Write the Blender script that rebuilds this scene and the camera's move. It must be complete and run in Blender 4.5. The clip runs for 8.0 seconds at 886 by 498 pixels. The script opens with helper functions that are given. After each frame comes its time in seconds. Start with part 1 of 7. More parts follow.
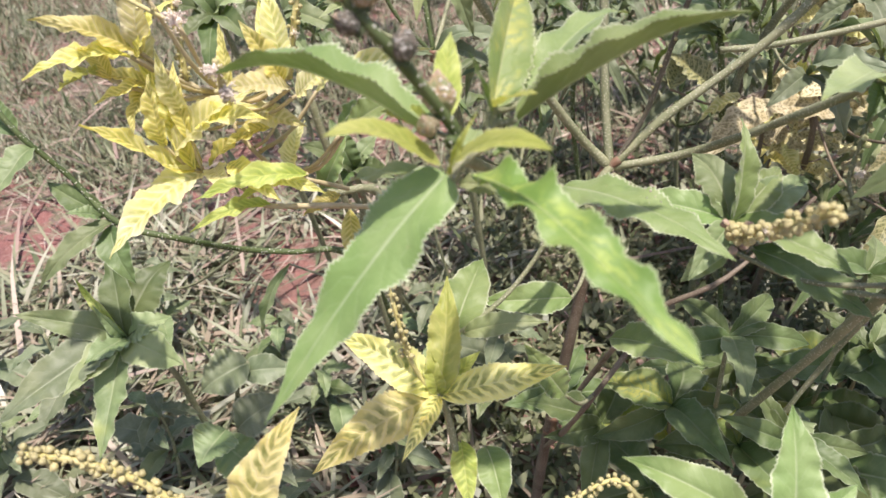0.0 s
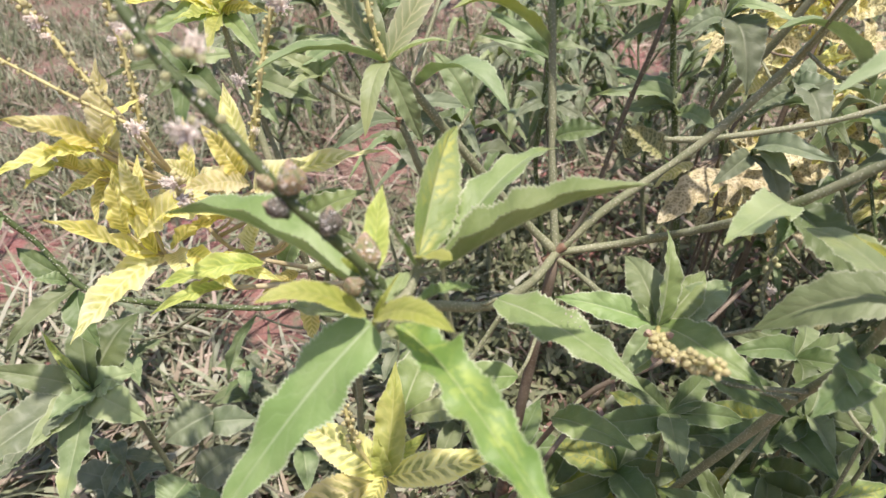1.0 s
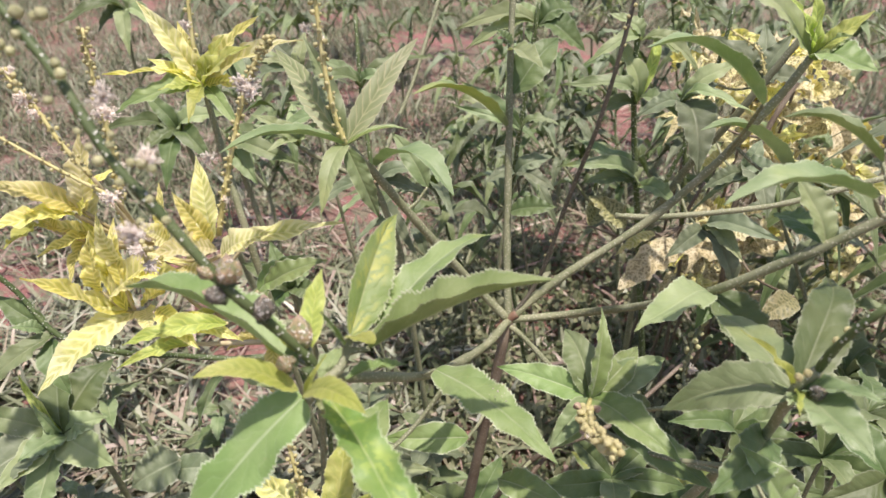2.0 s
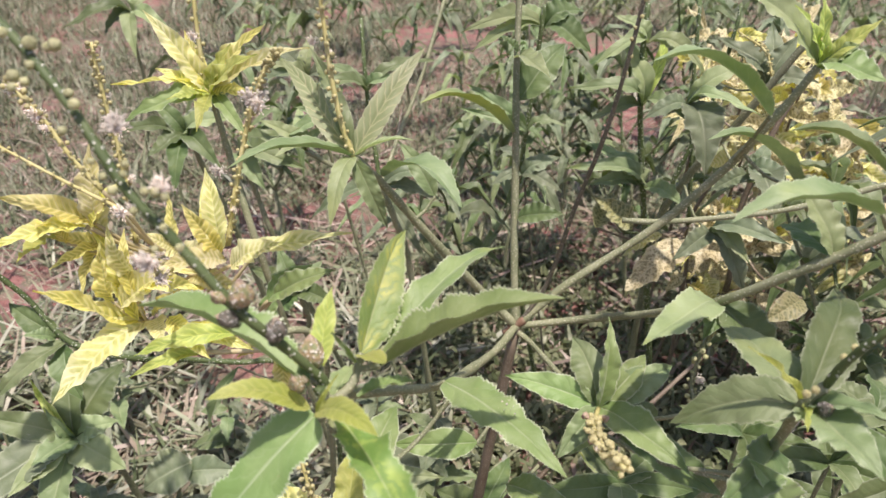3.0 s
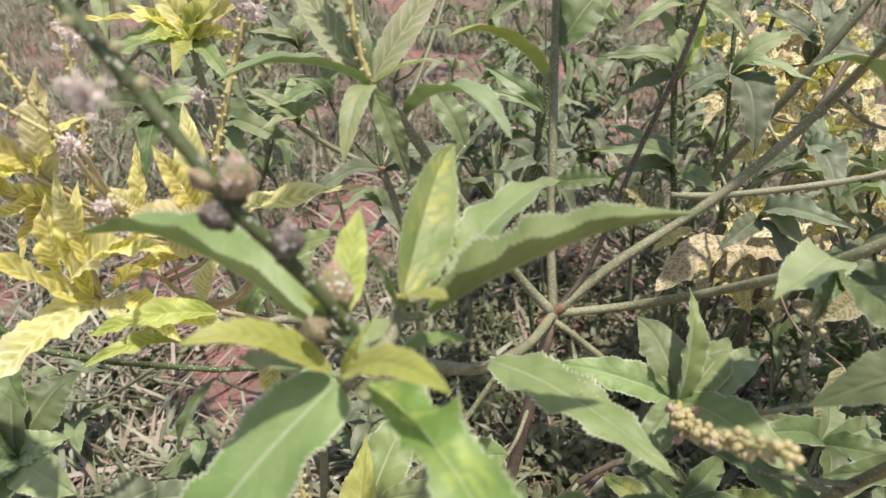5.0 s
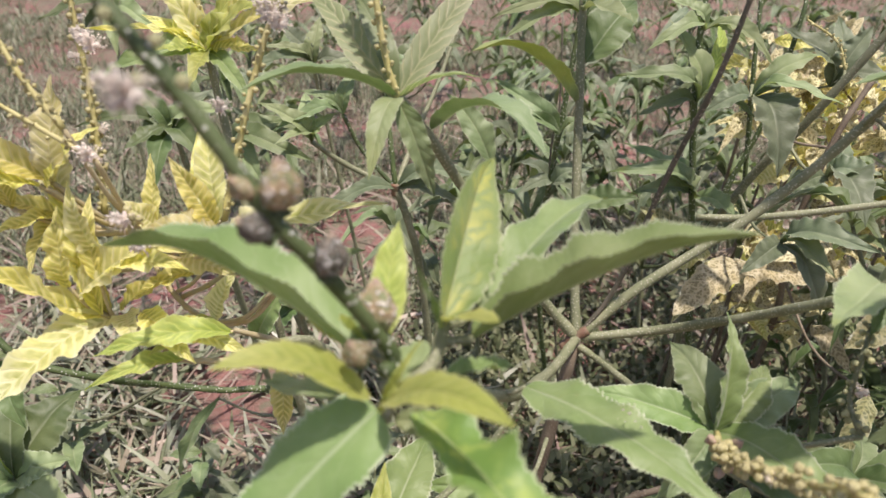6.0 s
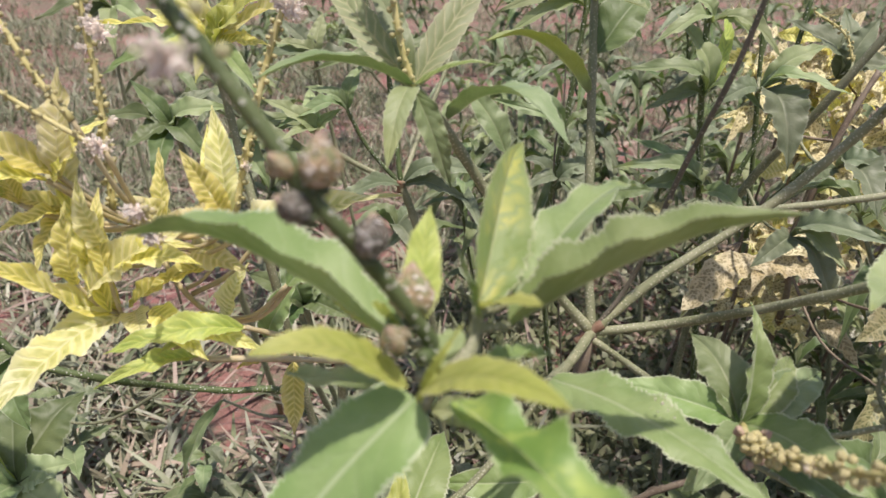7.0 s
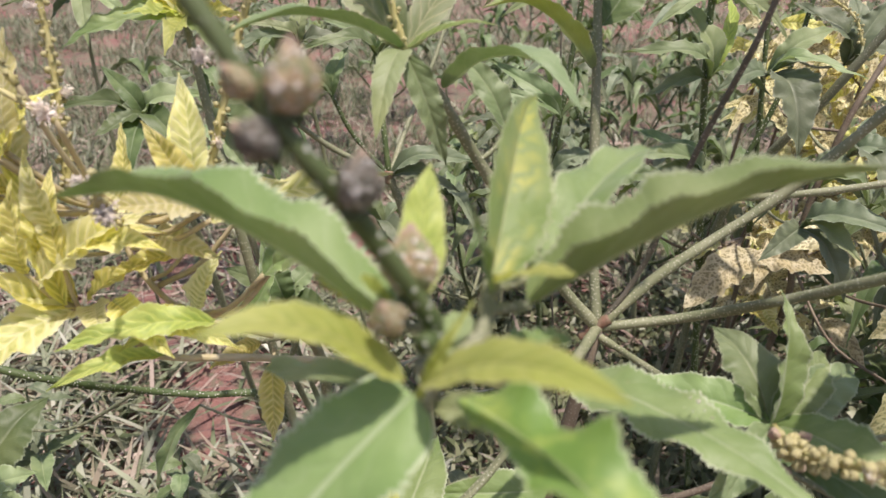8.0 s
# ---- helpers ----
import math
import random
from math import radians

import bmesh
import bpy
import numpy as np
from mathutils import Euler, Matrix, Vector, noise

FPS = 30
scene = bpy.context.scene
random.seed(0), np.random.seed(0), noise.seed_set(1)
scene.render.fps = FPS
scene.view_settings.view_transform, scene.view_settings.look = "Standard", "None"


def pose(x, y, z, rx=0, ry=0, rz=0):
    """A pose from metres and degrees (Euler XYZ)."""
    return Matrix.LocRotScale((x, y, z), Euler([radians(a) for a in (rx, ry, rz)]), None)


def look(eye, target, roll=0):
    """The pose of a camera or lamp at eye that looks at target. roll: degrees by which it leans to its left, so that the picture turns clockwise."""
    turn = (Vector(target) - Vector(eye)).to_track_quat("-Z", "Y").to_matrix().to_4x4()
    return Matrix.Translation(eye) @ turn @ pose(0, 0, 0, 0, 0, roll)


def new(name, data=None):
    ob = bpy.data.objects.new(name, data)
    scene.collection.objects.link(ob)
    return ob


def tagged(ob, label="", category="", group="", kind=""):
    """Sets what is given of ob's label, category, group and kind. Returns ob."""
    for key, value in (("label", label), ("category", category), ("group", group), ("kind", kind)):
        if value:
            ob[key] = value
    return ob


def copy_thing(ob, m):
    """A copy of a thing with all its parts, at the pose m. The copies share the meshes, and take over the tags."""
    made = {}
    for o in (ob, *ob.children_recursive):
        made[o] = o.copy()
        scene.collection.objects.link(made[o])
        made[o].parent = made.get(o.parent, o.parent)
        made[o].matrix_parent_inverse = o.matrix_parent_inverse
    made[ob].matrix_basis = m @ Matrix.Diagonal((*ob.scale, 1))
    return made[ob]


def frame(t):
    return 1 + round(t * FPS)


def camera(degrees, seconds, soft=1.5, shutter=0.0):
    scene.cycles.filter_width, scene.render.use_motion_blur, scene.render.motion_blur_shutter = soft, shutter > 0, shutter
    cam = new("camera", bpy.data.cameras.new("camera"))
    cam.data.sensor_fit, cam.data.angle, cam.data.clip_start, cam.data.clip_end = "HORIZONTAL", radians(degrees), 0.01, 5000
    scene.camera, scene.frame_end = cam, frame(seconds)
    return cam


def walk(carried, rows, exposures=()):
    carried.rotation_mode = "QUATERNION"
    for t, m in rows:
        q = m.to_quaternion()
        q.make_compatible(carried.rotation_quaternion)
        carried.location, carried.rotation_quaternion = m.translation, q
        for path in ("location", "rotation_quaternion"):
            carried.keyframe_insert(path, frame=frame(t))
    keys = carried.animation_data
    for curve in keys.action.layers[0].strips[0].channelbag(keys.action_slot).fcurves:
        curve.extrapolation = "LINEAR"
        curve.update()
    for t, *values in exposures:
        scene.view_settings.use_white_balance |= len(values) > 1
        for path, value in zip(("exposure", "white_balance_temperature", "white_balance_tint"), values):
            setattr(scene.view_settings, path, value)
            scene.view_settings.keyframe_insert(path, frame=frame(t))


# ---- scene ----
cam = camera(65.0, 8.0)
PATH = [
    (0, (0.011, -0.01, 0.458), (-0.082, 1.592, -0.735), -3.7),
    (0.5, (0.019, -0.006, 0.471), (-0.016, 1.599, -0.721), -2.2),
    (1, (0.026, -0.003, 0.492), (-0.018, 1.618, -0.678), -1.5),
    (1.5, (0.033, -0.004, 0.507), (0.015, 1.653, -0.614), 0.6),
    (2, (0.044, -0.012, 0.512), (0.013, 1.679, -0.557), 0.8),
    (2.2, (0.038, -0.007, 0.518), (0.007, 1.681, -0.555), 0.8),
    (3.3, (0.044, -0.01, 0.519), (-0.006, 1.667, -0.57), -0.0),
    (3.5, (0.039, -0.009, 0.508), (-0.017, 1.678, -0.564), 0.4),
    (4, (0.035, 0.014, 0.489), (-0.004, 1.723, -0.548), -0.4),
    (4.5, (0.024, 0.02, 0.474), (0.014, 1.741, -0.544), 0.9),
    (4.7, (0.023, 0.023, 0.47), (0.043, 1.75, -0.537), 1.5),
    (5.8, (0.017, 0.024, 0.458), (0.024, 1.778, -0.503), 2.4),
    (6, (0.014, 0.031, 0.46), (0.034, 1.794, -0.484), 2.5),
    (6.5, (0.006, 0.033, 0.456), (0.053, 1.802, -0.475), 2.8),
    (7, (0.007, 0.033, 0.455), (0.043, 1.799, -0.482), 2.2),
    (7.5, (0.008, 0.042, 0.444), (0.068, 1.818, -0.475), 3.2),
    (8, (0.005, 0.05, 0.439), (0.081, 1.823, -0.483), 2.7),
]
walk(cam, [(t, look(eye, target, roll)) for t, eye, target, roll in PATH], [(0, 0.28, 6500, 19), (2, 0.15, 6500, 19), (4.5, 0.08, 6500, 19), (6, -0.04, 6500, 19), (8, -0.05, 6500, 19)])

# ---------------------------------------------------------------- lens and depth of field
cam.data.dof.use_dof = True
cam.data.dof.focus_distance = 0.33
cam.data.dof.aperture_fstop = 20.0

# ---------------------------------------------------------------- sky and sun
SUN = Vector((0.14, -0.17, 0.97)).normalized()
world = bpy.data.worlds.new("sky")
scene.world = world
world.use_nodes = True
wn = world.node_tree
sky = wn.nodes.new("ShaderNodeTexSky")
sky.sky_type = 'NISHITA'
sky.sun_disc = False
sky.dust_density = 2.5
sky.sun_elevation = math.asin(SUN.z)
sky.sun_rotation = math.atan2(SUN.x, SUN.y)
back = wn.nodes["Background"]
back.inputs["Strength"].default_value = 0.13
wn.links.new(sky.outputs["Color"], back.inputs["Color"])
lamp = bpy.data.lights.new("sun", 'SUN')
lamp.energy, lamp.angle, lamp.color = 5.0, radians(1.5), (1.0, 0.94, 0.84)
sun = new("sun", lamp)
sun.matrix_basis = look(SUN * 20, (0, 0, 0))


# ---------------------------------------------------------------- materials
class Nodes:
    """Short hand for node trees."""

    def __init__(self, name):
        self.mat = bpy.data.materials.new(name)
        self.mat.use_nodes = True
        self.tree = self.mat.node_tree
        self.tree.nodes.clear()
        self.out = self.tree.nodes.new("ShaderNodeOutputMaterial")

    def add(self, kind, **values):
        node = self.tree.nodes.new(kind)
        for key, value in values.items():
            node.inputs[key.replace("_", " ")].default_value = value
        return node

    def link(self, a, b):
        self.tree.links.new(a, b)

    def maths(self, operation, a, b=0.0, clamp=False):
        node = self.tree.nodes.new("ShaderNodeMath")
        node.operation, node.use_clamp = operation, clamp
        for slot, value in zip(node.inputs, (a, b)):
            if isinstance(value, (int, float)):
                slot.default_value = value
            else:
                self.link(value, slot)
        return node.outputs[0]

    def step(self, value, low, high):
        node = self.tree.nodes.new("ShaderNodeMapRange")
        node.interpolation_type = 'SMOOTHSTEP'
        self.link(value, node.inputs[0])
        node.inputs[1].default_value, node.inputs[2].default_value = low, high
        return node.outputs[0]

    def mix(self, factor, a, b):
        node = self.tree.nodes.new("ShaderNodeMix")
        node.data_type = 'RGBA'
        for slot, value in zip((node.inputs[0], node.inputs[6], node.inputs[7]), (factor, a, b)):
            if isinstance(value, (int, float)):
                slot.default_value = value
            elif isinstance(value, tuple):
                slot.default_value = (*value, 1.0)
            else:
                self.link(value, slot)
        return node.outputs[2]

    def noise(self, scale, detail=4.0, rough=0.55, where=None, distort=0.0):
        node = self.add("ShaderNodeTexNoise", Scale=scale, Detail=detail, Roughness=rough, Distortion=distort)
        if where is None:
            where = self.tree.nodes.new("ShaderNodeTexCoord").outputs["Object"]
        self.link(where, node.inputs["Vector"])
        return node.outputs["Fac"]

    def bump(self, height, strength, distance):
        node = self.tree.nodes.new("ShaderNodeBump")
        node.inputs["Strength"].default_value, node.inputs["Distance"].default_value = strength, distance
        self.link(height, node.inputs["Height"])
        return node.outputs["Normal"]


def leaf_material(name, flesh, flesh_b, vein, patch=None, veins=9.0, sheen=0.54, through_it=0.38, vein_width=0.10, spots=0.0, side_veins=0.25, patch_low=0.15, patch_high=0.75, wander=1.5, broken=0.3, dotted=False, hem=0.35, deepen=1.35, bloom=0.10, vein_tint=(0.40, 0.42, 0.10)):
    """A leaf blade: two tones, side veins from its own u, v, optional mosaic patches between the veins."""
    n = Nodes(name)
    uv = n.tree.nodes.new("ShaderNodeUVMap").outputs[0]
    split = n.add("ShaderNodeSeparateXYZ")
    n.link(uv, split.inputs[0])
    info = n.tree.nodes.new("ShaderNodeObjectInfo").outputs["Random"]
    where = n.tree.nodes.new("ShaderNodeTexCoord").outputs["Object"]
    wobble = n.maths('MULTIPLY', n.maths('SUBTRACT', n.noise(170.0, 3.0, where=where), 0.5), wander)
    across = n.maths('ABSOLUTE', n.maths('MULTIPLY', n.maths('SUBTRACT', split.outputs[1], 0.5), 2.0))
    slant = n.maths('SUBTRACT', n.maths('MULTIPLY', split.outputs[0], veins), n.maths('MULTIPLY', across, 1.5))
    phase = n.maths('FRACT', n.maths('ADD', slant, wobble))
    near = n.maths('ABSOLUTE', n.maths('SUBTRACT', phase, 0.5))
    side = n.maths('SUBTRACT', 1.0, n.step(near, 0.0, vein_width), clamp=True)
    middle = n.maths('MULTIPLY', n.maths('SUBTRACT', 1.0, n.step(n.maths('ADD', across, n.maths('MULTIPLY', wobble, 0.03)), 0.01, 0.075), clamp=True), n.maths('SUBTRACT', 1.0, n.maths('MULTIPLY', split.outputs[0], 0.75)))
    ribs = n.maths('MAXIMUM', n.maths('MULTIPLY', side, side_veins), middle)
    tone = n.step(n.noise(60.0, 5.0, where=where), 0.35, 0.68)
    colour = n.mix(tone, flesh, flesh_b)
    ripe = n.step(n.noise(26.0, 3.0, where=where), 0.56, 0.72)
    colour = n.mix(n.maths('MULTIPLY', ripe, n.maths('MULTIPLY', info, 0.6)), colour, vein_tint)
    if patch is not None:
        inner = n.maths('SUBTRACT', 1.0, n.step(across, 0.45 if not dotted else 0.7, 0.85 if not dotted else 0.97), clamp=True)
        cells = n.add("ShaderNodeTexVoronoi", Scale=620.0 if dotted else 330.0)
        n.link(where, cells.inputs["Vector"])
        island = n.maths('MULTIPLY', n.step(near, vein_width * 0.95, vein_width * 1.9), inner)
        island = n.maths('MULTIPLY', island, n.step(n.noise(120.0, 4.0, where=where), broken, broken + 0.18))
        island = n.maths('MULTIPLY', island, n.maths('ADD', n.maths('MULTIPLY', n.maths('SUBTRACT', 1.0, cells.outputs["Distance"]), 0.4 if dotted else 0.7), 0.6 if dotted else 0.3, clamp=True))
        island = n.maths('MULTIPLY', island, n.maths('ADD', n.maths('MULTIPLY', info, patch_high - patch_low), patch_low))
        if dotted:
            island = n.maths('MULTIPLY', island, n.maths('SUBTRACT', 1.0, n.step(cells.outputs["Distance"], 0.46, 0.60), clamp=True))
        colour = n.mix(island, colour, patch)
    colour = n.mix(n.maths('MULTIPLY', ribs, 0.55), colour, vein)
    rim = n.step(across, 0.89, 1.0)
    colour = n.mix(n.maths('MULTIPLY', rim, hem), colour, n.mix(0.5, vein, (0.80, 0.80, 0.66)))
    if spots:
        fleck = n.step(n.noise(420.0, 2.0, where=where), 0.70, 0.78)
        colour = n.mix(n.maths('MULTIPLY', fleck, spots), colour, (0.30, 0.22, 0.10))
    hue = n.add("ShaderNodeHueSaturation")
    n.link(n.maths('ADD', n.maths('MULTIPLY', info, 0.36), 0.82), hue.inputs["Value"])
    n.link(n.maths('ADD', n.maths('MULTIPLY', info, 0.03), 0.485), hue.inputs["Hue"])
    n.link(colour, hue.inputs["Color"])
    colour = hue.outputs[0]
    relief = n.maths('ADD', n.maths('ADD', n.maths('MULTIPLY', ribs, -0.6), n.maths('MULTIPLY', near, 0.6)), n.maths('MULTIPLY', n.noise(700.0, 3.0, where=where), 0.35))
    normal = n.bump(relief, 0.5, 0.0006)
    skin = n.add("ShaderNodeBsdfPrincipled", Roughness=sheen)
    n.link(colour, skin.inputs["Base Color"])
    n.link(normal, skin.inputs["Normal"])
    skin.inputs["Specular IOR Level"].default_value = 0.6
    skin.inputs["Sheen Weight"].default_value = bloom
    skin.inputs["Sheen Roughness"].default_value = 0.45
    glow = n.add("ShaderNodeBsdfTranslucent")
    lit = n.add("ShaderNodeHueSaturation", Saturation=deepen, Value=1.25)
    n.link(colour, lit.inputs["Color"])
    n.link(lit.outputs[0], glow.inputs["Color"])
    both = n.add("ShaderNodeMixShader", Fac=through_it)
    n.link(skin.outputs[0], both.inputs[1])
    n.link(glow.outputs[0], both.inputs[2])
    n.link(both.outputs[0], n.out.inputs[0])
    return n.mat


def skin_material(name, a, b, dots=None, dot_scale=900.0, rough=0.6, scale=120.0, bump=0.4, through_it=0.0, dot_size=0.34):
    """A stem, fruit or bud: two tones, and pale raised dots where dots is given."""
    n = Nodes(name)
    where = n.tree.nodes.new("ShaderNodeTexCoord").outputs["Object"]
    info = n.tree.nodes.new("ShaderNodeObjectInfo").outputs["Random"]
    colour = n.mix(n.step(n.noise(scale, 5.0, where=where), 0.36, 0.66), a, b)
    height = n.noise(scale * 5, 4.0, where=where)
    if dots is not None:
        cells = n.add("ShaderNodeTexVoronoi", Scale=dot_scale)
        n.link(where, cells.inputs["Vector"])
        spot = n.maths('SUBTRACT', 1.0, n.step(cells.outputs["Distance"], dot_size * 0.55, dot_size), clamp=True)
        colour = n.mix(n.maths('MULTIPLY', spot, 0.8), colour, dots)
        height = n.maths('ADD', n.maths('MULTIPLY', height, 0.3), spot)
    hue = n.add("ShaderNodeHueSaturation")
    n.link(n.maths('ADD', n.maths('MULTIPLY', info, 0.3), 0.85), hue.inputs["Value"])
    n.link(colour, hue.inputs["Color"])
    skin = n.add("ShaderNodeBsdfPrincipled", Roughness=rough)
    n.link(hue.outputs[0], skin.inputs["Base Color"])
    n.link(n.bump(height, bump, 0.0008), skin.inputs["Normal"])
    if through_it:
        glow = n.add("ShaderNodeBsdfTranslucent")
        n.link(hue.outputs[0], glow.inputs["Color"])
        both = n.add("ShaderNodeMixShader", Fac=through_it)
        n.link(skin.outputs[0], both.inputs[1])
        n.link(glow.outputs[0], both.inputs[2])
        n.link(both.outputs[0], n.out.inputs[0])
    else:
        n.link(skin.outputs[0], n.out.inputs[0])
    return n.mat


def island_material(name, colours, rough=0.42, through_it=0.25, scale=40.0):
    """Blades and litter: one tone of several for each loose piece."""
    n = Nodes(name)
    pick = n.tree.nodes.new("ShaderNodeNewGeometry").outputs["Random Per Island"]
    ramp = n.add("ShaderNodeValToRGB")
    ramp.color_ramp.interpolation = 'LINEAR'
    for i, c in enumerate(colours):
        spot = ramp.color_ramp.elements[i] if i < 2 else ramp.color_ramp.elements.new(1.0)
        spot.position, spot.color = i / (len(colours) - 1), (*c, 1.0)
    n.link(pick, ramp.inputs[0])
    shade = n.mix(n.step(n.noise(scale, 3.0), 0.4, 0.7), ramp.outputs[0], (0.19, 0.18, 0.13))
    shade = n.mix(0.72, shade, ramp.outputs[0])
    skin = n.add("ShaderNodeBsdfPrincipled", Roughness=rough)
    n.link(shade, skin.inputs["Base Color"])
    glow = n.add("ShaderNodeBsdfTranslucent")
    n.link(shade, glow.inputs["Color"])
    both = n.add("ShaderNodeMixShader", Fac=through_it)
    n.link(skin.outputs[0], both.inputs[1])
    n.link(glow.outputs[0], both.inputs[2])
    n.link(both.outputs[0], n.out.inputs[0])
    return n.mat


def soil_material():
    n = Nodes("red_soil")
    fine, broad = n.noise(260.0, 6.0, 0.65), n.noise(9.0, 5.0)
    colour = n.mix(n.step(broad, 0.35, 0.65), (0.335, 0.145, 0.128), (0.19, 0.088, 0.078))
    colour = n.mix(n.step(n.noise(38.0, 4.0), 0.48, 0.6), colour, (0.20, 0.185, 0.12))
    colour = n.mix(n.step(fine, 0.45, 0.75), colour, (0.37, 0.215, 0.19))
    colour = n.mix(n.maths('MULTIPLY', n.step(n.noise(2.3, 6.0, 0.6), 0.43, 0.58), 0.60), colour, (0.172, 0.165, 0.108))
    crumb = n.add("ShaderNodeTexVoronoi", Scale=110.0)
    n.link(n.tree.nodes.new("ShaderNodeTexCoord").outputs["Object"], crumb.inputs["Vector"])
    height = n.maths('ADD', n.maths('MULTIPLY', crumb.outputs["Distance"], 0.8), fine)
    skin = n.add("ShaderNodeBsdfPrincipled", Roughness=0.95)
    n.link(colour, skin.inputs["Base Color"])
    n.link(n.bump(height, 0.8, 0.006), skin.inputs["Normal"])
    n.link(skin.outputs[0], n.out.inputs[0])
    return n.mat


GREEN = leaf_material("leaf_green", (0.168, 0.250, 0.072), (0.244, 0.325, 0.120), (0.50, 0.54, 0.37), spots=0.2, side_veins=0.12, through_it=0.20, bloom=0.24, hem=0.62)
PATCHY = leaf_material("leaf_green_patchy", (0.165, 0.262, 0.058), (0.245, 0.335, 0.105), (0.48, 0.53, 0.27), patch=(0.44, 0.51, 0.13), spots=0.15, veins=5.0, vein_width=0.12, side_veins=0.08, patch_low=0.75, patch_high=0.9, through_it=0.32, hem=0.55, wander=3.2, broken=0.40)
# dark green leaves; on shaded ones it holds the shade in its colour
DARK = leaf_material("leaf_dark_and_shaded", (0.086, 0.134, 0.040), (0.140, 0.190, 0.070), (0.30, 0.34, 0.21), through_it=0.2, side_veins=0.14)
GREY = leaf_material("leaf_grey_green", (0.130, 0.168, 0.084), (0.202, 0.240, 0.138), (0.38, 0.41, 0.28), through_it=0.2, side_veins=0.18, bloom=0.15, vein_tint=(0.30, 0.33, 0.14))
SAGE = leaf_material("leaf_sage_green", (0.158, 0.218, 0.086), (0.232, 0.292, 0.138), (0.40, 0.43, 0.27), side_veins=0.16, through_it=0.20, deepen=1.35, bloom=0.12)
PALE = leaf_material("leaf_pale_green", (0.260, 0.322, 0.140), (0.335, 0.392, 0.195), (0.48, 0.52, 0.32), side_veins=0.14, through_it=0.28, bloom=0.12)
VEINED = leaf_material("leaf_pale_veined", (0.34, 0.40, 0.20), (0.42, 0.46, 0.27), (0.72, 0.70, 0.42), side_veins=0.95, veins=10.0, vein_width=0.16, patch=(0.24, 0.31, 0.13), patch_low=0.6, patch_high=0.85, broken=0.25, wander=1.0, through_it=0.4)
YOUNG = leaf_material("leaf_young_mottled", (0.21, 0.30, 0.085), (0.27, 0.345, 0.125), (0.46, 0.49, 0.25), patch=(0.52, 0.52, 0.12), veins=8.0, vein_width=0.12, patch_low=0.75, patch_high=0.95, wander=3.0, broken=0.38, hem=0.6, through_it=0.32)
LIME = leaf_material("leaf_yellow_green", (0.45, 0.53, 0.115), (0.56, 0.61, 0.185), (0.66, 0.68, 0.30), patch=(0.24, 0.34, 0.085), veins=10.0, vein_width=0.15, side_veins=0.4, patch_low=0.35, patch_high=0.8, wander=2.0, broken=0.3, deepen=1.15, hem=0.45, through_it=0.40)
MOSAIC = leaf_material("leaf_yellow_mosaic", (0.78, 0.715, 0.18), (0.82, 0.77, 0.32), (0.86, 0.82, 0.48), patch=(0.40, 0.40, 0.08), veins=12.0, vein_width=0.16, side_veins=0.8, patch_low=0.8, patch_high=1.0, broken=0.20, wander=0.9, deepen=1.15, through_it=0.42)
NET = leaf_material("leaf_net_mosaic", (0.78, 0.72, 0.22), (0.81, 0.76, 0.33), (0.85, 0.80, 0.46), patch=(0.17, 0.21, 0.04), veins=11.0, vein_width=0.17, side_veins=0.9, patch_low=0.95, patch_high=1.0, wander=1.3, broken=0.24, deepen=1.15)
CREAM = leaf_material("leaf_cream_mosaic", (0.80, 0.77, 0.45), (0.76, 0.715, 0.31), (0.84, 0.82, 0.56), patch=(0.46, 0.47, 0.13), veins=12.0, vein_width=0.16, side_veins=0.8, patch_low=0.7, patch_high=1.0, broken=0.22, wander=0.9, deepen=1.15, through_it=0.42)
WITHER = leaf_material("leaf_withered", (0.72, 0.665, 0.40), (0.62, 0.545, 0.28), (0.76, 0.71, 0.48), patch=(0.19, 0.16, 0.05), veins=11.0, vein_width=0.08, side_veins=0.6, patch_low=0.75, patch_high=1.0, through_it=0.2, dotted=True, broken=0.2, deepen=0.95)
# dry netted leaves; its darker tone also holds the shade on two leaves
SERE_SHADED = leaf_material("leaf_sere_shaded_net", (0.30, 0.29, 0.13), (0.25, 0.23, 0.10), (0.44, 0.41, 0.22), patch=(0.10, 0.11, 0.035), veins=11.0, vein_width=0.12, side_veins=0.7, patch_low=0.9, patch_high=1.0, through_it=0.2, dotted=True, broken=0.15, deepen=1.0)
STEM = skin_material("stem_green", (0.190, 0.205, 0.108), (0.270, 0.275, 0.162), dots=(0.52, 0.51, 0.38), dot_scale=900.0, scale=70.0, dot_size=0.34)
STEM_DARK = skin_material("stem_dark_green", (0.060, 0.092, 0.026), (0.105, 0.140, 0.050), dots=(0.82, 0.82, 0.70), dot_scale=640.0, scale=90.0, bump=0.8, dot_size=0.30)
STEM_BROWN = skin_material("stem_brown", (0.15, 0.112, 0.075), (0.23, 0.185, 0.13), scale=60.0, dots=(0.33, 0.28, 0.22))
STEM_RED = skin_material("stem_node_reddish", (0.25, 0.135, 0.085), (0.21, 0.18, 0.11), scale=260.0)
STEM_DRY = skin_material("stem_dry_dark", (0.10, 0.095, 0.065), (0.155, 0.135, 0.10), dots=(0.33, 0.29, 0.22), dot_scale=700.0)
STEM_YELLOW = skin_material("stem_yellow", (0.44, 0.365, 0.20), (0.53, 0.46, 0.29), scale=110.0)
AXIS = skin_material("spike_yellow", (0.47, 0.42, 0.16), (0.57, 0.52, 0.25), scale=110.0)
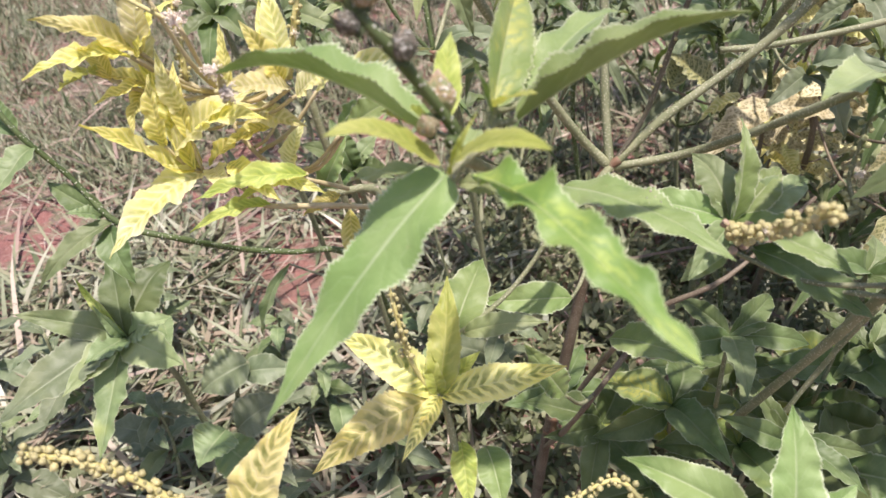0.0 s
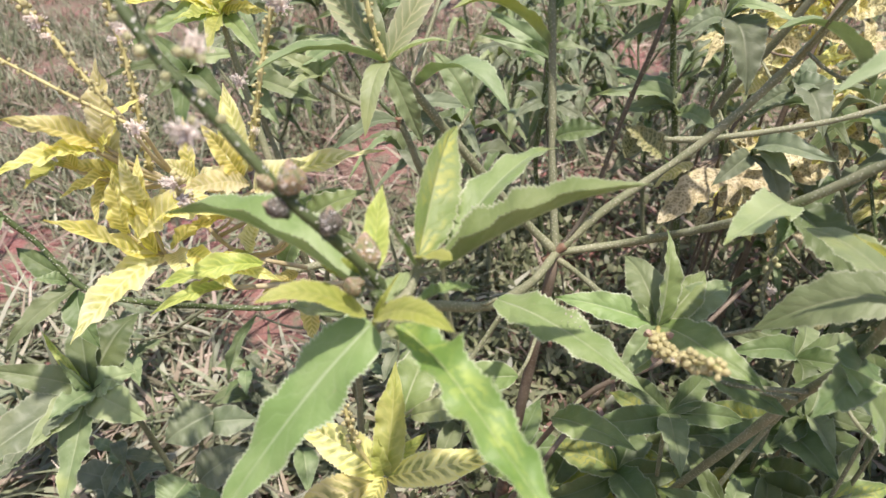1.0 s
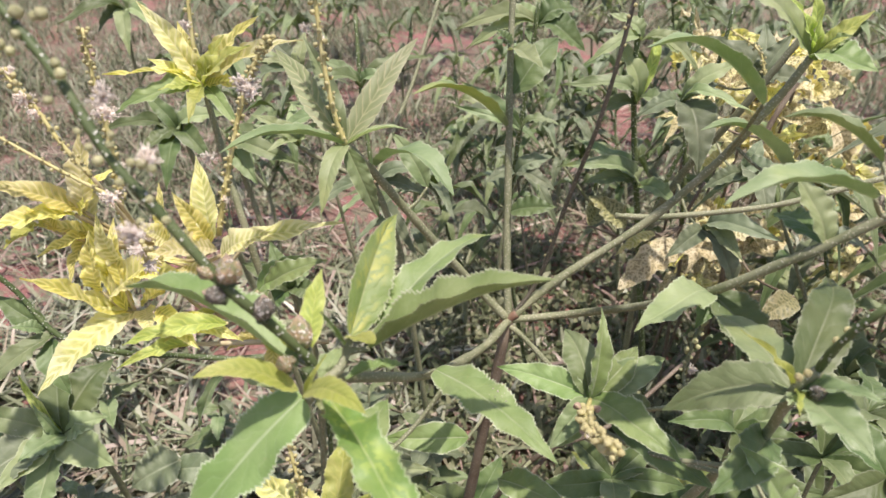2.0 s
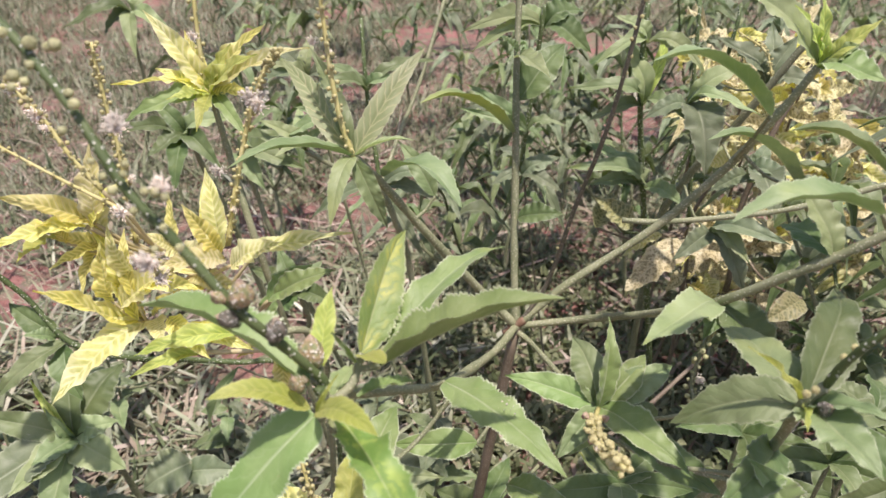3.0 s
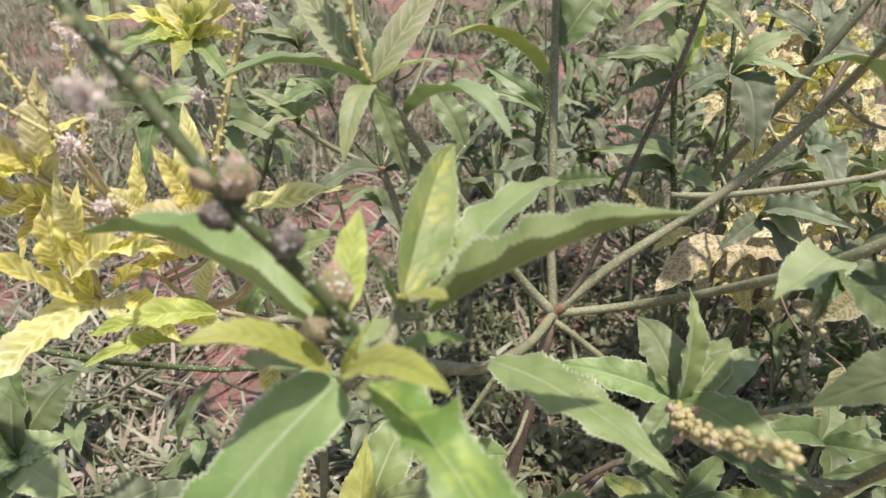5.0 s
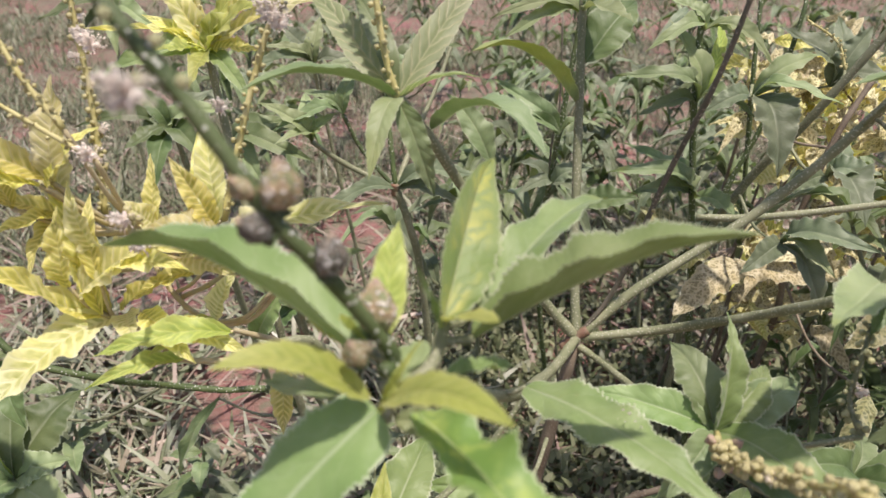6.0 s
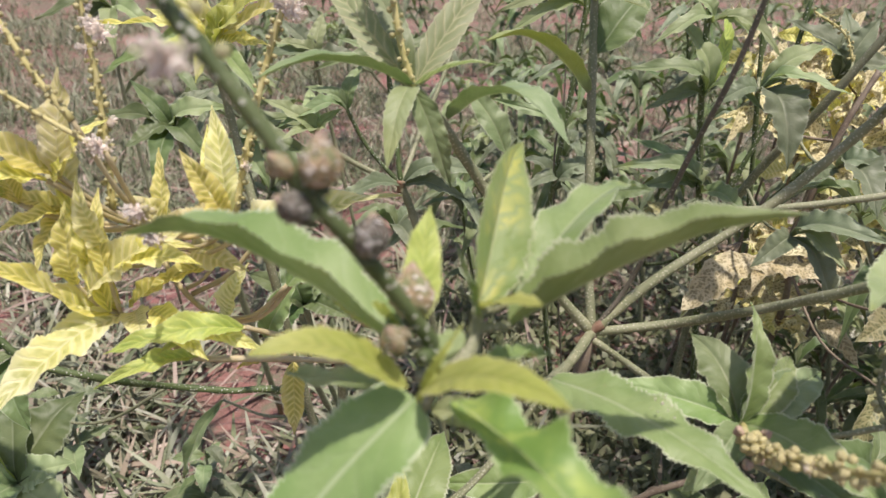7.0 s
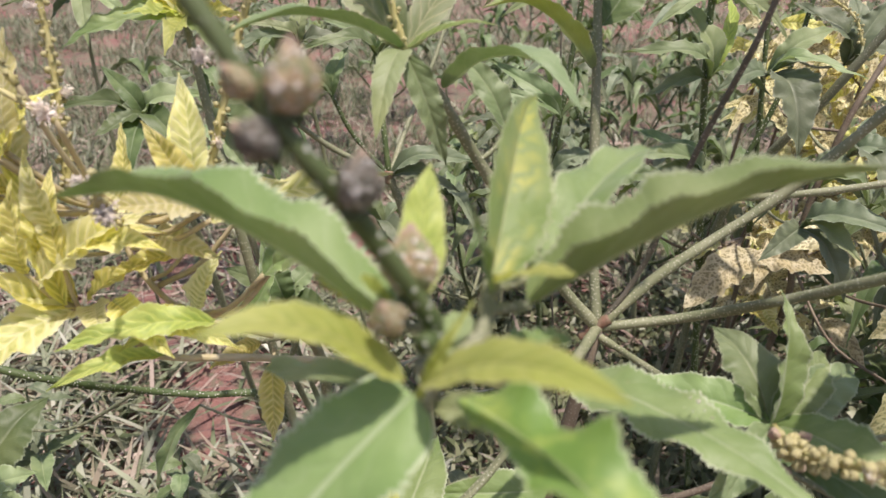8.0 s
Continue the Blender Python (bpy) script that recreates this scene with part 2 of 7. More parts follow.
FRUIT = skin_material("capsule_grey", (0.070, 0.072, 0.052), (0.15, 0.125, 0.095), dots=(0.76, 0.72, 0.66), dot_scale=7.0, scale=4.0, bump=0.9, dot_size=0.40)
FRUIT_PINK = skin_material("capsule_pinkish", (0.38, 0.27, 0.16), (0.17, 0.19, 0.08), dots=(0.82, 0.76, 0.66), dot_scale=7.0, scale=4.0, bump=0.9, dot_size=0.42)
CALYX = skin_material("calyx_pinkish", (0.46, 0.31, 0.25), (0.36, 0.30, 0.19), scale=3.0)
BUD = skin_material("bud_cream", (0.50, 0.45, 0.20), (0.63, 0.575, 0.32), scale=3.0, through_it=0.2)
BUD_GREEN = skin_material("bud_green", (0.46, 0.46, 0.23), (0.57, 0.55, 0.32), scale=3.0, through_it=0.2)
PETAL = skin_material("flower_white", (0.92, 0.86, 0.76), (0.90, 0.78, 0.70), scale=3.0, through_it=0.3)
SOIL = soil_material()
GRASS = island_material("grass_blades", [(0.070, 0.098, 0.038), (0.360, 0.380, 0.240), (0.105, 0.145, 0.058), (0.385, 0.395, 0.270), (0.056, 0.080, 0.030), (0.240, 0.280, 0.150), (0.400, 0.290, 0.240)])
GRASS_PALE = island_material("grass_pale", [(0.420, 0.450, 0.300), (0.120, 0.155, 0.068), (0.520, 0.515, 0.400), (0.220, 0.265, 0.140), (0.470, 0.370, 0.285), (0.062, 0.088, 0.036)])
STRAW = island_material("dry_litter", [(0.40, 0.285, 0.24), (0.20, 0.125, 0.10), (0.58, 0.48, 0.39), (0.12, 0.08, 0.06), (0.48, 0.35, 0.29)], through_it=0.05)
HERB = island_material("herb_leaflets", [(0.075, 0.10, 0.040), (0.15, 0.175, 0.080), (0.30, 0.31, 0.175), (0.09, 0.115, 0.052)], through_it=0.25)

# ---------------------------------------------------------------- makers
PLACE = {}


def thing(name, at, label, category, group=""):
    ob = new(name)
    ob.empty_display_size = 0.02
    ob.location = at
    PLACE[ob] = Matrix.Translation(at)
    return tagged(ob, label, category, group)


def part(name, mesh, material, parent, m=None, label=""):
    """One mesh object under a thing or a part, at the world pose m."""
    ob = new(name, mesh)
    if not mesh.materials:
        mesh.materials.append(material)
    m = Matrix() if m is None else m
    ob.parent = parent
    ob.matrix_parent_inverse = PLACE[parent].inverted()
    ob.matrix_basis = m
    PLACE[ob] = m
    if label:
        ob["label"] = label
    return ob


def mesh_from(name, points, faces, uvs=None, smooth=True):
    mesh = bpy.data.meshes.new(name)
    mesh.from_pydata([tuple(p) for p in points], [], faces)
    if uvs is not None:
        layer = mesh.uv_layers.new(name="UVMap")
        loops = np.empty(len(mesh.loops), dtype=np.int32)
        mesh.loops.foreach_get("vertex_index", loops)
        layer.data.foreach_set("uv", np.asarray(uvs, dtype=np.float32)[loops].ravel())
    if smooth:
        mesh.polygons.foreach_set("use_smooth", [True] * len(mesh.polygons))
    mesh.update()
    return mesh


COLUMNS = np.array([-1.0, -0.72, -0.38, -0.09, 0.0, 0.09, 0.38, 0.72, 1.0])


def leaf_mesh(length, width, fold=18.0, droop=0.06, wave=0.03, twist=0.0, bend=0.0, teeth=27, rows=80, broad=0.36, jitter=1.0, saw_depth=0.075, ruffle=0.055, taper=1.1, curl=0.0, seed=0):
    """A lanceolate, finely toothed blade along +x with its upper face to +z; its tip is at (length, 0, 0)."""
    rng = np.random.default_rng(seed)
    u = np.linspace(0, 1, rows)[:, None]
    v = COLUMNS[None, :]
    k = broad / (1 - broad)
    half = u ** (0.95 * k + 0.15) * (1 - u) ** taper
    half = half / half.max() * width / 2
    half = np.maximum(half, 0.0009 * (1 - u * 0.7))
    nip = [1 + 0.05 * np.sin(u * rng.uniform(9, 15) + rng.uniform(0, 6.28)) + 0.025 * np.sin(u * rng.uniform(20, 34) + rng.uniform(0, 6.28)) for _ in (0, 1)]
    half = half * np.where(v > 0, nip[0], nip[1])
    saw = (u * teeth + rng.random()) % 1.0
    edge = 1 + np.where(abs(v) > 0.99, saw_depth * (0.55 + 0.8 * rng.random(64)[np.minimum((u * teeth).astype(int), 63)]) * (1 - saw * 1.5) + 0.012 * rng.standard_normal(u.shape), 0) * (u > 0.12)
    y = half * v * edge
    x = u * length + np.where(abs(v) > 0.99, 0.004 * length * saw, 0)
    f = radians(fold) * (1 - 0.35 * u)
    z = abs(y) * np.sin(f) - 0.028 * width * (abs(v) < 0.01)
    y = y * np.cos(f)
    ripple = rng.random(2) * 6.28
    beat = rng.uniform(11, 19, 2)
    twist = twist + rng.uniform(-24, 24) * jitter
    z = z + wave * length * np.where(v > 0, np.sin(u * beat[0] + ripple[0]), np.sin(u * beat[1] + ripple[1])) * v * v * np.sin(np.pi * u)
    for _ in (0, 1):
        z = z + ruffle * width * rng.uniform(0.6, 1.3) * np.sin(u * rng.uniform(24, 46) + rng.uniform(0, 6.28)) * np.where(v * (0.5 - _) > 0, abs(v) ** 2.5, 0) * np.sin(np.pi * u) ** 0.5
    turn = radians(twist) * (u - 0.35)
    y, z = y * np.cos(turn) - z * np.sin(turn), y * np.sin(turn) + z * np.cos(turn)
    z = z + droop * length * (4 * u * (1 - u) + 0.35 * np.sin(2 * np.pi * u))
    z = z - rng.uniform(0.02, 0.20) * jitter * length * np.clip(u - 0.62, 0, 1) ** 2 / 0.144
    z = z + 0.012 * length * np.sin(u * rng.uniform(7, 11) + rng.uniform(0, 6.28)) * (1 - abs(v))
    z = z - curl * length * np.clip(u - 0.45, 0, 1) ** 2 / 0.3
    y = y + (bend + rng.uniform(-0.035, 0.035)) * length * 4 * u * (1 - u)
    points = np.stack([x, y, z], -1).reshape(-1, 3)
    c = len(COLUMNS)
    faces = [(i * c + j, (i + 1) * c + j, (i + 1) * c + j + 1, i * c + j + 1) for i in range(rows - 1) for j in range(c - 1)]
    uvs = np.stack([u + 0 * v, 0.5 + 0.5 * v + 0 * u], -1).reshape(-1, 2)
    return mesh_from("leaf", points, faces, uvs)


def aim(base, tip, roll=0.0, facing=(0.0, -0.55, 0.83)):
    """The pose at base whose x axis runs to tip and whose z axis turns as far as it can to facing."""
    base, tip = Vector(base), Vector(tip)
    x = (tip - base).normalized()
    z = Vector(facing)
    z = (z - x * z.dot(x)).normalized()
    y = z.cross(x)
    m = Matrix((x, y, z)).transposed().to_4x4()
    m.translation = base
    return m @ pose(0, 0, 0, roll, 0, 0)


COUNT = [0]


def blade(parent, material, spine, face, half, tilts, face_end=None, rows=170, teeth=42, broad=0.36, taper=1.15, lobes=0.0, beat=5.0, saw=0.075, wave=0.06, cup=0.15, label="", name="leaf"):
    """A large leaf along a curved midrib. face: the way its upper side looks at the base (and at the tip); half: the half widths to the
    two sides of the midrib; tilts: the degrees by which each side rises from the plane of the leaf."""
    COUNT[0] += 1
    rng = np.random.default_rng(COUNT[0])
    line = np.array([tuple(p) for p in curve_points(spine, 24)])
    run = np.concatenate([[0], np.cumsum(np.linalg.norm(np.diff(line, axis=0), axis=1))])
    u = np.linspace(0, 1, rows)
    mid = np.stack([np.interp(u * run[-1], run, line[:, k]) for k in range(3)], -1)
    ahead = np.gradient(mid, axis=0)
    ahead /= np.linalg.norm(ahead, axis=1)[:, None]
    face, face_end = np.array(face, float), np.array(face if face_end is None else face_end, float)
    up = face[None] * (1 - u[:, None]) + face_end[None] * u[:, None]
    side = np.cross(up, ahead)
    side /= np.linalg.norm(side, axis=1)[:, None]
    up = np.cross(ahead, side)
    k = broad / (1 - broad)
    shape = u ** (0.8 * k + 0.1) * (1 - u) ** taper
    shape = np.maximum(shape / shape.max(), 0.05 * (1 - u * 0.8))
    points = []
    tooth = (u * teeth + rng.random()) % 1.0
    jag = 0.6 + 0.7 * rng.random(teeth + 1)[(u * teeth).astype(int)]
    phase = rng.random(6) * 6.28
    for v in COLUMNS:
        way = 1 if v > 0 else -1
        h = half[0 if v > 0 else 1] * shape * (1 + lobes * np.sin(2 * np.pi * beat * u + phase[0 if v > 0 else 1]) + 0.04 * np.sin(2 * np.pi * 2.3 * beat * u + phase[2]))
        if abs(v) > 0.99:
            h = h * (1 + saw * jag * (1 - 1.6 * tooth) * (u > 0.1))
        a = np.radians(tilts[0 if v > 0 else 1]) * (1 - 0.2 * u)
        out, rise = h * abs(v) * np.cos(a), h * abs(v) * np.sin(a)
        rise = rise - cup * h * v * v + wave * h * v * v * np.sin(2 * np.pi * beat * 0.8 * u + phase[3 if v > 0 else 4]) - 0.035 * h * (abs(v) < 0.01)
        points.append(mid + side * (way * out)[:, None] + up * rise[:, None])
    points = np.stack(points, 1).reshape(-1, 3)
    c = len(COLUMNS)
    faces = [(i * c + j, (i + 1) * c + j, (i + 1) * c + j + 1, i * c + j + 1) for i in range(rows - 1) for j in range(c - 1)]
    uvs = np.stack(np.broadcast_arrays(u[:, None], 0.5 + 0.5 * COLUMNS[None, :]), -1).reshape(-1, 2)
    return part(name, mesh_from("leaf", points, faces, uvs), material, parent, None, label)


def leaf(parent, material, base, tip, width, roll=0.0, label="", name="leaf", **shape):
    COUNT[0] += 1
    length = (Vector(tip) - Vector(base)).length
    mesh = leaf_mesh(length, width, seed=COUNT[0], **shape)
    return part(name, mesh, material, parent, aim(base, tip, roll), label)


def curve_points(points, per=6):
    """A smooth line through the points."""
    pts = [Vector(p) for p in points]
    pts = [pts[0] * 2 - pts[1]] + pts + [pts[-1] * 2 - pts[-2]]
    out = []
    for i in range(1, len(pts) - 2):
        a, b, c, d = pts[i - 1:i + 3]
        for s in range(per):
            t = s / per
            out.append(0.5 * ((2 * b) + (c - a) * t + (2 * a - 5 * b + 4 * c - d) * t * t + (3 * b - a - 3 * c + d) * t ** 3))
    return out + [pts[-2]]


def tube_mesh(points, r0, r1, sides=9, knots=True, seed=0):
    """A tapered, slightly uneven stem through the points, closed at both ends."""
    rng = np.random.default_rng(seed)
    line = curve_points(points)
    n = len(line)
    verts, faces = [], []
    up = Vector((0.3, -0.7, 0.6))
    for i, p in enumerate(line):
        ahead = (line[min(i + 1, n - 1)] - line[max(i - 1, 0)]).normalized()
        side = ahead.cross(up).normalized()
        top = side.cross(ahead)
        r = r0 + (r1 - r0) * i / (n - 1)
        if knots:
            r *= 1 + 0.07 * rng.standard_normal()
        for k in range(sides):
            a = 2 * math.pi * k / sides
            verts.append(p + (side * math.cos(a) + top * math.sin(a)) * r)
    for i in range(n - 1):
        for k in range(sides):
            l = (k + 1) % sides
            faces.append((i * sides + k, i * sides + l, (i + 1) * sides + l, (i + 1) * sides + k))
    faces.append(tuple(range(sides - 1, -1, -1)))
    faces.append(tuple((n - 1) * sides + k for k in range(sides)))
    return mesh_from("stem", verts, faces)


def stem(parent, material, points, r0, r1, label="", name="stem"):
    COUNT[0] += 1
    return part(name, tube_mesh(points, r0, r1, seed=COUNT[0]), material, parent, None, label)


def ball_mesh(name, shape, rings=9, sides=14):
    """A closed round body; shape(up 0 to 1, angle) gives its radius and height."""
    verts, faces = [], []
    for i in range(rings + 1):
        for k in range(sides):
            a = 2 * math.pi * k / sides
            r, h = shape(i / rings, a)
            verts.append((r * math.cos(a), r * math.sin(a), h))
    for i in range(rings):
        for k in range(sides):
            l = (k + 1) % sides
            faces.append((i * sides + k, i * sides + l, (i + 1) * sides + l, (i + 1) * sides + k))
    return mesh_from(name, verts, faces)


def capsule_shape(up, a):
    """A three-lobed seed capsule with a little crown."""
    r = math.sin(math.pi * min(max(up, 0.0), 1.0) ** 0.9) ** 0.65 if 0 < up < 1 else 0.0
    r *= 0.40 * (1 + 0.16 * math.cos(3 * a)) * (1 + 0.085 * math.sin(8 * a + 5 * up) * math.sin(20 * up))
    return r + 0.05 * (up > 0.95), up * 1.05


def crown_shape(up, a):
    return (0.30 * (1 - 0.25 * up) * (1 + 0.35 * math.cos(5 * a) * up) if up < 1 else 0.04), up * 0.22


def style_shape(up, a):
    """The dry pointed crown on a capsule."""
    return (0.34 * (1 - up) ** 0.8 * (1 + 0.45 * math.cos(3 * a + 2 * up)) if up < 1 else 0.0), up * 0.5


def bud_shape(up, a):
    r = math.sin(math.pi * up) ** 0.75 if 0 < up < 1 else 0.0
    return 0.5 * r * (1 - 0.18 * up) * (1 + 0.05 * math.cos(5 * a)), up


CAPSULE = ball_mesh("capsule", capsule_shape, 22, 36)
CROWN = ball_mesh("crown", crown_shape, 4, 20)
STYLE = ball_mesh("style", style_shape, 6, 18)
BUDS = [ball_mesh("bud", bud_shape, 6, 9), ball_mesh("bud", bud_shape, 6, 9)]


def upright(at, way, size):
    """A pose at the place, its z axis along way, scaled."""
    q = Vector(way).to_track_quat('Z', 'Y').to_matrix().to_4x4()
    return Matrix.Translation(at) @ q @ Matrix.Scale(size, 4)


def skinned(mesh, material):
    """The mesh under that material, as shared data."""
    key = (mesh.name, material.name)
    if key not in SHARED:
        SHARED[key] = mesh.copy()
        SHARED[key].materials.clear()
        SHARED[key].materials.append(material)
    return SHARED[key]


SHARED = {}


def capsule(parent, at, way, size, material=FRUIT, label=""):
    m = upright(at, way, size)
    body = part("capsule", skinned(CAPSULE, material), material, parent, m, label)
    part("calyx", skinned(CROWN, STEM_DARK), STEM_DARK, body, upright(Vector(at) - Vector(way).normalized() * size * 0.06, way, size * 0.8))
    part("style", skinned(STYLE, CALYX), CALYX, body, upright(Vector(at) + Vector(way).normalized() * size * 0.94, way, size * 0.45))
    return body


def flower_mesh(seed, threads=58):
    """A tuft of stamens with round anthers over five short petals, about one unit across."""
    rng = np.random.default_rng(seed)
    verts, faces = [], []

    def spike(a, b, r, r1):
        a, b = Vector(a), Vector(b)
        x = (b - a).normalized()
        s = x.orthogonal().normalized()
        t = x.cross(s)
        o = len(verts)
        for p, q in ((a, r), (b, r1)):
            for k in range(4):
                an = k * math.pi / 2
                verts.append(p + (s * math.cos(an) + t * math.sin(an)) * q)
        for k in range(4):
            l = (k + 1) % 4
            faces.append((o + k, o + l, o + 4 + l, o + 4 + k))
        faces.append((o + 4, o + 5, o + 6, o + 7))

    for i in range(threads):
        a, tilt = rng.random() * 6.28, abs(rng.normal(0.0, 0.75))
        d = Vector((math.sin(tilt) * math.cos(a), math.sin(tilt) * math.sin(a), math.cos(tilt)))
        end = d * rng.uniform(0.30, 0.60)
        spike((0, 0, 0), end, 0.015, 0.011)
        spike(end - d * 0.02, end + d * 0.04, 0.034, 0.026)
    for i in range(5):
        a = i * 1.2566 + 0.2
        d = Vector((math.cos(a), math.sin(a), 0.35)).normalized()
        spike(d * 0.04, d * 0.3, 0.11, 0.05)
    return mesh_from("flower", verts, faces)


FLOWERS = [flower_mesh(s) for s in (1, 2)]


def flower(parent, at, way, size):
    return part("flower", skinned(FLOWERS[COUNT[0] % 2], PETAL), PETAL, parent, upright(at, way, size), "small white tufted flower")


def raceme(parent, points, r0, r1, bud_from, bud_to, count, material=BUD, axis=AXIS, blooms=(), start=0.0, spread=1.0, label=""):
    """A flower spike: an axis with small buds set round it, growing from bud_from to bud_to in size, and some open flowers."""
    COUNT[0] += 1
    rng = random.Random(COUNT[0])
    spike = part("raceme", tube_mesh(points, r0, r1, 7, seed=COUNT[0]), axis, parent, None, label)
    line = curve_points(points, 12)
    count = int(count * 1.5)
    for i in range(count):
        f = start + (1 - start) * (i + 0.5) / count
        k = min(int(f * (len(line) - 1)), len(line) - 2)
        ahead = (line[k + 1] - line[k]).normalized()
        a = i * 2.4 + rng.uniform(-0.4, 0.4)
        side = ahead.orthogonal().normalized()
        out = (Matrix.Rotation(a, 3, ahead) @ side + ahead * 0.45).normalized()
        size = (bud_from + (bud_to - bud_from) * f) * rng.choice((0.45, 0.6, 0.75, 0.9, 1.0, 1.1))
        at = line[k].lerp(line[k + 1], rng.random()) + out * ((r0 + (r1 - r0) * f) * 0.8 + size * 0.25 * spread * rng.random())
        part("bud", skinned(BUDS[0], material), material, spike, upright(at, out, size))
    for f, size in blooms:
        k = min(int(f * (len(line) - 1)), len(line) - 2)
        ahead = (line[k + 1] - line[k]).normalized()
        out = (Matrix.Rotation(rng.uniform(0, 6.28), 3, ahead) @ ahead.orthogonal().normalized() + Vector((0, -0.5, 0.5))).normalized()
        flower(spike, line[k] + out * size * 0.25, out, size)
    return spike


def wither_tuft(parent, at, seed, count=9):
    """Crumpled dead leaves round one point of a withered plant."""
    rng = random.Random(seed)
    for k in range(count):
        a = k * 2.4 + rng.uniform(-0.7, 0.7)
        base = Vector(at) + Vector((rng.uniform(-1, 1), rng.uniform(-1, 1), rng.uniform(-1, 1))) * 0.012
        tip = base + Vector((math.cos(a), math.sin(a), rng.uniform(-0.8, 0.5))) * rng.uniform(0.022, 0.042)
        leaf(parent, rng.choice((WITHER, WITHER, CREAM, WITHER, MOSAIC)), base, tip, rng.uniform(0.009, 0.017), rng.uniform(-40, 40), fold=rng.uniform(5, 60), droop=rng.uniform(-0.1, 0.3), wave=rng.uniform(0.05, 0.14), twist=rng.uniform(-90, 90), teeth=0, rows=26, ruffle=0.16)

# ---------------------------------------------------------------- the bush in front: one fork, several branches
bush = thing("croton_bush", (0.0500, 0.2700, 0.0000), "tall green weedy bush with toothed leaves, seed capsules and flower spikes", "plant")
stem(bush, STEM_BROWN, [(0.0450, 0.2750, -0.0100), (0.0500, 0.2620, 0.1000), (0.0600, 0.2580, 0.2000), (0.0720, 0.2620, 0.2980)], 0.0036, 0.0027, label='brown woody main stem')
stem(bush, STEM_RED, [(0.0670, 0.2620, 0.2930), (0.0710, 0.2620, 0.2980), (0.0760, 0.2620, 0.3020)], 0.0025, 0.0021, name='joint', label='reddish swollen joint')
stem(bush, STEM, [(0.0720, 0.2620, 0.2980), (0.0596, 0.2397, 0.2996), (0.0386, 0.1852, 0.3319), (0.0206, 0.1540, 0.3579), (0.0115, 0.1343, 0.3756), (0.0060, 0.1240, 0.3830)], 0.0022, 0.0013, label='curved branch')
stem(bush, STEM, [(0.0050, 0.1210, 0.3770), (0.0087, 0.1240, 0.3819), (0.0142, 0.1300, 0.3840), (0.0160, 0.1370, 0.3888)], 0.0014, 0.0012)
stem(bush, STEM, [(0.0148, 0.1330, 0.3862), (0.0182, 0.1345, 0.3858), (0.0215, 0.1350, 0.3860)], 0.0010, 0.0008, name='twig')
stem(bush, STEM, [(0.0160, 0.1360, 0.3880), (0.0195, 0.1400, 0.3868), (0.0235, 0.1430, 0.3870)], 0.0009, 0.0008, name='twig')
part('speck', skinned(BUDS[1], PETAL), PETAL, bush, upright((0.0576, 0.1531, 0.3550), (0.2, -0.3, 0.9), 0.00054))
part('speck', skinned(BUDS[1], PETAL), PETAL, bush, upright((0.0591, 0.1526, 0.3543), (0.2, -0.3, 0.9), 0.00081))
part('speck', skinned(BUDS[1], PETAL), PETAL, bush, upright((0.0604, 0.1518, 0.3529), (0.2, -0.3, 0.9), 0.00045))
part('speck', skinned(BUDS[1], PETAL), PETAL, bush, upright((0.0582, 0.1517, 0.3528), (0.2, -0.3, 0.9), 0.00036))
part('speck', skinned(BUDS[1], PETAL), PETAL, bush, upright((0.0598, 0.1534, 0.3555), (0.2, -0.3, 0.9), 0.00036))
part('speck', skinned(BUDS[1], PETAL), PETAL, bush, upright((0.0619, 0.1511, 0.3517), (0.2, -0.3, 0.9), 0.00054))
part('speck', skinned(BUDS[1], PETAL), PETAL, bush, upright((0.0566, 0.1520, 0.3533), (0.2, -0.3, 0.9), 0.00027))
part('speck', skinned(BUDS[1], PETAL), PETAL, bush, upright((0.0588, 0.1510, 0.3517), (0.2, -0.3, 0.9), 0.00027))
part('speck', skinned(BUDS[1], PETAL), PETAL, bush, upright((0.0613, 0.1524, 0.3539), (0.2, -0.3, 0.9), 0.00036))
stem(bush, STEM, [(0.0720, 0.2620, 0.2980), (0.0705, 0.2792, 0.3242), (0.0699, 0.3018, 0.3690), (0.0690, 0.3220, 0.4157), (0.0697, 0.3392, 0.4558)], 0.0021, 0.0016)
stem(bush, STEM_DRY, [(0.0720, 0.2620, 0.2980), (0.0853, 0.2655, 0.3208), (0.0939, 0.2600, 0.3679), (0.1002, 0.2500, 0.4060), (0.1041, 0.2457, 0.4382), (0.1070, 0.2456, 0.4660)], 0.0011, 0.0008, label='dry dark spent flower stalk', name='dry_stalk')
part('scar', skinned(BUDS[1], BUD), BUD, bush, upright((0.0884, 0.2673, 0.3328), (-0.0024, 0.0005, 0.0009), 0.0017))
part('scar', skinned(BUDS[1], BUD), BUD, bush, upright((0.0916, 0.2606, 0.3558), (0.0023, 0.0006, 0.0009), 0.0017))
part('scar', skinned(BUDS[1], BUD), BUD, bush, upright((0.0958, 0.2577, 0.3790), (-0.0022, 0.0005, 0.0008), 0.0017))
part('scar', skinned(BUDS[1], BUD), BUD, bush, upright((0.0985, 0.2527, 0.3973), (0.0020, 0.0005, 0.0008), 0.0017))
part('scar', skinned(BUDS[1], BUD), BUD, bush, upright((0.1015, 0.2495, 0.4145), (-0.0020, 0.0004, 0.0007), 0.0017))
part('scar', skinned(BUDS[1], BUD), BUD, bush, upright((0.1041, 0.2452, 0.4394), (0.0018, 0.0005, 0.0007), 0.0017))
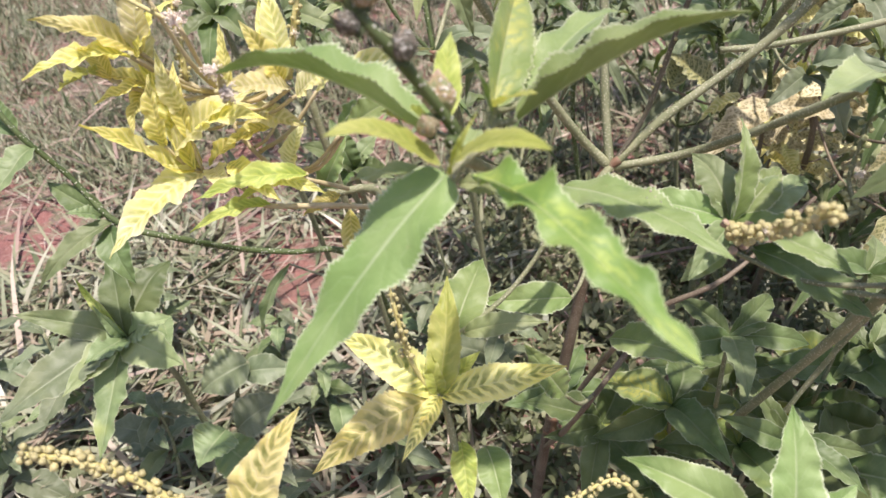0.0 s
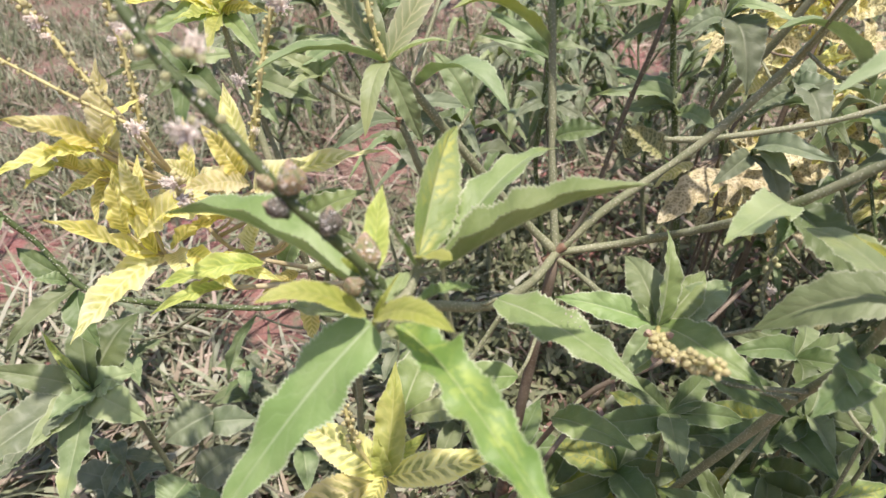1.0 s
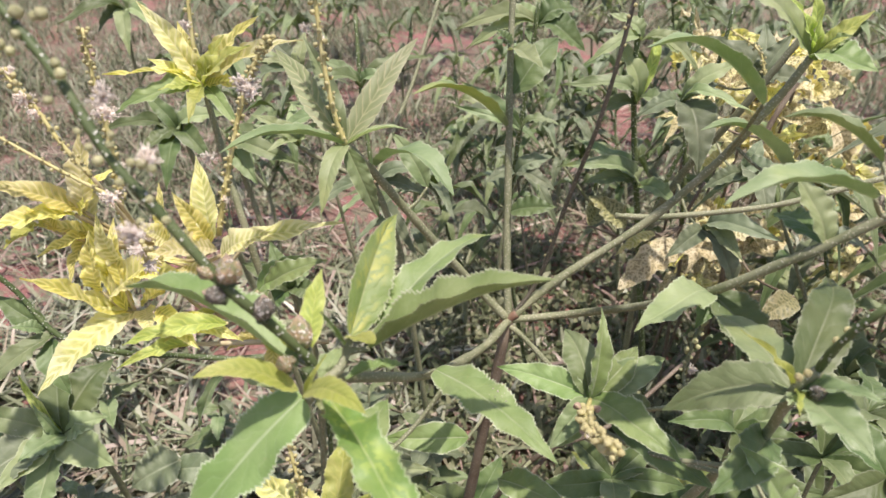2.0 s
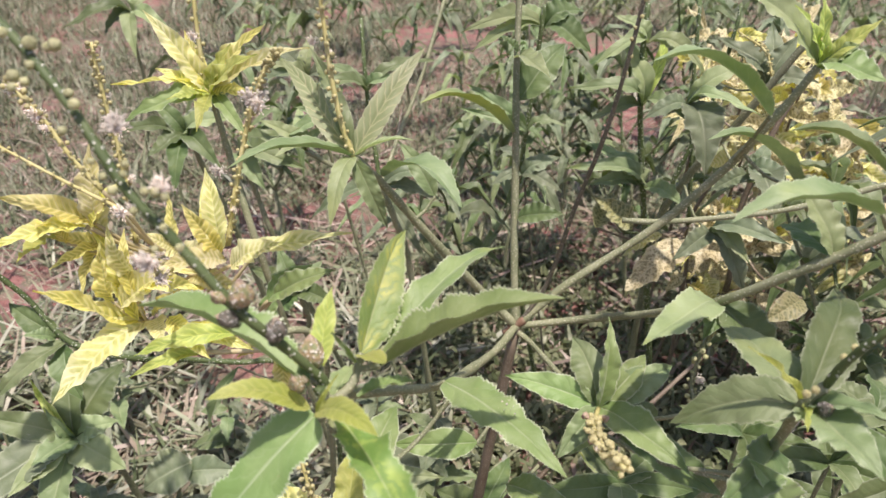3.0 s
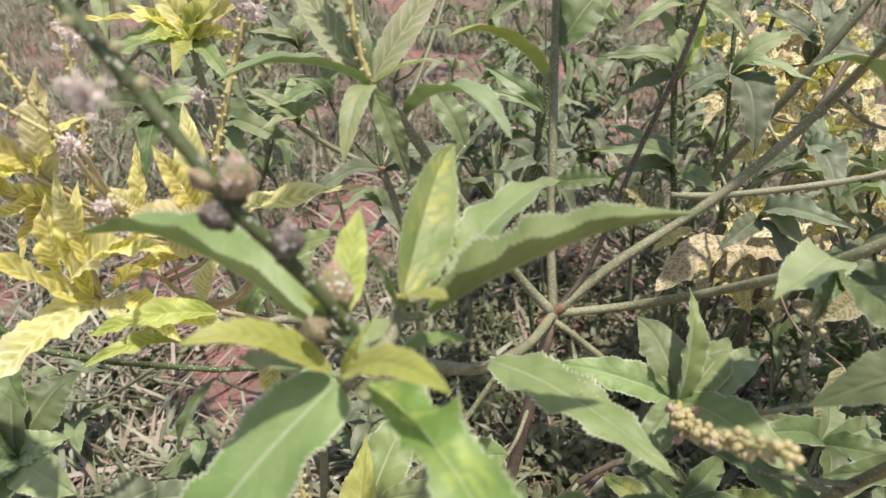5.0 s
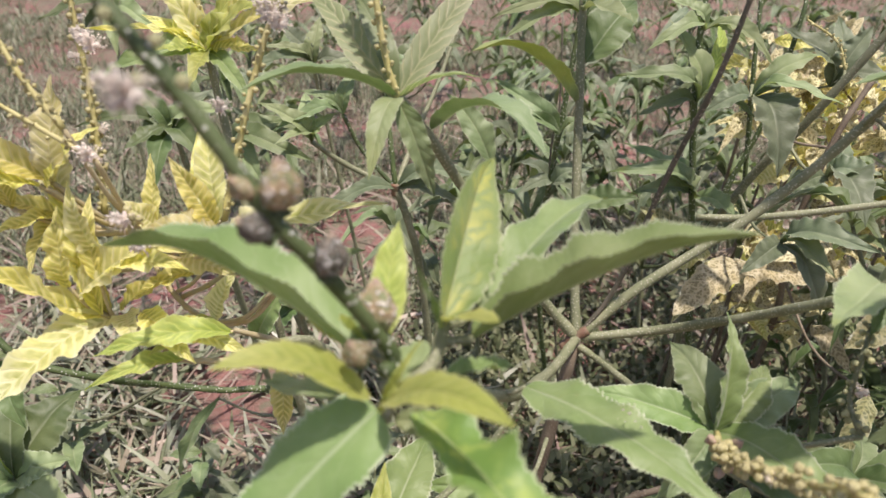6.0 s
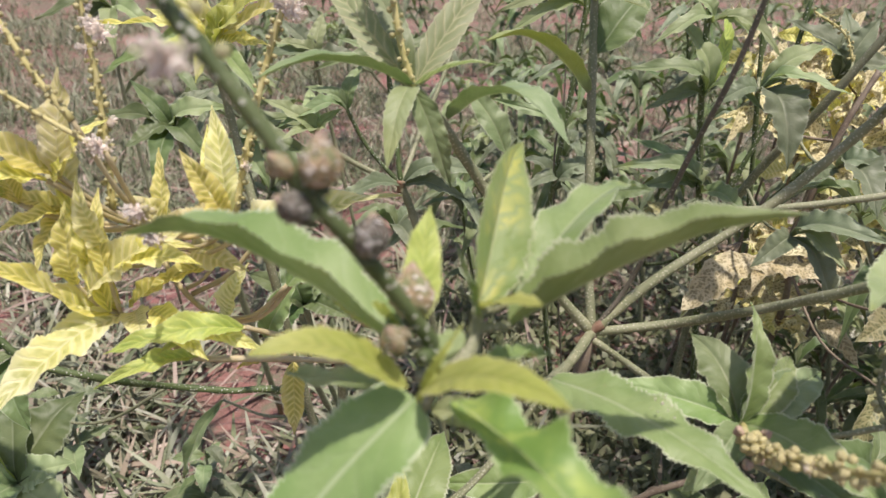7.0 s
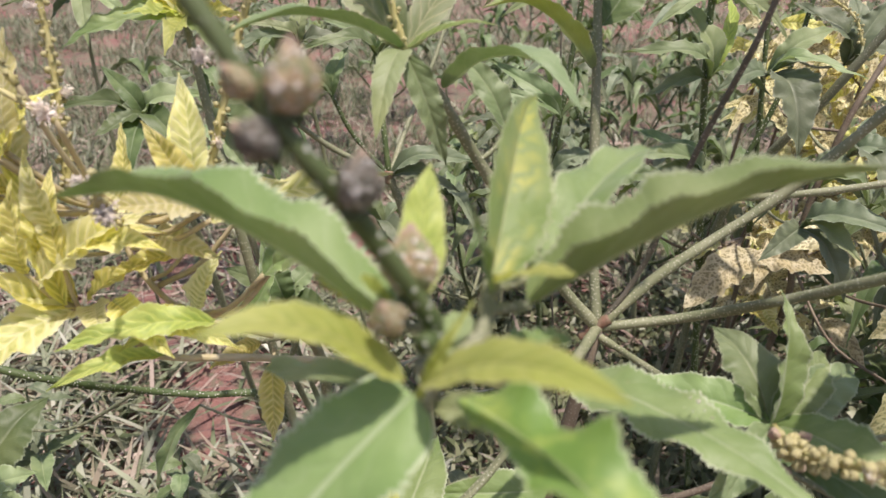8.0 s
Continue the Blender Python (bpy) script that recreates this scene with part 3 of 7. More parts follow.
part('scar', skinned(BUDS[1], BUD), BUD, bush, upright((0.1055, 0.2448, 0.4498), (-0.0018, 0.0004, 0.0007), 0.0017))
part('scar', skinned(BUDS[1], BUD), BUD, bush, upright((0.1062, 0.2440, 0.4598), (0.0018, 0.0005, 0.0007), 0.0017))
part('scar', skinned(BUDS[1], BUD), BUD, bush, upright((0.0893, 0.2625, 0.3439), (-0.0024, 0.0005, 0.0009), 0.0017))
part('scar', skinned(BUDS[1], BUD), BUD, bush, upright((0.0938, 0.2607, 0.3689), (0.0022, 0.0006, 0.0009), 0.0017))
part('scar', skinned(BUDS[1], BUD), BUD, bush, upright((0.0978, 0.2553, 0.3883), (-0.0021, 0.0005, 0.0008), 0.0017))
part('scar', skinned(BUDS[1], BUD), BUD, bush, upright((0.1002, 0.2506, 0.4069), (0.0020, 0.0005, 0.0008), 0.0017))
part('scar', skinned(BUDS[1], BUD), BUD, bush, upright((0.1026, 0.2483, 0.4219), (-0.0020, 0.0004, 0.0007), 0.0017))
part('scar', skinned(BUDS[1], BUD), BUD, bush, upright((0.1034, 0.2458, 0.4328), (0.0019, 0.0005, 0.0007), 0.0017))
part('scar', skinned(BUDS[1], BUD), BUD, bush, upright((0.1047, 0.2446, 0.4458), (-0.0018, 0.0004, 0.0007), 0.0017))
part('scar', skinned(BUDS[1], BUD), BUD, bush, upright((0.1056, 0.2439, 0.4540), (0.0018, 0.0005, 0.0007), 0.0017))
stem(bush, STEM, [(0.0720, 0.2620, 0.2980), (0.0953, 0.2682, 0.3191), (0.1347, 0.2731, 0.3500), (0.1583, 0.2663, 0.3851), (0.1708, 0.2546, 0.4187), (0.1773, 0.2527, 0.4342)], 0.0021, 0.0015)
stem(bush, STEM, [(0.0720, 0.2620, 0.2980), (0.1061, 0.2573, 0.3072), (0.1260, 0.2198, 0.3410), (0.1372, 0.1960, 0.3647), (0.1530, 0.1829, 0.3865), (0.1621, 0.1778, 0.3969), (0.1773, 0.1720, 0.4134)], 0.0019, 0.0016)
stem(bush, STEM, [(0.0720, 0.2620, 0.2980), (0.0541, 0.2632, 0.3181), (0.0272, 0.2530, 0.3587), (0.0113, 0.2455, 0.3846), (0.0010, 0.2407, 0.3998)], 0.0021, 0.0016)
stem(bush, STEM, [(0.0720, 0.2620, 0.2950), (0.0795, 0.2523, 0.2946), (0.0907, 0.2187, 0.3030), (0.0981, 0.1885, 0.3167)], 0.0015, 0.0011)
stem(bush, STEM, [(0.1300, 0.3136, 0.3298), (0.1480, 0.3049, 0.3344), (0.1770, 0.2940, 0.3443), (0.2030, 0.2839, 0.3557), (0.2381, 0.2735, 0.3756)], 0.0016, 0.0013)
blade(bush, GREEN, [(0.0050, 0.1215, 0.3805), (-0.0072, 0.1137, 0.3700), (-0.0228, 0.1034, 0.3529), (-0.0386, 0.0930, 0.3325)], (-0.25, -0.45, 0.86), (0.0088, 0.0088), (10, 14), broad=0.22, taper=1.15, lobes=0.08, beat=4.0, saw=0.11, teeth=50, wave=0.16)
blade(bush, PATCHY, [(0.0120, 0.1210, 0.3805), (0.0229, 0.1025, 0.3843), (0.0344, 0.0828, 0.3821), (0.0450, 0.0648, 0.3785)], (0.05, -0.42, 0.90), (0.0064, 0.0054), (16, 30), face_end=(0.25, -0.55, 0.80), broad=0.27, taper=0.72, lobes=0.14, beat=6.0, saw=0.10, wave=0.42, cup=0.05)
blade(bush, GREEN, [(0.0386, 0.1730, 0.3445), (0.0500, 0.1605, 0.3485), (0.0640, 0.1445, 0.3500), (0.0768, 0.1300, 0.3470)], (0.15, -0.38, 0.92), (0.0080, 0.0074), (12, 12), broad=0.33, taper=1.05, lobes=0.06, saw=0.11, wave=0.18)
blade(bush, GREEN, [(0.0215, 0.1350, 0.3860), (0.0366, 0.1366, 0.3958), (0.0542, 0.1386, 0.4037), (0.0718, 0.1405, 0.4068)], (-0.05, 0.16, 0.98), (0.0118, 0.0074), (34, 64), broad=0.33, taper=0.95, lobes=0.04, saw=0.11, wave=0.08)
blade(bush, GREEN, [(0.0030, 0.1260, 0.3865), (-0.0133, 0.1332, 0.3950), (-0.0322, 0.1416, 0.3989), (-0.0512, 0.1500, 0.3940)], (0.05, 0.14, 0.98), (0.0072, 0.0108), (64, 32), broad=0.38, taper=0.85, lobes=0.04, saw=0.11, wave=0.08)
blade(bush, YOUNG, [(0.0160, 0.1370, 0.3885), (0.0198, 0.1534, 0.3987), (0.0232, 0.1680, 0.4042), (0.0262, 0.1752, 0.4062)], (0.25, -0.62, 0.74), (0.0068, 0.0076), (54, 10), broad=0.38, taper=1.0, teeth=30, wave=0.06)
blade(bush, GREEN, [(0.0235, 0.1430, 0.3870), (0.0342, 0.1581, 0.3942), (0.0468, 0.1757, 0.3956), (0.0593, 0.1933, 0.3895)], (-0.2, -0.05, 0.97), (0.0066, 0.0058), (30, 26), broad=0.34, taper=1.4, wave=0.16, lobes=0.06)
blade(bush, LIME, [(0.0040, 0.1215, 0.3828), (-0.0045, 0.1185, 0.3915), (-0.0115, 0.1145, 0.3958), (-0.0180, 0.1106, 0.3963)], (0.1, -0.28, 0.95), (0.0036, 0.0036), (24, 20), teeth=24, rows=80, broad=0.40, taper=0.9)
blade(bush, LIME, [(0.0060, 0.1205, 0.3830), (0.0125, 0.1135, 0.3915), (0.0190, 0.1060, 0.3965), (0.0252, 0.0992, 0.3978)], (-0.1, -0.28, 0.95), (0.0036, 0.0038), (24, 18), teeth=24, rows=80, broad=0.40, taper=0.9)
leaf(bush, LIME, (0.0060, 0.1310, 0.3890), (0.0068, 0.1500, 0.4020), 0.0072, fold=26, droop=0.0, roll=4, jitter=0.25, saw_depth=0.1, teeth=33, rows=110)
blade(bush, LIME, [(0.0160, 0.1365, 0.3885), (0.0195, 0.1310, 0.3935), (0.0245, 0.1235, 0.3975)], (0.2, -0.2, 0.96), (0.0034, 0.0036), (24, 20), teeth=18, rows=60, broad=0.42, taper=0.8)
leaf(bush, PALE, (0.0030, 0.1250, 0.3790), (-0.0245, 0.1501, 0.3641), 0.0044, fold=27, droop=0.05)
leaf(bush, LIME, (0.0030, 0.1290, 0.3870), (-0.0100, 0.1359, 0.3907), 0.0056, fold=38, droop=0.08, ruffle=0.075, wave=0.045)
leaf(bush, GREEN, (0.0158, 0.1274, 0.3814), (0.0315, 0.1401, 0.3768), 0.0058, fold=43, droop=0.05, roll=-30)
leaf(bush, LIME, (0.0060, 0.1200, 0.3810), (0.0111, 0.1203, 0.3947), 0.0022, fold=48, droop=0.05, ruffle=0.075, wave=0.045)
leaf(bush, GREEN, (0.0150, 0.1320, 0.3900), (0.0113, 0.1251, 0.4059), 0.0021, fold=48, droop=0.02)
leaf(bush, PALE, (0.0090, 0.1270, 0.3810), (0.0126, 0.1406, 0.3818), 0.0075, fold=21)
leaf(bush, PALE, (0.0080, 0.1230, 0.3770), (0.0194, 0.1221, 0.3749), 0.0056, fold=21)
stem(bush, STEM_DARK, [(0.0060, 0.1230, 0.3870), (0.0074, 0.1259, 0.3887), (-0.0019, 0.1221, 0.4053), (-0.0090, 0.1202, 0.4156), (-0.0145, 0.1207, 0.4241), (-0.0229, 0.1230, 0.4353), (-0.0318, 0.1259, 0.4457), (-0.0423, 0.1330, 0.4609), (-0.0532, 0.1405, 0.4712), (-0.0640, 0.1472, 0.4800)], 0.0014, 0.0011, name='fruiting_stalk', label='dark green flower stalk with pale raised dots')
capsule(bush, (-0.0021, 0.1205, 0.4065), (0.0012, 0.0013, 0.0094), 0.0064, FRUIT)
capsule(bush, (-0.0085, 0.1202, 0.4174), (0.0005, 0.0003, 0.0079), 0.0071, FRUIT_PINK)
capsule(bush, (-0.0096, 0.1189, 0.4136), (-0.0040, -0.0023, 0.0040), 0.0054, FRUIT)
capsule(bush, (-0.0120, 0.1201, 0.4193), (-0.0026, -0.0022, 0.0041), 0.0042, FRUIT_PINK)
capsule(bush, (0.0048, 0.1277, 0.3914), (-0.0006, 0.0024, 0.0090), 0.0086, FRUIT_PINK)
capsule(bush, (0.0025, 0.1212, 0.3900), (-0.0014, -0.0010, 0.0046), 0.0050, FRUIT_PINK)
capsule(bush, (0.0037, 0.1231, 0.3917), (-0.0020, -0.0033, 0.0023), 0.0029, FRUIT_PINK)
part('bud', skinned(BUDS[0], BUD_GREEN), BUD_GREEN, bush, upright((-0.0186, 0.1171, 0.4354), (0.3444, -0.4000, 0.8000), 0.0023))
part('bud', skinned(BUDS[0], BUD_GREEN), BUD_GREEN, bush, upright((-0.0229, 0.1159, 0.4357), (-0.3656, -0.4000, 0.8000), 0.0021))
part('bud', skinned(BUDS[0], BUD_GREEN), BUD_GREEN, bush, upright((-0.0214, 0.1176, 0.4403), (0.4560, -0.4000, 0.8000), 0.0021))
part('bud', skinned(BUDS[0], BUD_GREEN), BUD_GREEN, bush, upright((-0.0214, 0.1230, 0.4447), (-0.2620, -0.4000, 0.8000), 0.0025))
part('bud', skinned(BUDS[0], BUD_GREEN), BUD_GREEN, bush, upright((-0.0230, 0.1226, 0.4460), (-0.2640, -0.4000, 0.8000), 0.0026))
part('bud', skinned(BUDS[0], BUD_GREEN), BUD_GREEN, bush, upright((-0.0254, 0.1217, 0.4467), (0.1229, -0.4000, 0.8000), 0.0023))
part('bud', skinned(BUDS[0], BUD_GREEN), BUD_GREEN, bush, upright((-0.0310, 0.1254, 0.4491), (0.2933, -0.4000, 0.8000), 0.0021))
part('bud', skinned(BUDS[0], BUD_GREEN), BUD_GREEN, bush, upright((-0.0299, 0.1256, 0.4514), (-0.1762, -0.4000, 0.8000), 0.0019))
part('bud', skinned(BUDS[0], BUD_GREEN), BUD_GREEN, bush, upright((-0.0318, 0.1218, 0.4468), (-0.2733, -0.4000, 0.8000), 0.0027))
part('bud', skinned(BUDS[0], BUD_GREEN), BUD_GREEN, bush, upright((-0.0353, 0.1250, 0.4486), (-0.0370, -0.4000, 0.8000), 0.0021))
part('bud', skinned(BUDS[0], BUD_GREEN), BUD_GREEN, bush, upright((-0.0374, 0.1258, 0.4519), (0.0714, -0.4000, 0.8000), 0.0019))
part('bud', skinned(BUDS[0], BUD_GREEN), BUD_GREEN, bush, upright((-0.0406, 0.1316, 0.4622), (-0.0476, -0.4000, 0.8000), 0.0030))
part('bud', skinned(BUDS[0], BUD_GREEN), BUD_GREEN, bush, upright((-0.0430, 0.1347, 0.4637), (-0.0254, -0.4000, 0.8000), 0.0025))
part('bud', skinned(BUDS[0], BUD_GREEN), BUD_GREEN, bush, upright((-0.0435, 0.1293, 0.4572), (-0.2410, -0.4000, 0.8000), 0.0024))
part('bud', skinned(BUDS[0], BUD_GREEN), BUD_GREEN, bush, upright((-0.0444, 0.1384, 0.4729), (-0.3932, -0.4000, 0.8000), 0.0033))
part('bud', skinned(BUDS[0], BUD_GREEN), BUD_GREEN, bush, upright((-0.0526, 0.1406, 0.4726), (0.4652, -0.4000, 0.8000), 0.0036))
part('bud', skinned(BUDS[0], BUD_GREEN), BUD_GREEN, bush, upright((-0.0544, 0.1356, 0.4669), (-0.1385, -0.4000, 0.8000), 0.0032))
part('bud', skinned(BUDS[0], BUD_GREEN), BUD_GREEN, bush, upright((-0.0544, 0.1332, 0.4655), (0.0220, -0.4000, 0.8000), 0.0023))
part('bud', skinned(BUDS[0], BUD_GREEN), BUD_GREEN, bush, upright((-0.0513, 0.1378, 0.4689), (-0.3187, -0.4000, 0.8000), 0.0024))
part('bud', skinned(BUDS[0], BUD_GREEN), BUD_GREEN, bush, upright((-0.0475, 0.1390, 0.4725), (0.1771, -0.4000, 0.8000), 0.0025))
part('bud', skinned(BUDS[0], BUD_GREEN), BUD_GREEN, bush, upright((-0.0571, 0.1396, 0.4754), (0.4056, -0.4000, 0.8000), 0.0027))
part('bud', skinned(BUDS[0], BUD_GREEN), BUD_GREEN, bush, upright((-0.0524, 0.1358, 0.4658), (-0.3351, -0.4000, 0.8000), 0.0025))
part('bud', skinned(BUDS[0], BUD_GREEN), BUD_GREEN, bush, upright((-0.0285, 0.1203, 0.4427), (0.4582, -0.4000, 0.8000), 0.0021))
flower(bush, (-0.0230, 0.1241, 0.4464), (0.1, -0.3, 0.9), 0.0072)
flower(bush, (-0.0340, 0.1331, 0.4571), (0.1, -0.3, 0.9), 0.0072)
blade(bush, VEINED, [(0.0004, 0.2407, 0.3998), (0.0090, 0.2510, 0.4125), (0.0180, 0.2640, 0.4240), (0.0273, 0.2762, 0.4326)], (0.0, -0.55, 0.83), (0.0056, 0.0056), (34, 16), rows=80, teeth=30, taper=1.0)
blade(bush, VEINED, [(0.0004, 0.2407, 0.3998), (-0.0110, 0.2530, 0.4100), (-0.0228, 0.2690, 0.4190), (-0.0346, 0.2834, 0.4248)], (0.0, -0.55, 0.83), (0.0056, 0.0058), (14, 26), rows=80, teeth=30, taper=1.0)
blade(bush, SAGE, [(0.0004, 0.2407, 0.3998), (-0.0129, 0.2322, 0.4075), (-0.0274, 0.2229, 0.4106), (-0.0411, 0.2141, 0.4070)], (0, 0.02, 1), (0.0052, 0.0066), (46, 30), rows=80, teeth=30, taper=0.95)
blade(bush, PALE, [(0.0004, 0.2407, 0.3998), (-0.0016, 0.2320, 0.4004), (-0.0038, 0.2225, 0.3954), (-0.0058, 0.2135, 0.3835)], (-0.1, -0.35, 0.93), (0.0042, 0.0042), (18, 18), rows=80, teeth=30, taper=1.0)
blade(bush, VEINED, [(0.0004, 0.2407, 0.3998), (0.0086, 0.2404, 0.4048), (0.0176, 0.2402, 0.4077), (0.0260, 0.2399, 0.4071)], (0, 0.1, 1), (0.0036, 0.0026), (30, 46), rows=80, teeth=30)
blade(bush, SAGE, [(0.0114, 0.2455, 0.3885), (0.0217, 0.2350, 0.3994), (0.0330, 0.2235, 0.4020), (0.0436, 0.2126, 0.3930)], (0.1, -0.05, 1), (0.0086, 0.0065), (26, 40), rows=80, teeth=30, taper=0.9)
leaf(bush, SAGE, (0.0004, 0.2407, 0.3998), (-0.0202, 0.2757, 0.4331), 0.0081, fold=27)
leaf(bush, SAGE, (0.0004, 0.2407, 0.3998), (0.0140, 0.2356, 0.3690), 0.0090, fold=21)
leaf(bush, SAGE, (0.0319, 0.2567, 0.3737), (0.0171, 0.2648, 0.3962), 0.0100, fold=19)
raceme(bush, [(0.0004, 0.2407, 0.3998), (-0.0034, 0.2423, 0.4117), (-0.0067, 0.2463, 0.4293), (-0.0086, 0.2504, 0.4471), (-0.0106, 0.2552, 0.4659)], 0.0012, 0.0007, 0.0018, 0.0026, 34, label='yellowish flower spike with tiny buds', blooms=((0.62, 0.005),))
leaf(bush, GREEN, (0.0988, 0.1883, 0.3182), (0.1029, 0.2025, 0.3499), 0.0103, fold=48, roll=10)
leaf(bush, SAGE, (0.0988, 0.1883, 0.3182), (0.0910, 0.2146, 0.3337), 0.0157, fold=21, droop=0.05)
leaf(bush, SAGE, (0.0988, 0.1883, 0.3182), (0.1334, 0.2089, 0.3235), 0.0140, fold=23, droop=0.06)
leaf(bush, GREEN, (0.0988, 0.1883, 0.3182), (0.1203, 0.2072, 0.3306), 0.0130, fold=27)
leaf(bush, GREEN, (0.0988, 0.1883, 0.3182), (0.0625, 0.2008, 0.3222), 0.0122, fold=21, droop=0.04)
leaf(bush, SAGE, (0.0988, 0.1883, 0.3182), (0.0819, 0.1709, 0.3081), 0.0102, fold=19, droop=0.08)
leaf(bush, GREEN, (0.0988, 0.1883, 0.3182), (0.1251, 0.1551, 0.3230), 0.0152, fold=19, droop=0.06, roll=-10)
leaf(bush, DARK, (0.0988, 0.1883, 0.3182), (0.1333, 0.2000, 0.3002), 0.0129, fold=19)
raceme(bush, [(0.0981, 0.1856, 0.3197), (0.0930, 0.1691, 0.3273), (0.0895, 0.1435, 0.3468), (0.0867, 0.1126, 0.3729)], 0.0010, 0.0007, 0.0026, 0.0024, 80, label='drooping flower spike crowded with cream round buds', blooms=((0.7, 0.0042),), start=0.18, spread=1.8)
capsule(bush, (0.0915, 0.1745, 0.3266), (-0.0039, -0.0028, 0.0051), 0.0034, CALYX)
capsule(bush, (0.0974, 0.1742, 0.3260), (0.0017, -0.0030, 0.0045), 0.0034, CALYX)
capsule(bush, (0.0962, 0.1715, 0.3218), (0.0006, -0.0056, 0.0004), 0.0034, CALYX)
capsule(bush, (0.0934, 0.1708, 0.3207), (-0.0022, -0.0063, -0.0006), 0.0034, CALYX)
leaf(bush, PALE, (0.1372, 0.1960, 0.3647), (0.1004, 0.1562, 0.3795), 0.0138, fold=13, droop=0.05, broad=0.36, roll=20)
leaf(bush, DARK, (0.1372, 0.1960, 0.3647), (0.1580, 0.1763, 0.3462), 0.0175, fold=17, droop=0.06)
leaf(bush, DARK, (0.1627, 0.1787, 0.3964), (0.1542, 0.2029, 0.3974), 0.0123, fold=15)
leaf(bush, PALE, (0.1627, 0.1784, 0.3959), (0.1524, 0.1941, 0.4172), 0.0098, fold=25)
leaf(bush, DARK, (0.1386, 0.1965, 0.3636), (0.1307, 0.1836, 0.3585), 0.0076, fold=13)
blade(bush, SAGE, [(0.1593, 0.1599, 0.4229), (0.1455, 0.1581, 0.4283), (0.1305, 0.1562, 0.4289), (0.1163, 0.1544, 0.4229)], (0, 0.05, 1), (0.0068, 0.0086), (50, 30), rows=80, teeth=30, taper=0.9)
blade(bush, SAGE, [(0.1735, 0.1840, 0.4230), (0.1646, 0.1879, 0.4304), (0.1549, 0.1922, 0.4340), (0.1458, 0.1963, 0.4320)], (0, 0.05, 1), (0.0055, 0.0075), (50, 30), rows=80, teeth=30, taper=0.9)
raceme(bush, [(0.1314, 0.1742, 0.3306), (0.1298, 0.1819, 0.3370), (0.1321, 0.1863, 0.3496), (0.1359, 0.1931, 0.3546)], 0.0009, 0.0006, 0.0022, 0.0020, 26, BUD_GREEN, STEM, blooms=((0.4, 0.0052),), label='thin spike of greenish buds')
blade(bush, SAGE, [(0.1504, 0.2222, 0.4264), (0.1360, 0.2211, 0.4406), (0.1203, 0.2198, 0.4485), (0.1055, 0.2185, 0.4464)], (0, 0.05, 1), (0.0068, 0.0091), (52, 28), rows=80, teeth=30, taper=0.9)
stem(bush, STEM, [(0.1600, 0.2640, 0.3900), (0.1560, 0.2440, 0.4080), (0.1504, 0.2222, 0.4264)], 0.0009, 0.0007, name='twig')
blade(bush, SAGE, [(0.1801, 0.2442, 0.3870), (0.1662, 0.2423, 0.4025), (0.1511, 0.2402, 0.4114), (0.1368, 0.2383, 0.4100)], (0, 0.05, 1), (0.0068, 0.0088), (52, 28), rows=80, teeth=30, taper=0.9)
leaf(bush, PALE, (0.1773, 0.2527, 0.4342), (0.1458, 0.2571, 0.4643), 0.0129, fold=21, droop=0.05)
leaf(bush, LIME, (0.1773, 0.2527, 0.4342), (0.1643, 0.2506, 0.4573), 0.0046, fold=36, ruffle=0.075, wave=0.045)
leaf(bush, LIME, (0.1773, 0.2527, 0.4342), (0.1733, 0.2567, 0.4629), 0.0050, fold=42, ruffle=0.075, wave=0.045)
leaf(bush, LIME, (0.1773, 0.2527, 0.4342), (0.1939, 0.2507, 0.4528), 0.0079, fold=38, droop=0.1, ruffle=0.075, wave=0.045)
leaf(bush, GREEN, (0.1773, 0.2527, 0.4342), (0.1901, 0.2290, 0.4374), 0.0153, fold=21, droop=0.1)
leaf(bush, GREEN, (0.1773, 0.2527, 0.4342), (0.1860, 0.2456, 0.4450), 0.0117, fold=25)
leaf(bush, DARK, (0.0690, 0.3217, 0.4153), (0.0622, 0.3147, 0.4268), 0.0075, fold=27)
leaf(bush, PALE, (0.0691, 0.3213, 0.4146), (0.0806, 0.2865, 0.4192), 0.0111, fold=25)
leaf(bush, DARK, (0.0709, 0.3133, 0.3964), (0.0920, 0.3299, 0.4220), 0.0189, fold=15)
blade(bush, SAGE, [(0.0683, 0.3073, 0.3814), (0.0541, 0.3002, 0.3971), (0.0386, 0.2924, 0.4062), (0.0240, 0.2850, 0.4050)], (0, 0.05, 1), (0.0068, 0.0086), (50, 28), rows=80, teeth=30, taper=0.9)
leaf(bush, DARK, (0.0716, 0.2887, 0.3446), (0.0918, 0.2803, 0.3532), 0.0118, fold=21)
leaf(bush, GREEN, (0.0533, 0.2272, 0.2521), (0.0127, 0.2193, 0.2595), 0.0154, fold=19)
leaf(bush, GREEN, (0.0005, 0.1928, 0.2618), (0.0143, 0.2294, 0.2764), 0.0195, fold=19)
leaf(bush, PALE, (0.0052, 0.1906, 0.2668), (0.0374, 0.1867, 0.2759), 0.0099, fold=19)
leaf(bush, GREEN, (0.0679, 0.2086, 0.2442), (0.0970, 0.1821, 0.2568), 0.0152, fold=19)
leaf(bush, GREEN, (0.0465, 0.1868, 0.2335), (0.0300, 0.1920, 0.2584), 0.0131, fold=19)
stem(bush, STEM_BROWN, [(0.0500, 0.2620, 0.1000), (0.0578, 0.2143, 0.1856), (0.0954, 0.2373, 0.2303), (0.1034, 0.2346, 0.2429)], 0.0016, 0.0010)
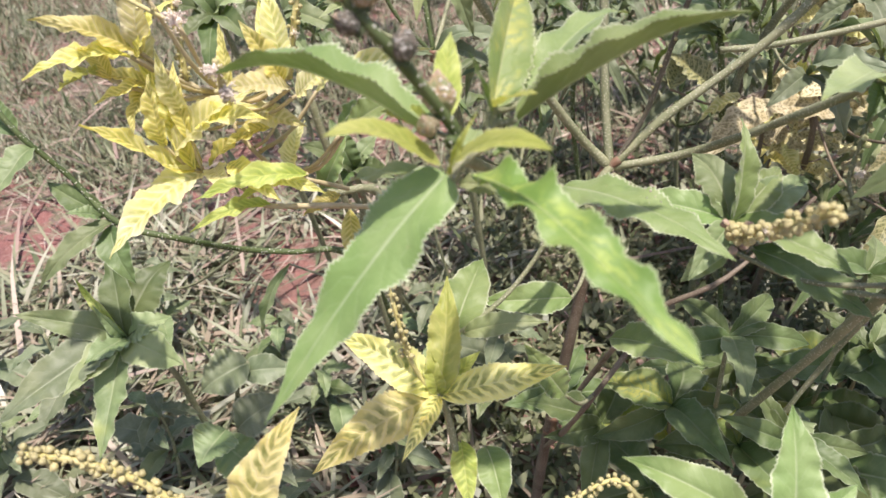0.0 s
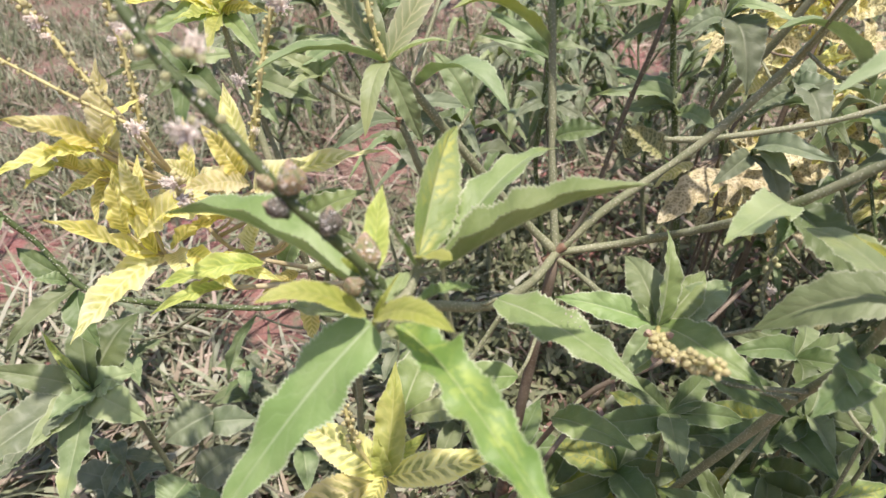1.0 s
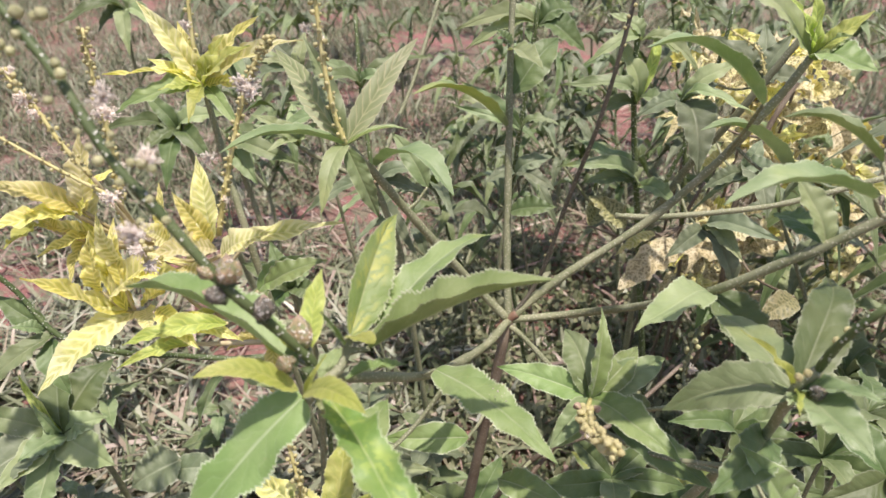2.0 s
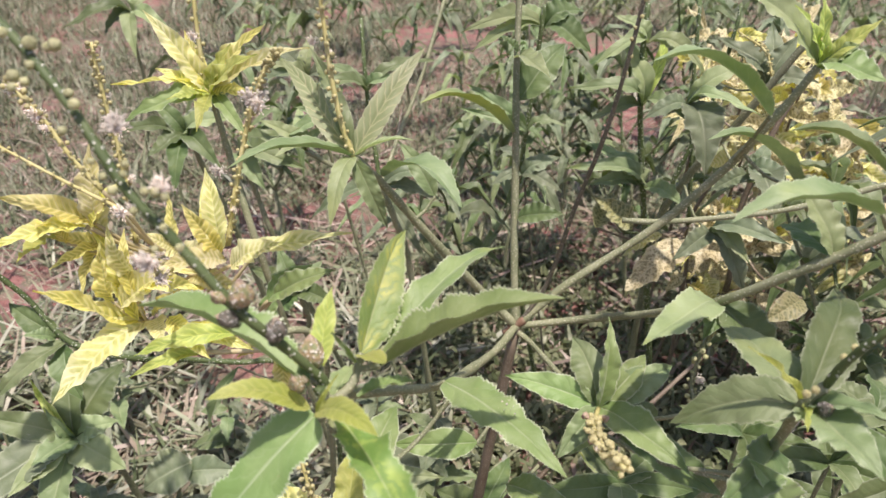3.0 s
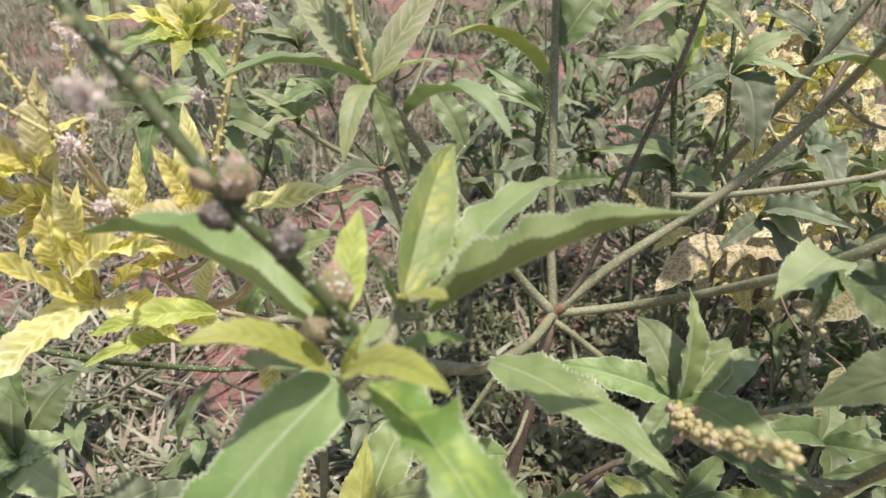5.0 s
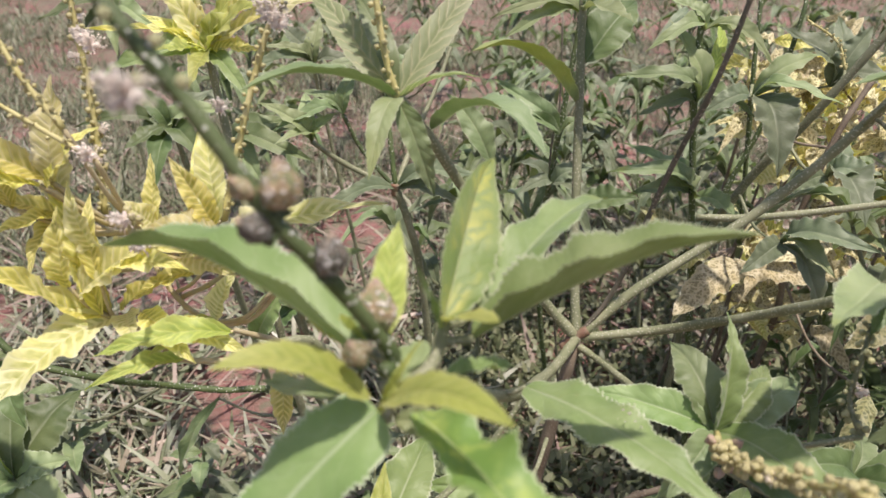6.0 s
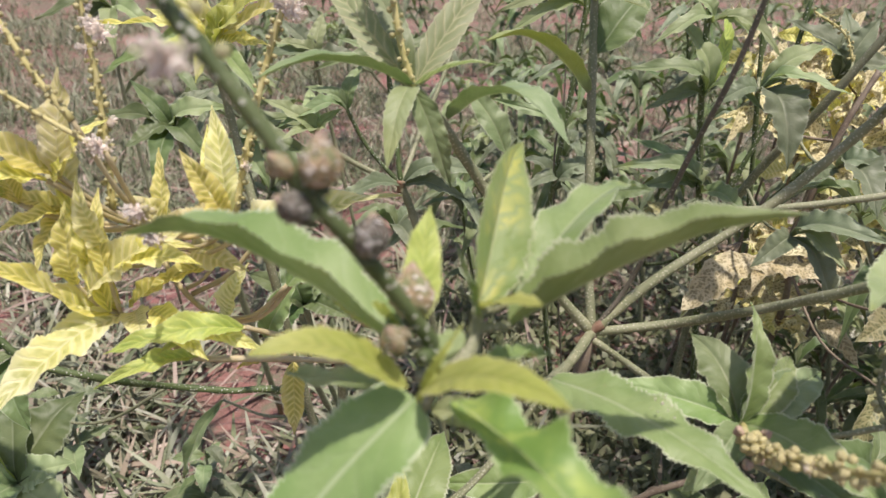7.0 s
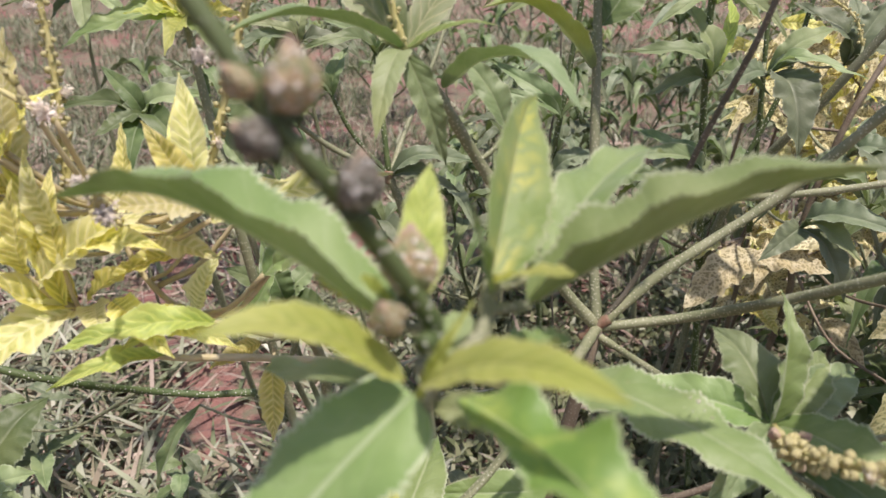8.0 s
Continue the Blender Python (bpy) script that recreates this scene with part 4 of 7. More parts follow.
stem(bush, STEM_RED, [(0.0520, 0.2610, 0.1180), (0.0540, 0.2600, 0.1350)], 0.0040, 0.0038, name='joint', label='reddish swollen joint')
stem(bush, STEM_BROWN, [(0.0520, 0.2610, 0.1200), (0.0867, 0.2355, 0.2270), (0.1222, 0.2320, 0.2576), (0.1701, 0.2675, 0.2749)], 0.0015, 0.0010)

# ---------------------------------------------------------------- the leafy plant beside it, many leaves coloured dark for shade
side = thing("croton_plant", (0.1600, 0.2400, 0.0000), "green leafy weed with broad toothed leaves, many coloured dark for shade", "plant")
stem(side, STEM, [(0.1550, 0.2350, -0.0100), (0.1300, 0.2400, 0.1000), (0.1496, 0.1885, 0.2630), (0.1480, 0.1546, 0.3309), (0.1398, 0.1332, 0.3759), (0.1430, 0.1314, 0.3859)], 0.0023, 0.0015)
stem(side, STEM_DARK, [(0.1427, 0.1313, 0.3858), (0.1424, 0.1280, 0.3956), (0.1445, 0.1251, 0.4058), (0.1480, 0.1237, 0.4128)], 0.0013, 0.0010, name='fruiting_stalk', label='dark green flower stalk')
blade(side, SAGE, [(0.1398, 0.1332, 0.3759), (0.1305, 0.1370, 0.3745), (0.1205, 0.1420, 0.3665), (0.1099, 0.1469, 0.3535)], (-0.25, -0.45, 0.86), (0.0070, 0.0076), (14, 20), rows=110, teeth=34, lobes=0.04)
blade(side, SAGE, [(0.1398, 0.1332, 0.3759), (0.1380, 0.1490, 0.3765), (0.1358, 0.1660, 0.3735), (0.1336, 0.1825, 0.3659)], (0.05, -0.35, 0.93), (0.0082, 0.0082), (16, 20), rows=110, teeth=34, lobes=0.04)
# DARK here: the shade on this leaf is put into its colour
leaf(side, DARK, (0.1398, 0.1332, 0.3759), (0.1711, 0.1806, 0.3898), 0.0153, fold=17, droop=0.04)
leaf(side, LIME, (0.1398, 0.1332, 0.3759), (0.1234, 0.1359, 0.3954), 0.0032, fold=48, roll=20, ruffle=0.075, wave=0.045)
leaf(side, LIME, (0.1398, 0.1332, 0.3759), (0.1334, 0.1177, 0.3832), 0.0031, fold=48, ruffle=0.075, wave=0.045)
leaf(side, SAGE, (0.1398, 0.1332, 0.3759), (0.1461, 0.1049, 0.3834), 0.0150, fold=19, droop=0.06)
leaf(side, SAGE, (0.1398, 0.1332, 0.3759), (0.1505, 0.1162, 0.3916), 0.0069, fold=31, droop=0.05, roll=-20)
leaf(side, GREEN, (0.1532, 0.1343, 0.3168), (0.1341, 0.1334, 0.3515), 0.0135, fold=21)
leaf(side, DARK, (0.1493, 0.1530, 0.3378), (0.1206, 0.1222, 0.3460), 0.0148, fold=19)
capsule(side, (0.1411, 0.1278, 0.3803), (0.2,-0.6,0.7), 0.0050, FRUIT)
part('bud', skinned(BUDS[0], BUD), BUD, side, upright((0.1436, 0.1307, 0.3959), (0.1,-0.5,0.8), 0.0026))
part('bud', skinned(BUDS[0], BUD), BUD, side, upright((0.1464, 0.1321, 0.3982), (0.1,-0.5,0.8), 0.0026))
part('bud', skinned(BUDS[0], BUD), BUD, side, upright((0.1362, 0.1260, 0.3888), (0.1,-0.5,0.8), 0.0026))
part('bud', skinned(BUDS[0], BUD), BUD, side, upright((0.1339, 0.1254, 0.3879), (0.1,-0.5,0.8), 0.0026))


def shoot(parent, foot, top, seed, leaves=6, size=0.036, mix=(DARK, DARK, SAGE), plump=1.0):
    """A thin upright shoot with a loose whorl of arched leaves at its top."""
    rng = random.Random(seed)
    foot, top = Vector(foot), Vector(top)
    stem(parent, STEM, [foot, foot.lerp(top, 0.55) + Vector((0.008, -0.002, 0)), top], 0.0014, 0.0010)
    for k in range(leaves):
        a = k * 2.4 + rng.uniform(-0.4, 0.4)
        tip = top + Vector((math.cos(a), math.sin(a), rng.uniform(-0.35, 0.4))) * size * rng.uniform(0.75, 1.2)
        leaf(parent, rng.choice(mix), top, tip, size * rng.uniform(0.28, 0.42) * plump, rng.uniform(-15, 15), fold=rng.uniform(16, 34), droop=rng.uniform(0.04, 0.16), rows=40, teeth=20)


# mostly DARK leaves: the shade low down is put into their colour
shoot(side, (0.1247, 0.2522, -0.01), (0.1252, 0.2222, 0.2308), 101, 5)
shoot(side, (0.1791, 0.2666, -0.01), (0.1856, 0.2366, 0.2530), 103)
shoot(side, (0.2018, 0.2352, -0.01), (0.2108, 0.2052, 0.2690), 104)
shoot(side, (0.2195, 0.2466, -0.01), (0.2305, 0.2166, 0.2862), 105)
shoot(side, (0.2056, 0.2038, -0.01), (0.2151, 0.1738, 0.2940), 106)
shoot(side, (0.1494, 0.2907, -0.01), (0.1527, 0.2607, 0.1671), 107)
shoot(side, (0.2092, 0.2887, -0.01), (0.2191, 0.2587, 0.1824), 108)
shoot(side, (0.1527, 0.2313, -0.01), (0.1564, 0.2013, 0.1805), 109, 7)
# shoots added mostly below the view, to throw shade on leaves behind
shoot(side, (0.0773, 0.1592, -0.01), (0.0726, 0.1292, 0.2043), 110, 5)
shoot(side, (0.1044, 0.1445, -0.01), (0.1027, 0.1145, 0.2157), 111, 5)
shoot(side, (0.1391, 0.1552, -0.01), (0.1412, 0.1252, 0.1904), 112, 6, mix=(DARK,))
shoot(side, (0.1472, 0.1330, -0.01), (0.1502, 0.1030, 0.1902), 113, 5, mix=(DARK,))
# broad leaves under the side plant, coloured dark to stand for shade
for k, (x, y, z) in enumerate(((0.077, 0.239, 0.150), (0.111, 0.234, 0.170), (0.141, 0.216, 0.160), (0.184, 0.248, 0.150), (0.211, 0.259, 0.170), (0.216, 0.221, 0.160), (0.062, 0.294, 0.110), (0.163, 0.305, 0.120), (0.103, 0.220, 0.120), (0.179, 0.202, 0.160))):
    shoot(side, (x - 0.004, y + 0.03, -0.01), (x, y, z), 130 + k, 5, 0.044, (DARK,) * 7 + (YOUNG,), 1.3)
leaf(side, GREEN, (0.0991, 0.1017, 0.2659), (0.1022, 0.1249, 0.2968), 0.0160, fold=21)
leaf(side, GREEN, (0.0918, 0.1101, 0.2611), (0.0546, 0.1217, 0.2794), 0.0160, fold=29)
leaf(side, GREEN, (0.1058, 0.1057, 0.2708), (0.1191, 0.1120, 0.2782), 0.0076, fold=25)
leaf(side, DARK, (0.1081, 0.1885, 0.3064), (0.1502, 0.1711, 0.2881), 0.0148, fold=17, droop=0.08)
leaf(side, PALE, (0.0974, 0.1843, 0.3099), (0.0815, 0.1772, 0.3017), 0.0095, fold=23)
stem(side, STEM, [(0.1500, 0.2360, 0.0000), (0.1535, 0.2188, 0.1507), (0.1703, 0.2148, 0.2279), (0.1736, 0.2043, 0.2638)], 0.0014, 0.0011)
raceme(side, [(0.0708, 0.1360, 0.2303), (0.0590, 0.1418, 0.2391), (0.0425, 0.1372, 0.2342)], 0.0010, 0.0008, 0.0026, 0.0026, 24)

# ---------------------------------------------------------------- the yellow plant
yellow = thing("croton_plant", (-0.0600, 0.3000, 0.0000), "sickly yellow weed, leaves mottled cream and olive, with flower spikes", "plant")
stem(yellow, STEM, [(-0.0500, 0.3100, -0.0100), (-0.0400, 0.3000, 0.1200), (-0.0310, 0.2753, 0.2701), (-0.0560, 0.2548, 0.2944)], 0.0026, 0.0019)
stem(yellow, STEM_YELLOW, [(-0.0203, 0.2672, 0.2766), (-0.0518, 0.2452, 0.2936), (-0.0758, 0.2318, 0.3036), (-0.0853, 0.2341, 0.3118), (-0.0994, 0.2356, 0.3184)], 0.0014, 0.0009)
stem(yellow, STEM_YELLOW, [(-0.0450, 0.2552, 0.2957), (-0.0698, 0.2427, 0.3137), (-0.0847, 0.2460, 0.3301), (-0.0883, 0.2517, 0.3449)], 0.0011, 0.0008)
leaf(yellow, CREAM, (-0.0994, 0.2356, 0.3184), (-0.1228, 0.1900, 0.3123), 0.0157, fold=28, droop=0.06, roll=-6, ruffle=0.075, wave=0.045)
leaf(yellow, MOSAIC, (-0.0994, 0.2356, 0.3184), (-0.1240, 0.2092, 0.3557), 0.0115, fold=36, droop=-0.05, roll=16, ruffle=0.075, wave=0.045)
leaf(yellow, LIME, (-0.0738, 0.2318, 0.3037), (-0.0994, 0.2112, 0.3088), 0.0079, fold=42, droop=0.08, ruffle=0.075, wave=0.045)
leaf(yellow, LIME, (-0.0658, 0.2427, 0.3139), (-0.0828, 0.2219, 0.3124), 0.0074, fold=34, ruffle=0.075, wave=0.045)
leaf(yellow, CREAM, (-0.1140, 0.2470, 0.3523), (-0.1143, 0.2554, 0.3894), 0.0106, fold=28, ruffle=0.075, wave=0.045)
leaf(yellow, MOSAIC, (-0.1139, 0.2468, 0.3518), (-0.1323, 0.2365, 0.3638), 0.0073, fold=32, ruffle=0.075, wave=0.045)
leaf(yellow, MOSAIC, (-0.1149, 0.2463, 0.3509), (-0.1248, 0.2219, 0.3579), 0.0072, fold=36, ruffle=0.075, wave=0.045)
leaf(yellow, MOSAIC, (-0.1158, 0.2463, 0.3509), (-0.1027, 0.2278, 0.3378), 0.0064, fold=38, ruffle=0.075, wave=0.045)
leaf(yellow, MOSAIC, (-0.0863, 0.2512, 0.3441), (-0.0877, 0.2597, 0.3707), 0.0067, fold=36, ruffle=0.075, wave=0.045)
leaf(yellow, CREAM, (-0.0844, 0.2516, 0.3450), (-0.0938, 0.2448, 0.3595), 0.0099, fold=24, ruffle=0.075, wave=0.045)
leaf(yellow, CREAM, (-0.0844, 0.2516, 0.3450), (-0.0652, 0.2453, 0.3509), 0.0087, fold=24, ruffle=0.075, wave=0.045)
leaf(yellow, MOSAIC, (-0.0648, 0.2503, 0.3496), (-0.0693, 0.2575, 0.3800), 0.0096, fold=32, ruffle=0.075, wave=0.045)
leaf(yellow, CREAM, (-0.0501, 0.2480, 0.3458), (-0.0051, 0.2383, 0.3678), 0.0094, fold=32, droop=0.1, ruffle=0.075, wave=0.045)
leaf(yellow, MOSAIC, (-0.0688, 0.2469, 0.3324), (-0.0881, 0.2319, 0.3311), 0.0077, fold=38, ruffle=0.075, wave=0.045)
leaf(yellow, CREAM, (-0.0785, 0.2474, 0.3352), (-0.0548, 0.2338, 0.3402), 0.0116, fold=22, droop=0.12, ruffle=0.075, wave=0.045)
leaf(yellow, CREAM, (-0.0945, 0.2361, 0.3196), (-0.0857, 0.2183, 0.3206), 0.0098, fold=22, ruffle=0.075, wave=0.045)
leaf(yellow, MOSAIC, (-0.1004, 0.2366, 0.3203), (-0.1045, 0.2365, 0.3435), 0.0076, fold=42, ruffle=0.075, wave=0.045)
leaf(yellow, MOSAIC, (-0.0965, 0.2366, 0.3204), (-0.0733, 0.2382, 0.3371), 0.0073, fold=40, ruffle=0.075, wave=0.045)
leaf(yellow, CREAM, (-0.1025, 0.2453, 0.3388), (-0.0701, 0.2329, 0.3486), 0.0065, fold=32, ruffle=0.075, wave=0.045)
leaf(yellow, MOSAIC, (-0.0882, 0.2498, 0.3414), (-0.0959, 0.2339, 0.3388), 0.0083, fold=28, ruffle=0.075, wave=0.045)
leaf(yellow, MOSAIC, (-0.0493, 0.2542, 0.2936), (-0.0639, 0.2421, 0.2916), 0.0074, fold=22, ruffle=0.075, wave=0.045)
leaf(yellow, MOSAIC, (-0.0467, 0.2592, 0.2818), (-0.0458, 0.2453, 0.2557), 0.0102, fold=22, ruffle=0.075, wave=0.045)
leaf(yellow, CREAM, (-0.0658, 0.2427, 0.3139), (-0.0575, 0.2425, 0.3352), 0.0092, fold=28, ruffle=0.075, wave=0.045)
leaf(yellow, MOSAIC, (-0.1173, 0.2477, 0.3512), (-0.1182, 0.2243, 0.3414), 0.0064, fold=36, ruffle=0.075, wave=0.045)
leaf(yellow, MOSAIC, (-0.0976, 0.2295, 0.3355), (-0.1020, 0.2401, 0.3635), 0.0078, fold=38, ruffle=0.075, wave=0.045)
leaf(yellow, MOSAIC, (-0.1008, 0.2316, 0.3218), (-0.1156, 0.2436, 0.3693), 0.0095, fold=36, ruffle=0.075, wave=0.045)
leaf(yellow, MOSAIC, (-0.1084, 0.2289, 0.3340), (-0.1081, 0.2290, 0.3621), 0.0094, fold=36, ruffle=0.075, wave=0.045)
leaf(yellow, CREAM, (-0.1070, 0.2309, 0.3279), (-0.0702, 0.2275, 0.3586), 0.0128, fold=26, ruffle=0.075, wave=0.045)
leaf(yellow, CREAM, (-0.1109, 0.2385, 0.3679), (-0.1092, 0.2474, 0.4005), 0.0116, fold=28, ruffle=0.075, wave=0.045)
leaf(yellow, MOSAIC, (-0.1125, 0.2389, 0.3685), (-0.1397, 0.2268, 0.3876), 0.0106, fold=30, ruffle=0.075, wave=0.045)
leaf(yellow, MOSAIC, (-0.1148, 0.2378, 0.3669), (-0.1382, 0.2097, 0.3756), 0.0096, fold=34, ruffle=0.075, wave=0.045)
leaf(yellow, MOSAIC, (-0.1125, 0.2376, 0.3665), (-0.0988, 0.2445, 0.3862), 0.0084, fold=36, ruffle=0.075, wave=0.045)
leaf(yellow, CREAM, (-0.0590, 0.2377, 0.3558), (-0.0635, 0.2475, 0.3900), 0.0105, fold=30, ruffle=0.075, wave=0.045)
leaf(yellow, CREAM, (-0.0572, 0.2359, 0.3528), (-0.0753, 0.2178, 0.3622), 0.0131, fold=24, ruffle=0.075, wave=0.045)
leaf(yellow, CREAM, (-0.0548, 0.2344, 0.3504), (-0.0322, 0.2319, 0.3645), 0.0122, fold=26, ruffle=0.075, wave=0.045)
leaf(yellow, MOSAIC, (-0.0597, 0.2371, 0.3548), (-0.0700, 0.2347, 0.3793), 0.0100, fold=32, ruffle=0.075, wave=0.045)
leaf(yellow, LIME, (-0.0532, 0.2228, 0.3229), (-0.0917, 0.2055, 0.3247), 0.0106, fold=34, ruffle=0.075, wave=0.045)
leaf(yellow, MOSAIC, (-0.0858, 0.2295, 0.3250), (-0.0617, 0.2091, 0.3201), 0.0100, fold=30, ruffle=0.075, wave=0.045)
leaf(yellow, MOSAIC, (-0.0783, 0.2277, 0.3219), (-0.0469, 0.2193, 0.3172), 0.0093, fold=30, ruffle=0.075, wave=0.045)
leaf(yellow, MOSAIC, (-0.1257, 0.2379, 0.3581), (-0.1252, 0.2221, 0.3798), 0.0095, fold=32, ruffle=0.075, wave=0.045)
leaf(yellow, LIME, (-0.1305, 0.2391, 0.3601), (-0.1314, 0.2131, 0.3659), 0.0091, fold=32, ruffle=0.075, wave=0.045)
leaf(yellow, CREAM, (-0.0989, 0.2350, 0.3434), (-0.1015, 0.2283, 0.3703), 0.0089, fold=36, ruffle=0.075, wave=0.045)
leaf(yellow, MOSAIC, (-0.0963, 0.2325, 0.3393), (-0.0646, 0.2171, 0.3515), 0.0105, fold=28, ruffle=0.075, wave=0.045)
raceme(yellow, [(-0.1011, 0.2481, 0.3526), (-0.1012, 0.2523, 0.3733), (-0.1018, 0.2559, 0.3930), (-0.1043, 0.2603, 0.4183), (-0.1052, 0.2636, 0.4373)], 0.0013, 0.0008, 0.0019, 0.0022, 74, blooms=((0.22, 0.0055), (0.35, 0.006), (0.62, 0.0055), (0.72, 0.005)), label='yellow flower spike with small buds and white flowers')
raceme(yellow, [(-0.0609, 0.2507, 0.3506), (-0.0550, 0.2541, 0.3742), (-0.0462, 0.2618, 0.4062), (-0.0378, 0.2627, 0.4252), (-0.0307, 0.2654, 0.4349)], 0.0013, 0.0008, 0.0019, 0.0023, 74, blooms=((0.2, 0.005), (0.62, 0.0075), (0.68, 0.006)), label='yellow flower spike with small buds and white flowers')
raceme(yellow, [(-0.0970, 0.2270, 0.3904), (-0.1060, 0.2283, 0.4039), (-0.1147, 0.2323, 0.4179), (-0.1247, 0.2335, 0.4313)], 0.0010, 0.0006, 0.0016, 0.0026, 36, blooms=((0.6, 0.005), (0.9, 0.0055)), label='yellow flower spike with small buds and white flowers')
raceme(yellow, [(-0.0880, 0.2243, 0.3821), (-0.1079, 0.2231, 0.3957), (-0.1292, 0.2235, 0.4101), (-0.1444, 0.2234, 0.4197)], 0.0008, 0.0005, 0.0014, 0.0018, 34, label='thin yellow flower spike')
raceme(yellow, [(-0.0831, 0.2471, 0.3429), (-0.0713, 0.2046, 0.3656), (-0.0677, 0.1982, 0.3777)], 0.0010, 0.0007, 0.0018, 0.0024, 14, blooms=((0.6, 0.0085), (0.95, 0.008)))
flower(yellow, (-0.0866, 0.2323, 0.4133), (0.1, -0.55, 0.8), 0.0085)
flower(yellow, (-0.0904, 0.2355, 0.4148), (0.1, -0.55, 0.8), 0.0070)
flower(yellow, (-0.0859, 0.2170, 0.3856), (0.1, -0.55, 0.8), 0.0085)
flower(yellow, (-0.0374, 0.2411, 0.4221), (0.1, -0.55, 0.8), 0.0105)
flower(yellow, (-0.0345, 0.2398, 0.4200), (0.1, -0.55, 0.8), 0.0090)
flower(yellow, (-0.0505, 0.2289, 0.3976), (0.1, -0.55, 0.8), 0.0070)
flower(yellow, (-0.1235, 0.2345, 0.4271), (0.1, -0.55, 0.8), 0.0080)
flower(yellow, (-0.1162, 0.2314, 0.4184), (0.1, -0.55, 0.8), 0.0080)
flower(yellow, (-0.0745, 0.2912, 0.4311), (0.1, -0.55, 0.8), 0.0060)
flower(yellow, (-0.0157, 0.2595, 0.4391), (0.1, -0.55, 0.8), 0.0055)
flower(bush, (-0.0232, 0.1111, 0.4354), (0.1, -0.6, 0.75), 0.0078)
stem(yellow, STEM, [(-0.0450, 0.3300, 0.1200), (-0.0659, 0.3088, 0.3000), (-0.0803, 0.3269, 0.3531), (-0.0882, 0.3354, 0.3892)], 0.0021, 0.0017)
leaf(yellow, CREAM, (-0.0882, 0.3354, 0.3892), (-0.1147, 0.3382, 0.4316), 0.0125, fold=28, ruffle=0.075, wave=0.045)
leaf(yellow, MOSAIC, (-0.0882, 0.3354, 0.3892), (-0.1101, 0.3280, 0.4060), 0.0084, fold=32, ruffle=0.075, wave=0.045)
leaf(yellow, MOSAIC, (-0.0882, 0.3354, 0.3892), (-0.1280, 0.3136, 0.4026), 0.0066, fold=46, roll=30, droop=0.08, ruffle=0.075, wave=0.045)
leaf(yellow, LIME, (-0.0882, 0.3354, 0.3892), (-0.0617, 0.3233, 0.4160), 0.0120, fold=28, ruffle=0.075, wave=0.045)
leaf(yellow, MOSAIC, (-0.0882, 0.3354, 0.3892), (-0.0574, 0.3406, 0.4244), 0.0105, fold=32, ruffle=0.075, wave=0.045)
leaf(yellow, CREAM, (-0.0882, 0.3354, 0.3892), (-0.0378, 0.3413, 0.4156), 0.0105, fold=36, ruffle=0.075, wave=0.045)
leaf(yellow, GREEN, (-0.0882, 0.3354, 0.3892), (-0.1283, 0.3144, 0.3852), 0.0124, fold=25, droop=0.1)
leaf(yellow, GREEN, (-0.0882, 0.3354, 0.3892), (-0.0635, 0.3057, 0.3790), 0.0082, fold=25)
leaf(yellow, MOSAIC, (-0.0882, 0.3354, 0.3892), (-0.0991, 0.3431, 0.4202), 0.0099, fold=32, ruffle=0.075, wave=0.045)
leaf(yellow, LIME, (-0.0882, 0.3354, 0.3892), (-0.0745, 0.3349, 0.4159), 0.0099, fold=32, ruffle=0.075, wave=0.045)
leaf(yellow, LIME, (-0.0882, 0.3354, 0.3892), (-0.1027, 0.3151, 0.3949), 0.0083, fold=32, ruffle=0.075, wave=0.045)
leaf(yellow, LIME, (-0.0882, 0.3354, 0.3892), (-0.0867, 0.3034, 0.3854), 0.0097, fold=32, ruffle=0.075, wave=0.045)
leaf(yellow, MOSAIC, (-0.0882, 0.3354, 0.3892), (-0.0628, 0.3265, 0.3930), 0.0089, fold=32, ruffle=0.075, wave=0.045)
raceme(yellow, [(-0.0882, 0.3354, 0.3892), (-0.0904, 0.3377, 0.4077), (-0.0911, 0.3427, 0.4288), (-0.0918, 0.3510, 0.4510)], 0.0013, 0.0009, 0.0020, 0.0028, 16, label='yellow flower spike')
leaf(yellow, GREEN, (-0.0377, 0.2314, 0.3359), (-0.0096, 0.2304, 0.3522), 0.0113, fold=21)
leaf(yellow, GREEN, (-0.0401, 0.2306, 0.3348), (-0.0210, 0.2396, 0.3484), 0.0115, fold=21)
leaf(yellow, GREEN, (-0.0583, 0.2635, 0.2894), (-0.0457, 0.2666, 0.3170), 0.0122, fold=21)

# ---------------------------------------------------------------- the small mottled plant below
small = thing("croton_plant", (0.0000, 0.2000, 0.0000), "small weed with bright yellow and olive veined leaves", "plant")
stem(small, STEM, [(0.0050, 0.2000, -0.0100), (0.0040, 0.1900, 0.1000), (0.0031, 0.1665, 0.1928), (-0.0014, 0.1697, 0.2394), (-0.0045, 0.1710, 0.2530)], 0.0018, 0.0014)
leaf(small, NET, (-0.0045, 0.1710, 0.2530), (-0.0429, 0.1804, 0.2787), 0.0159, fold=18, droop=0.06)
leaf(small, NET, (-0.0045, 0.1710, 0.2530), (0.0429, 0.1721, 0.2676), 0.0141, fold=18, droop=0.06)
leaf(small, NET, (-0.0045, 0.1710, 0.2530), (-0.0501, 0.1419, 0.2477), 0.0177, fold=14, droop=0.05)
leaf(small, NET, (-0.0045, 0.1710, 0.2530), (-0.0171, 0.1454, 0.2499), 0.0084, fold=26)
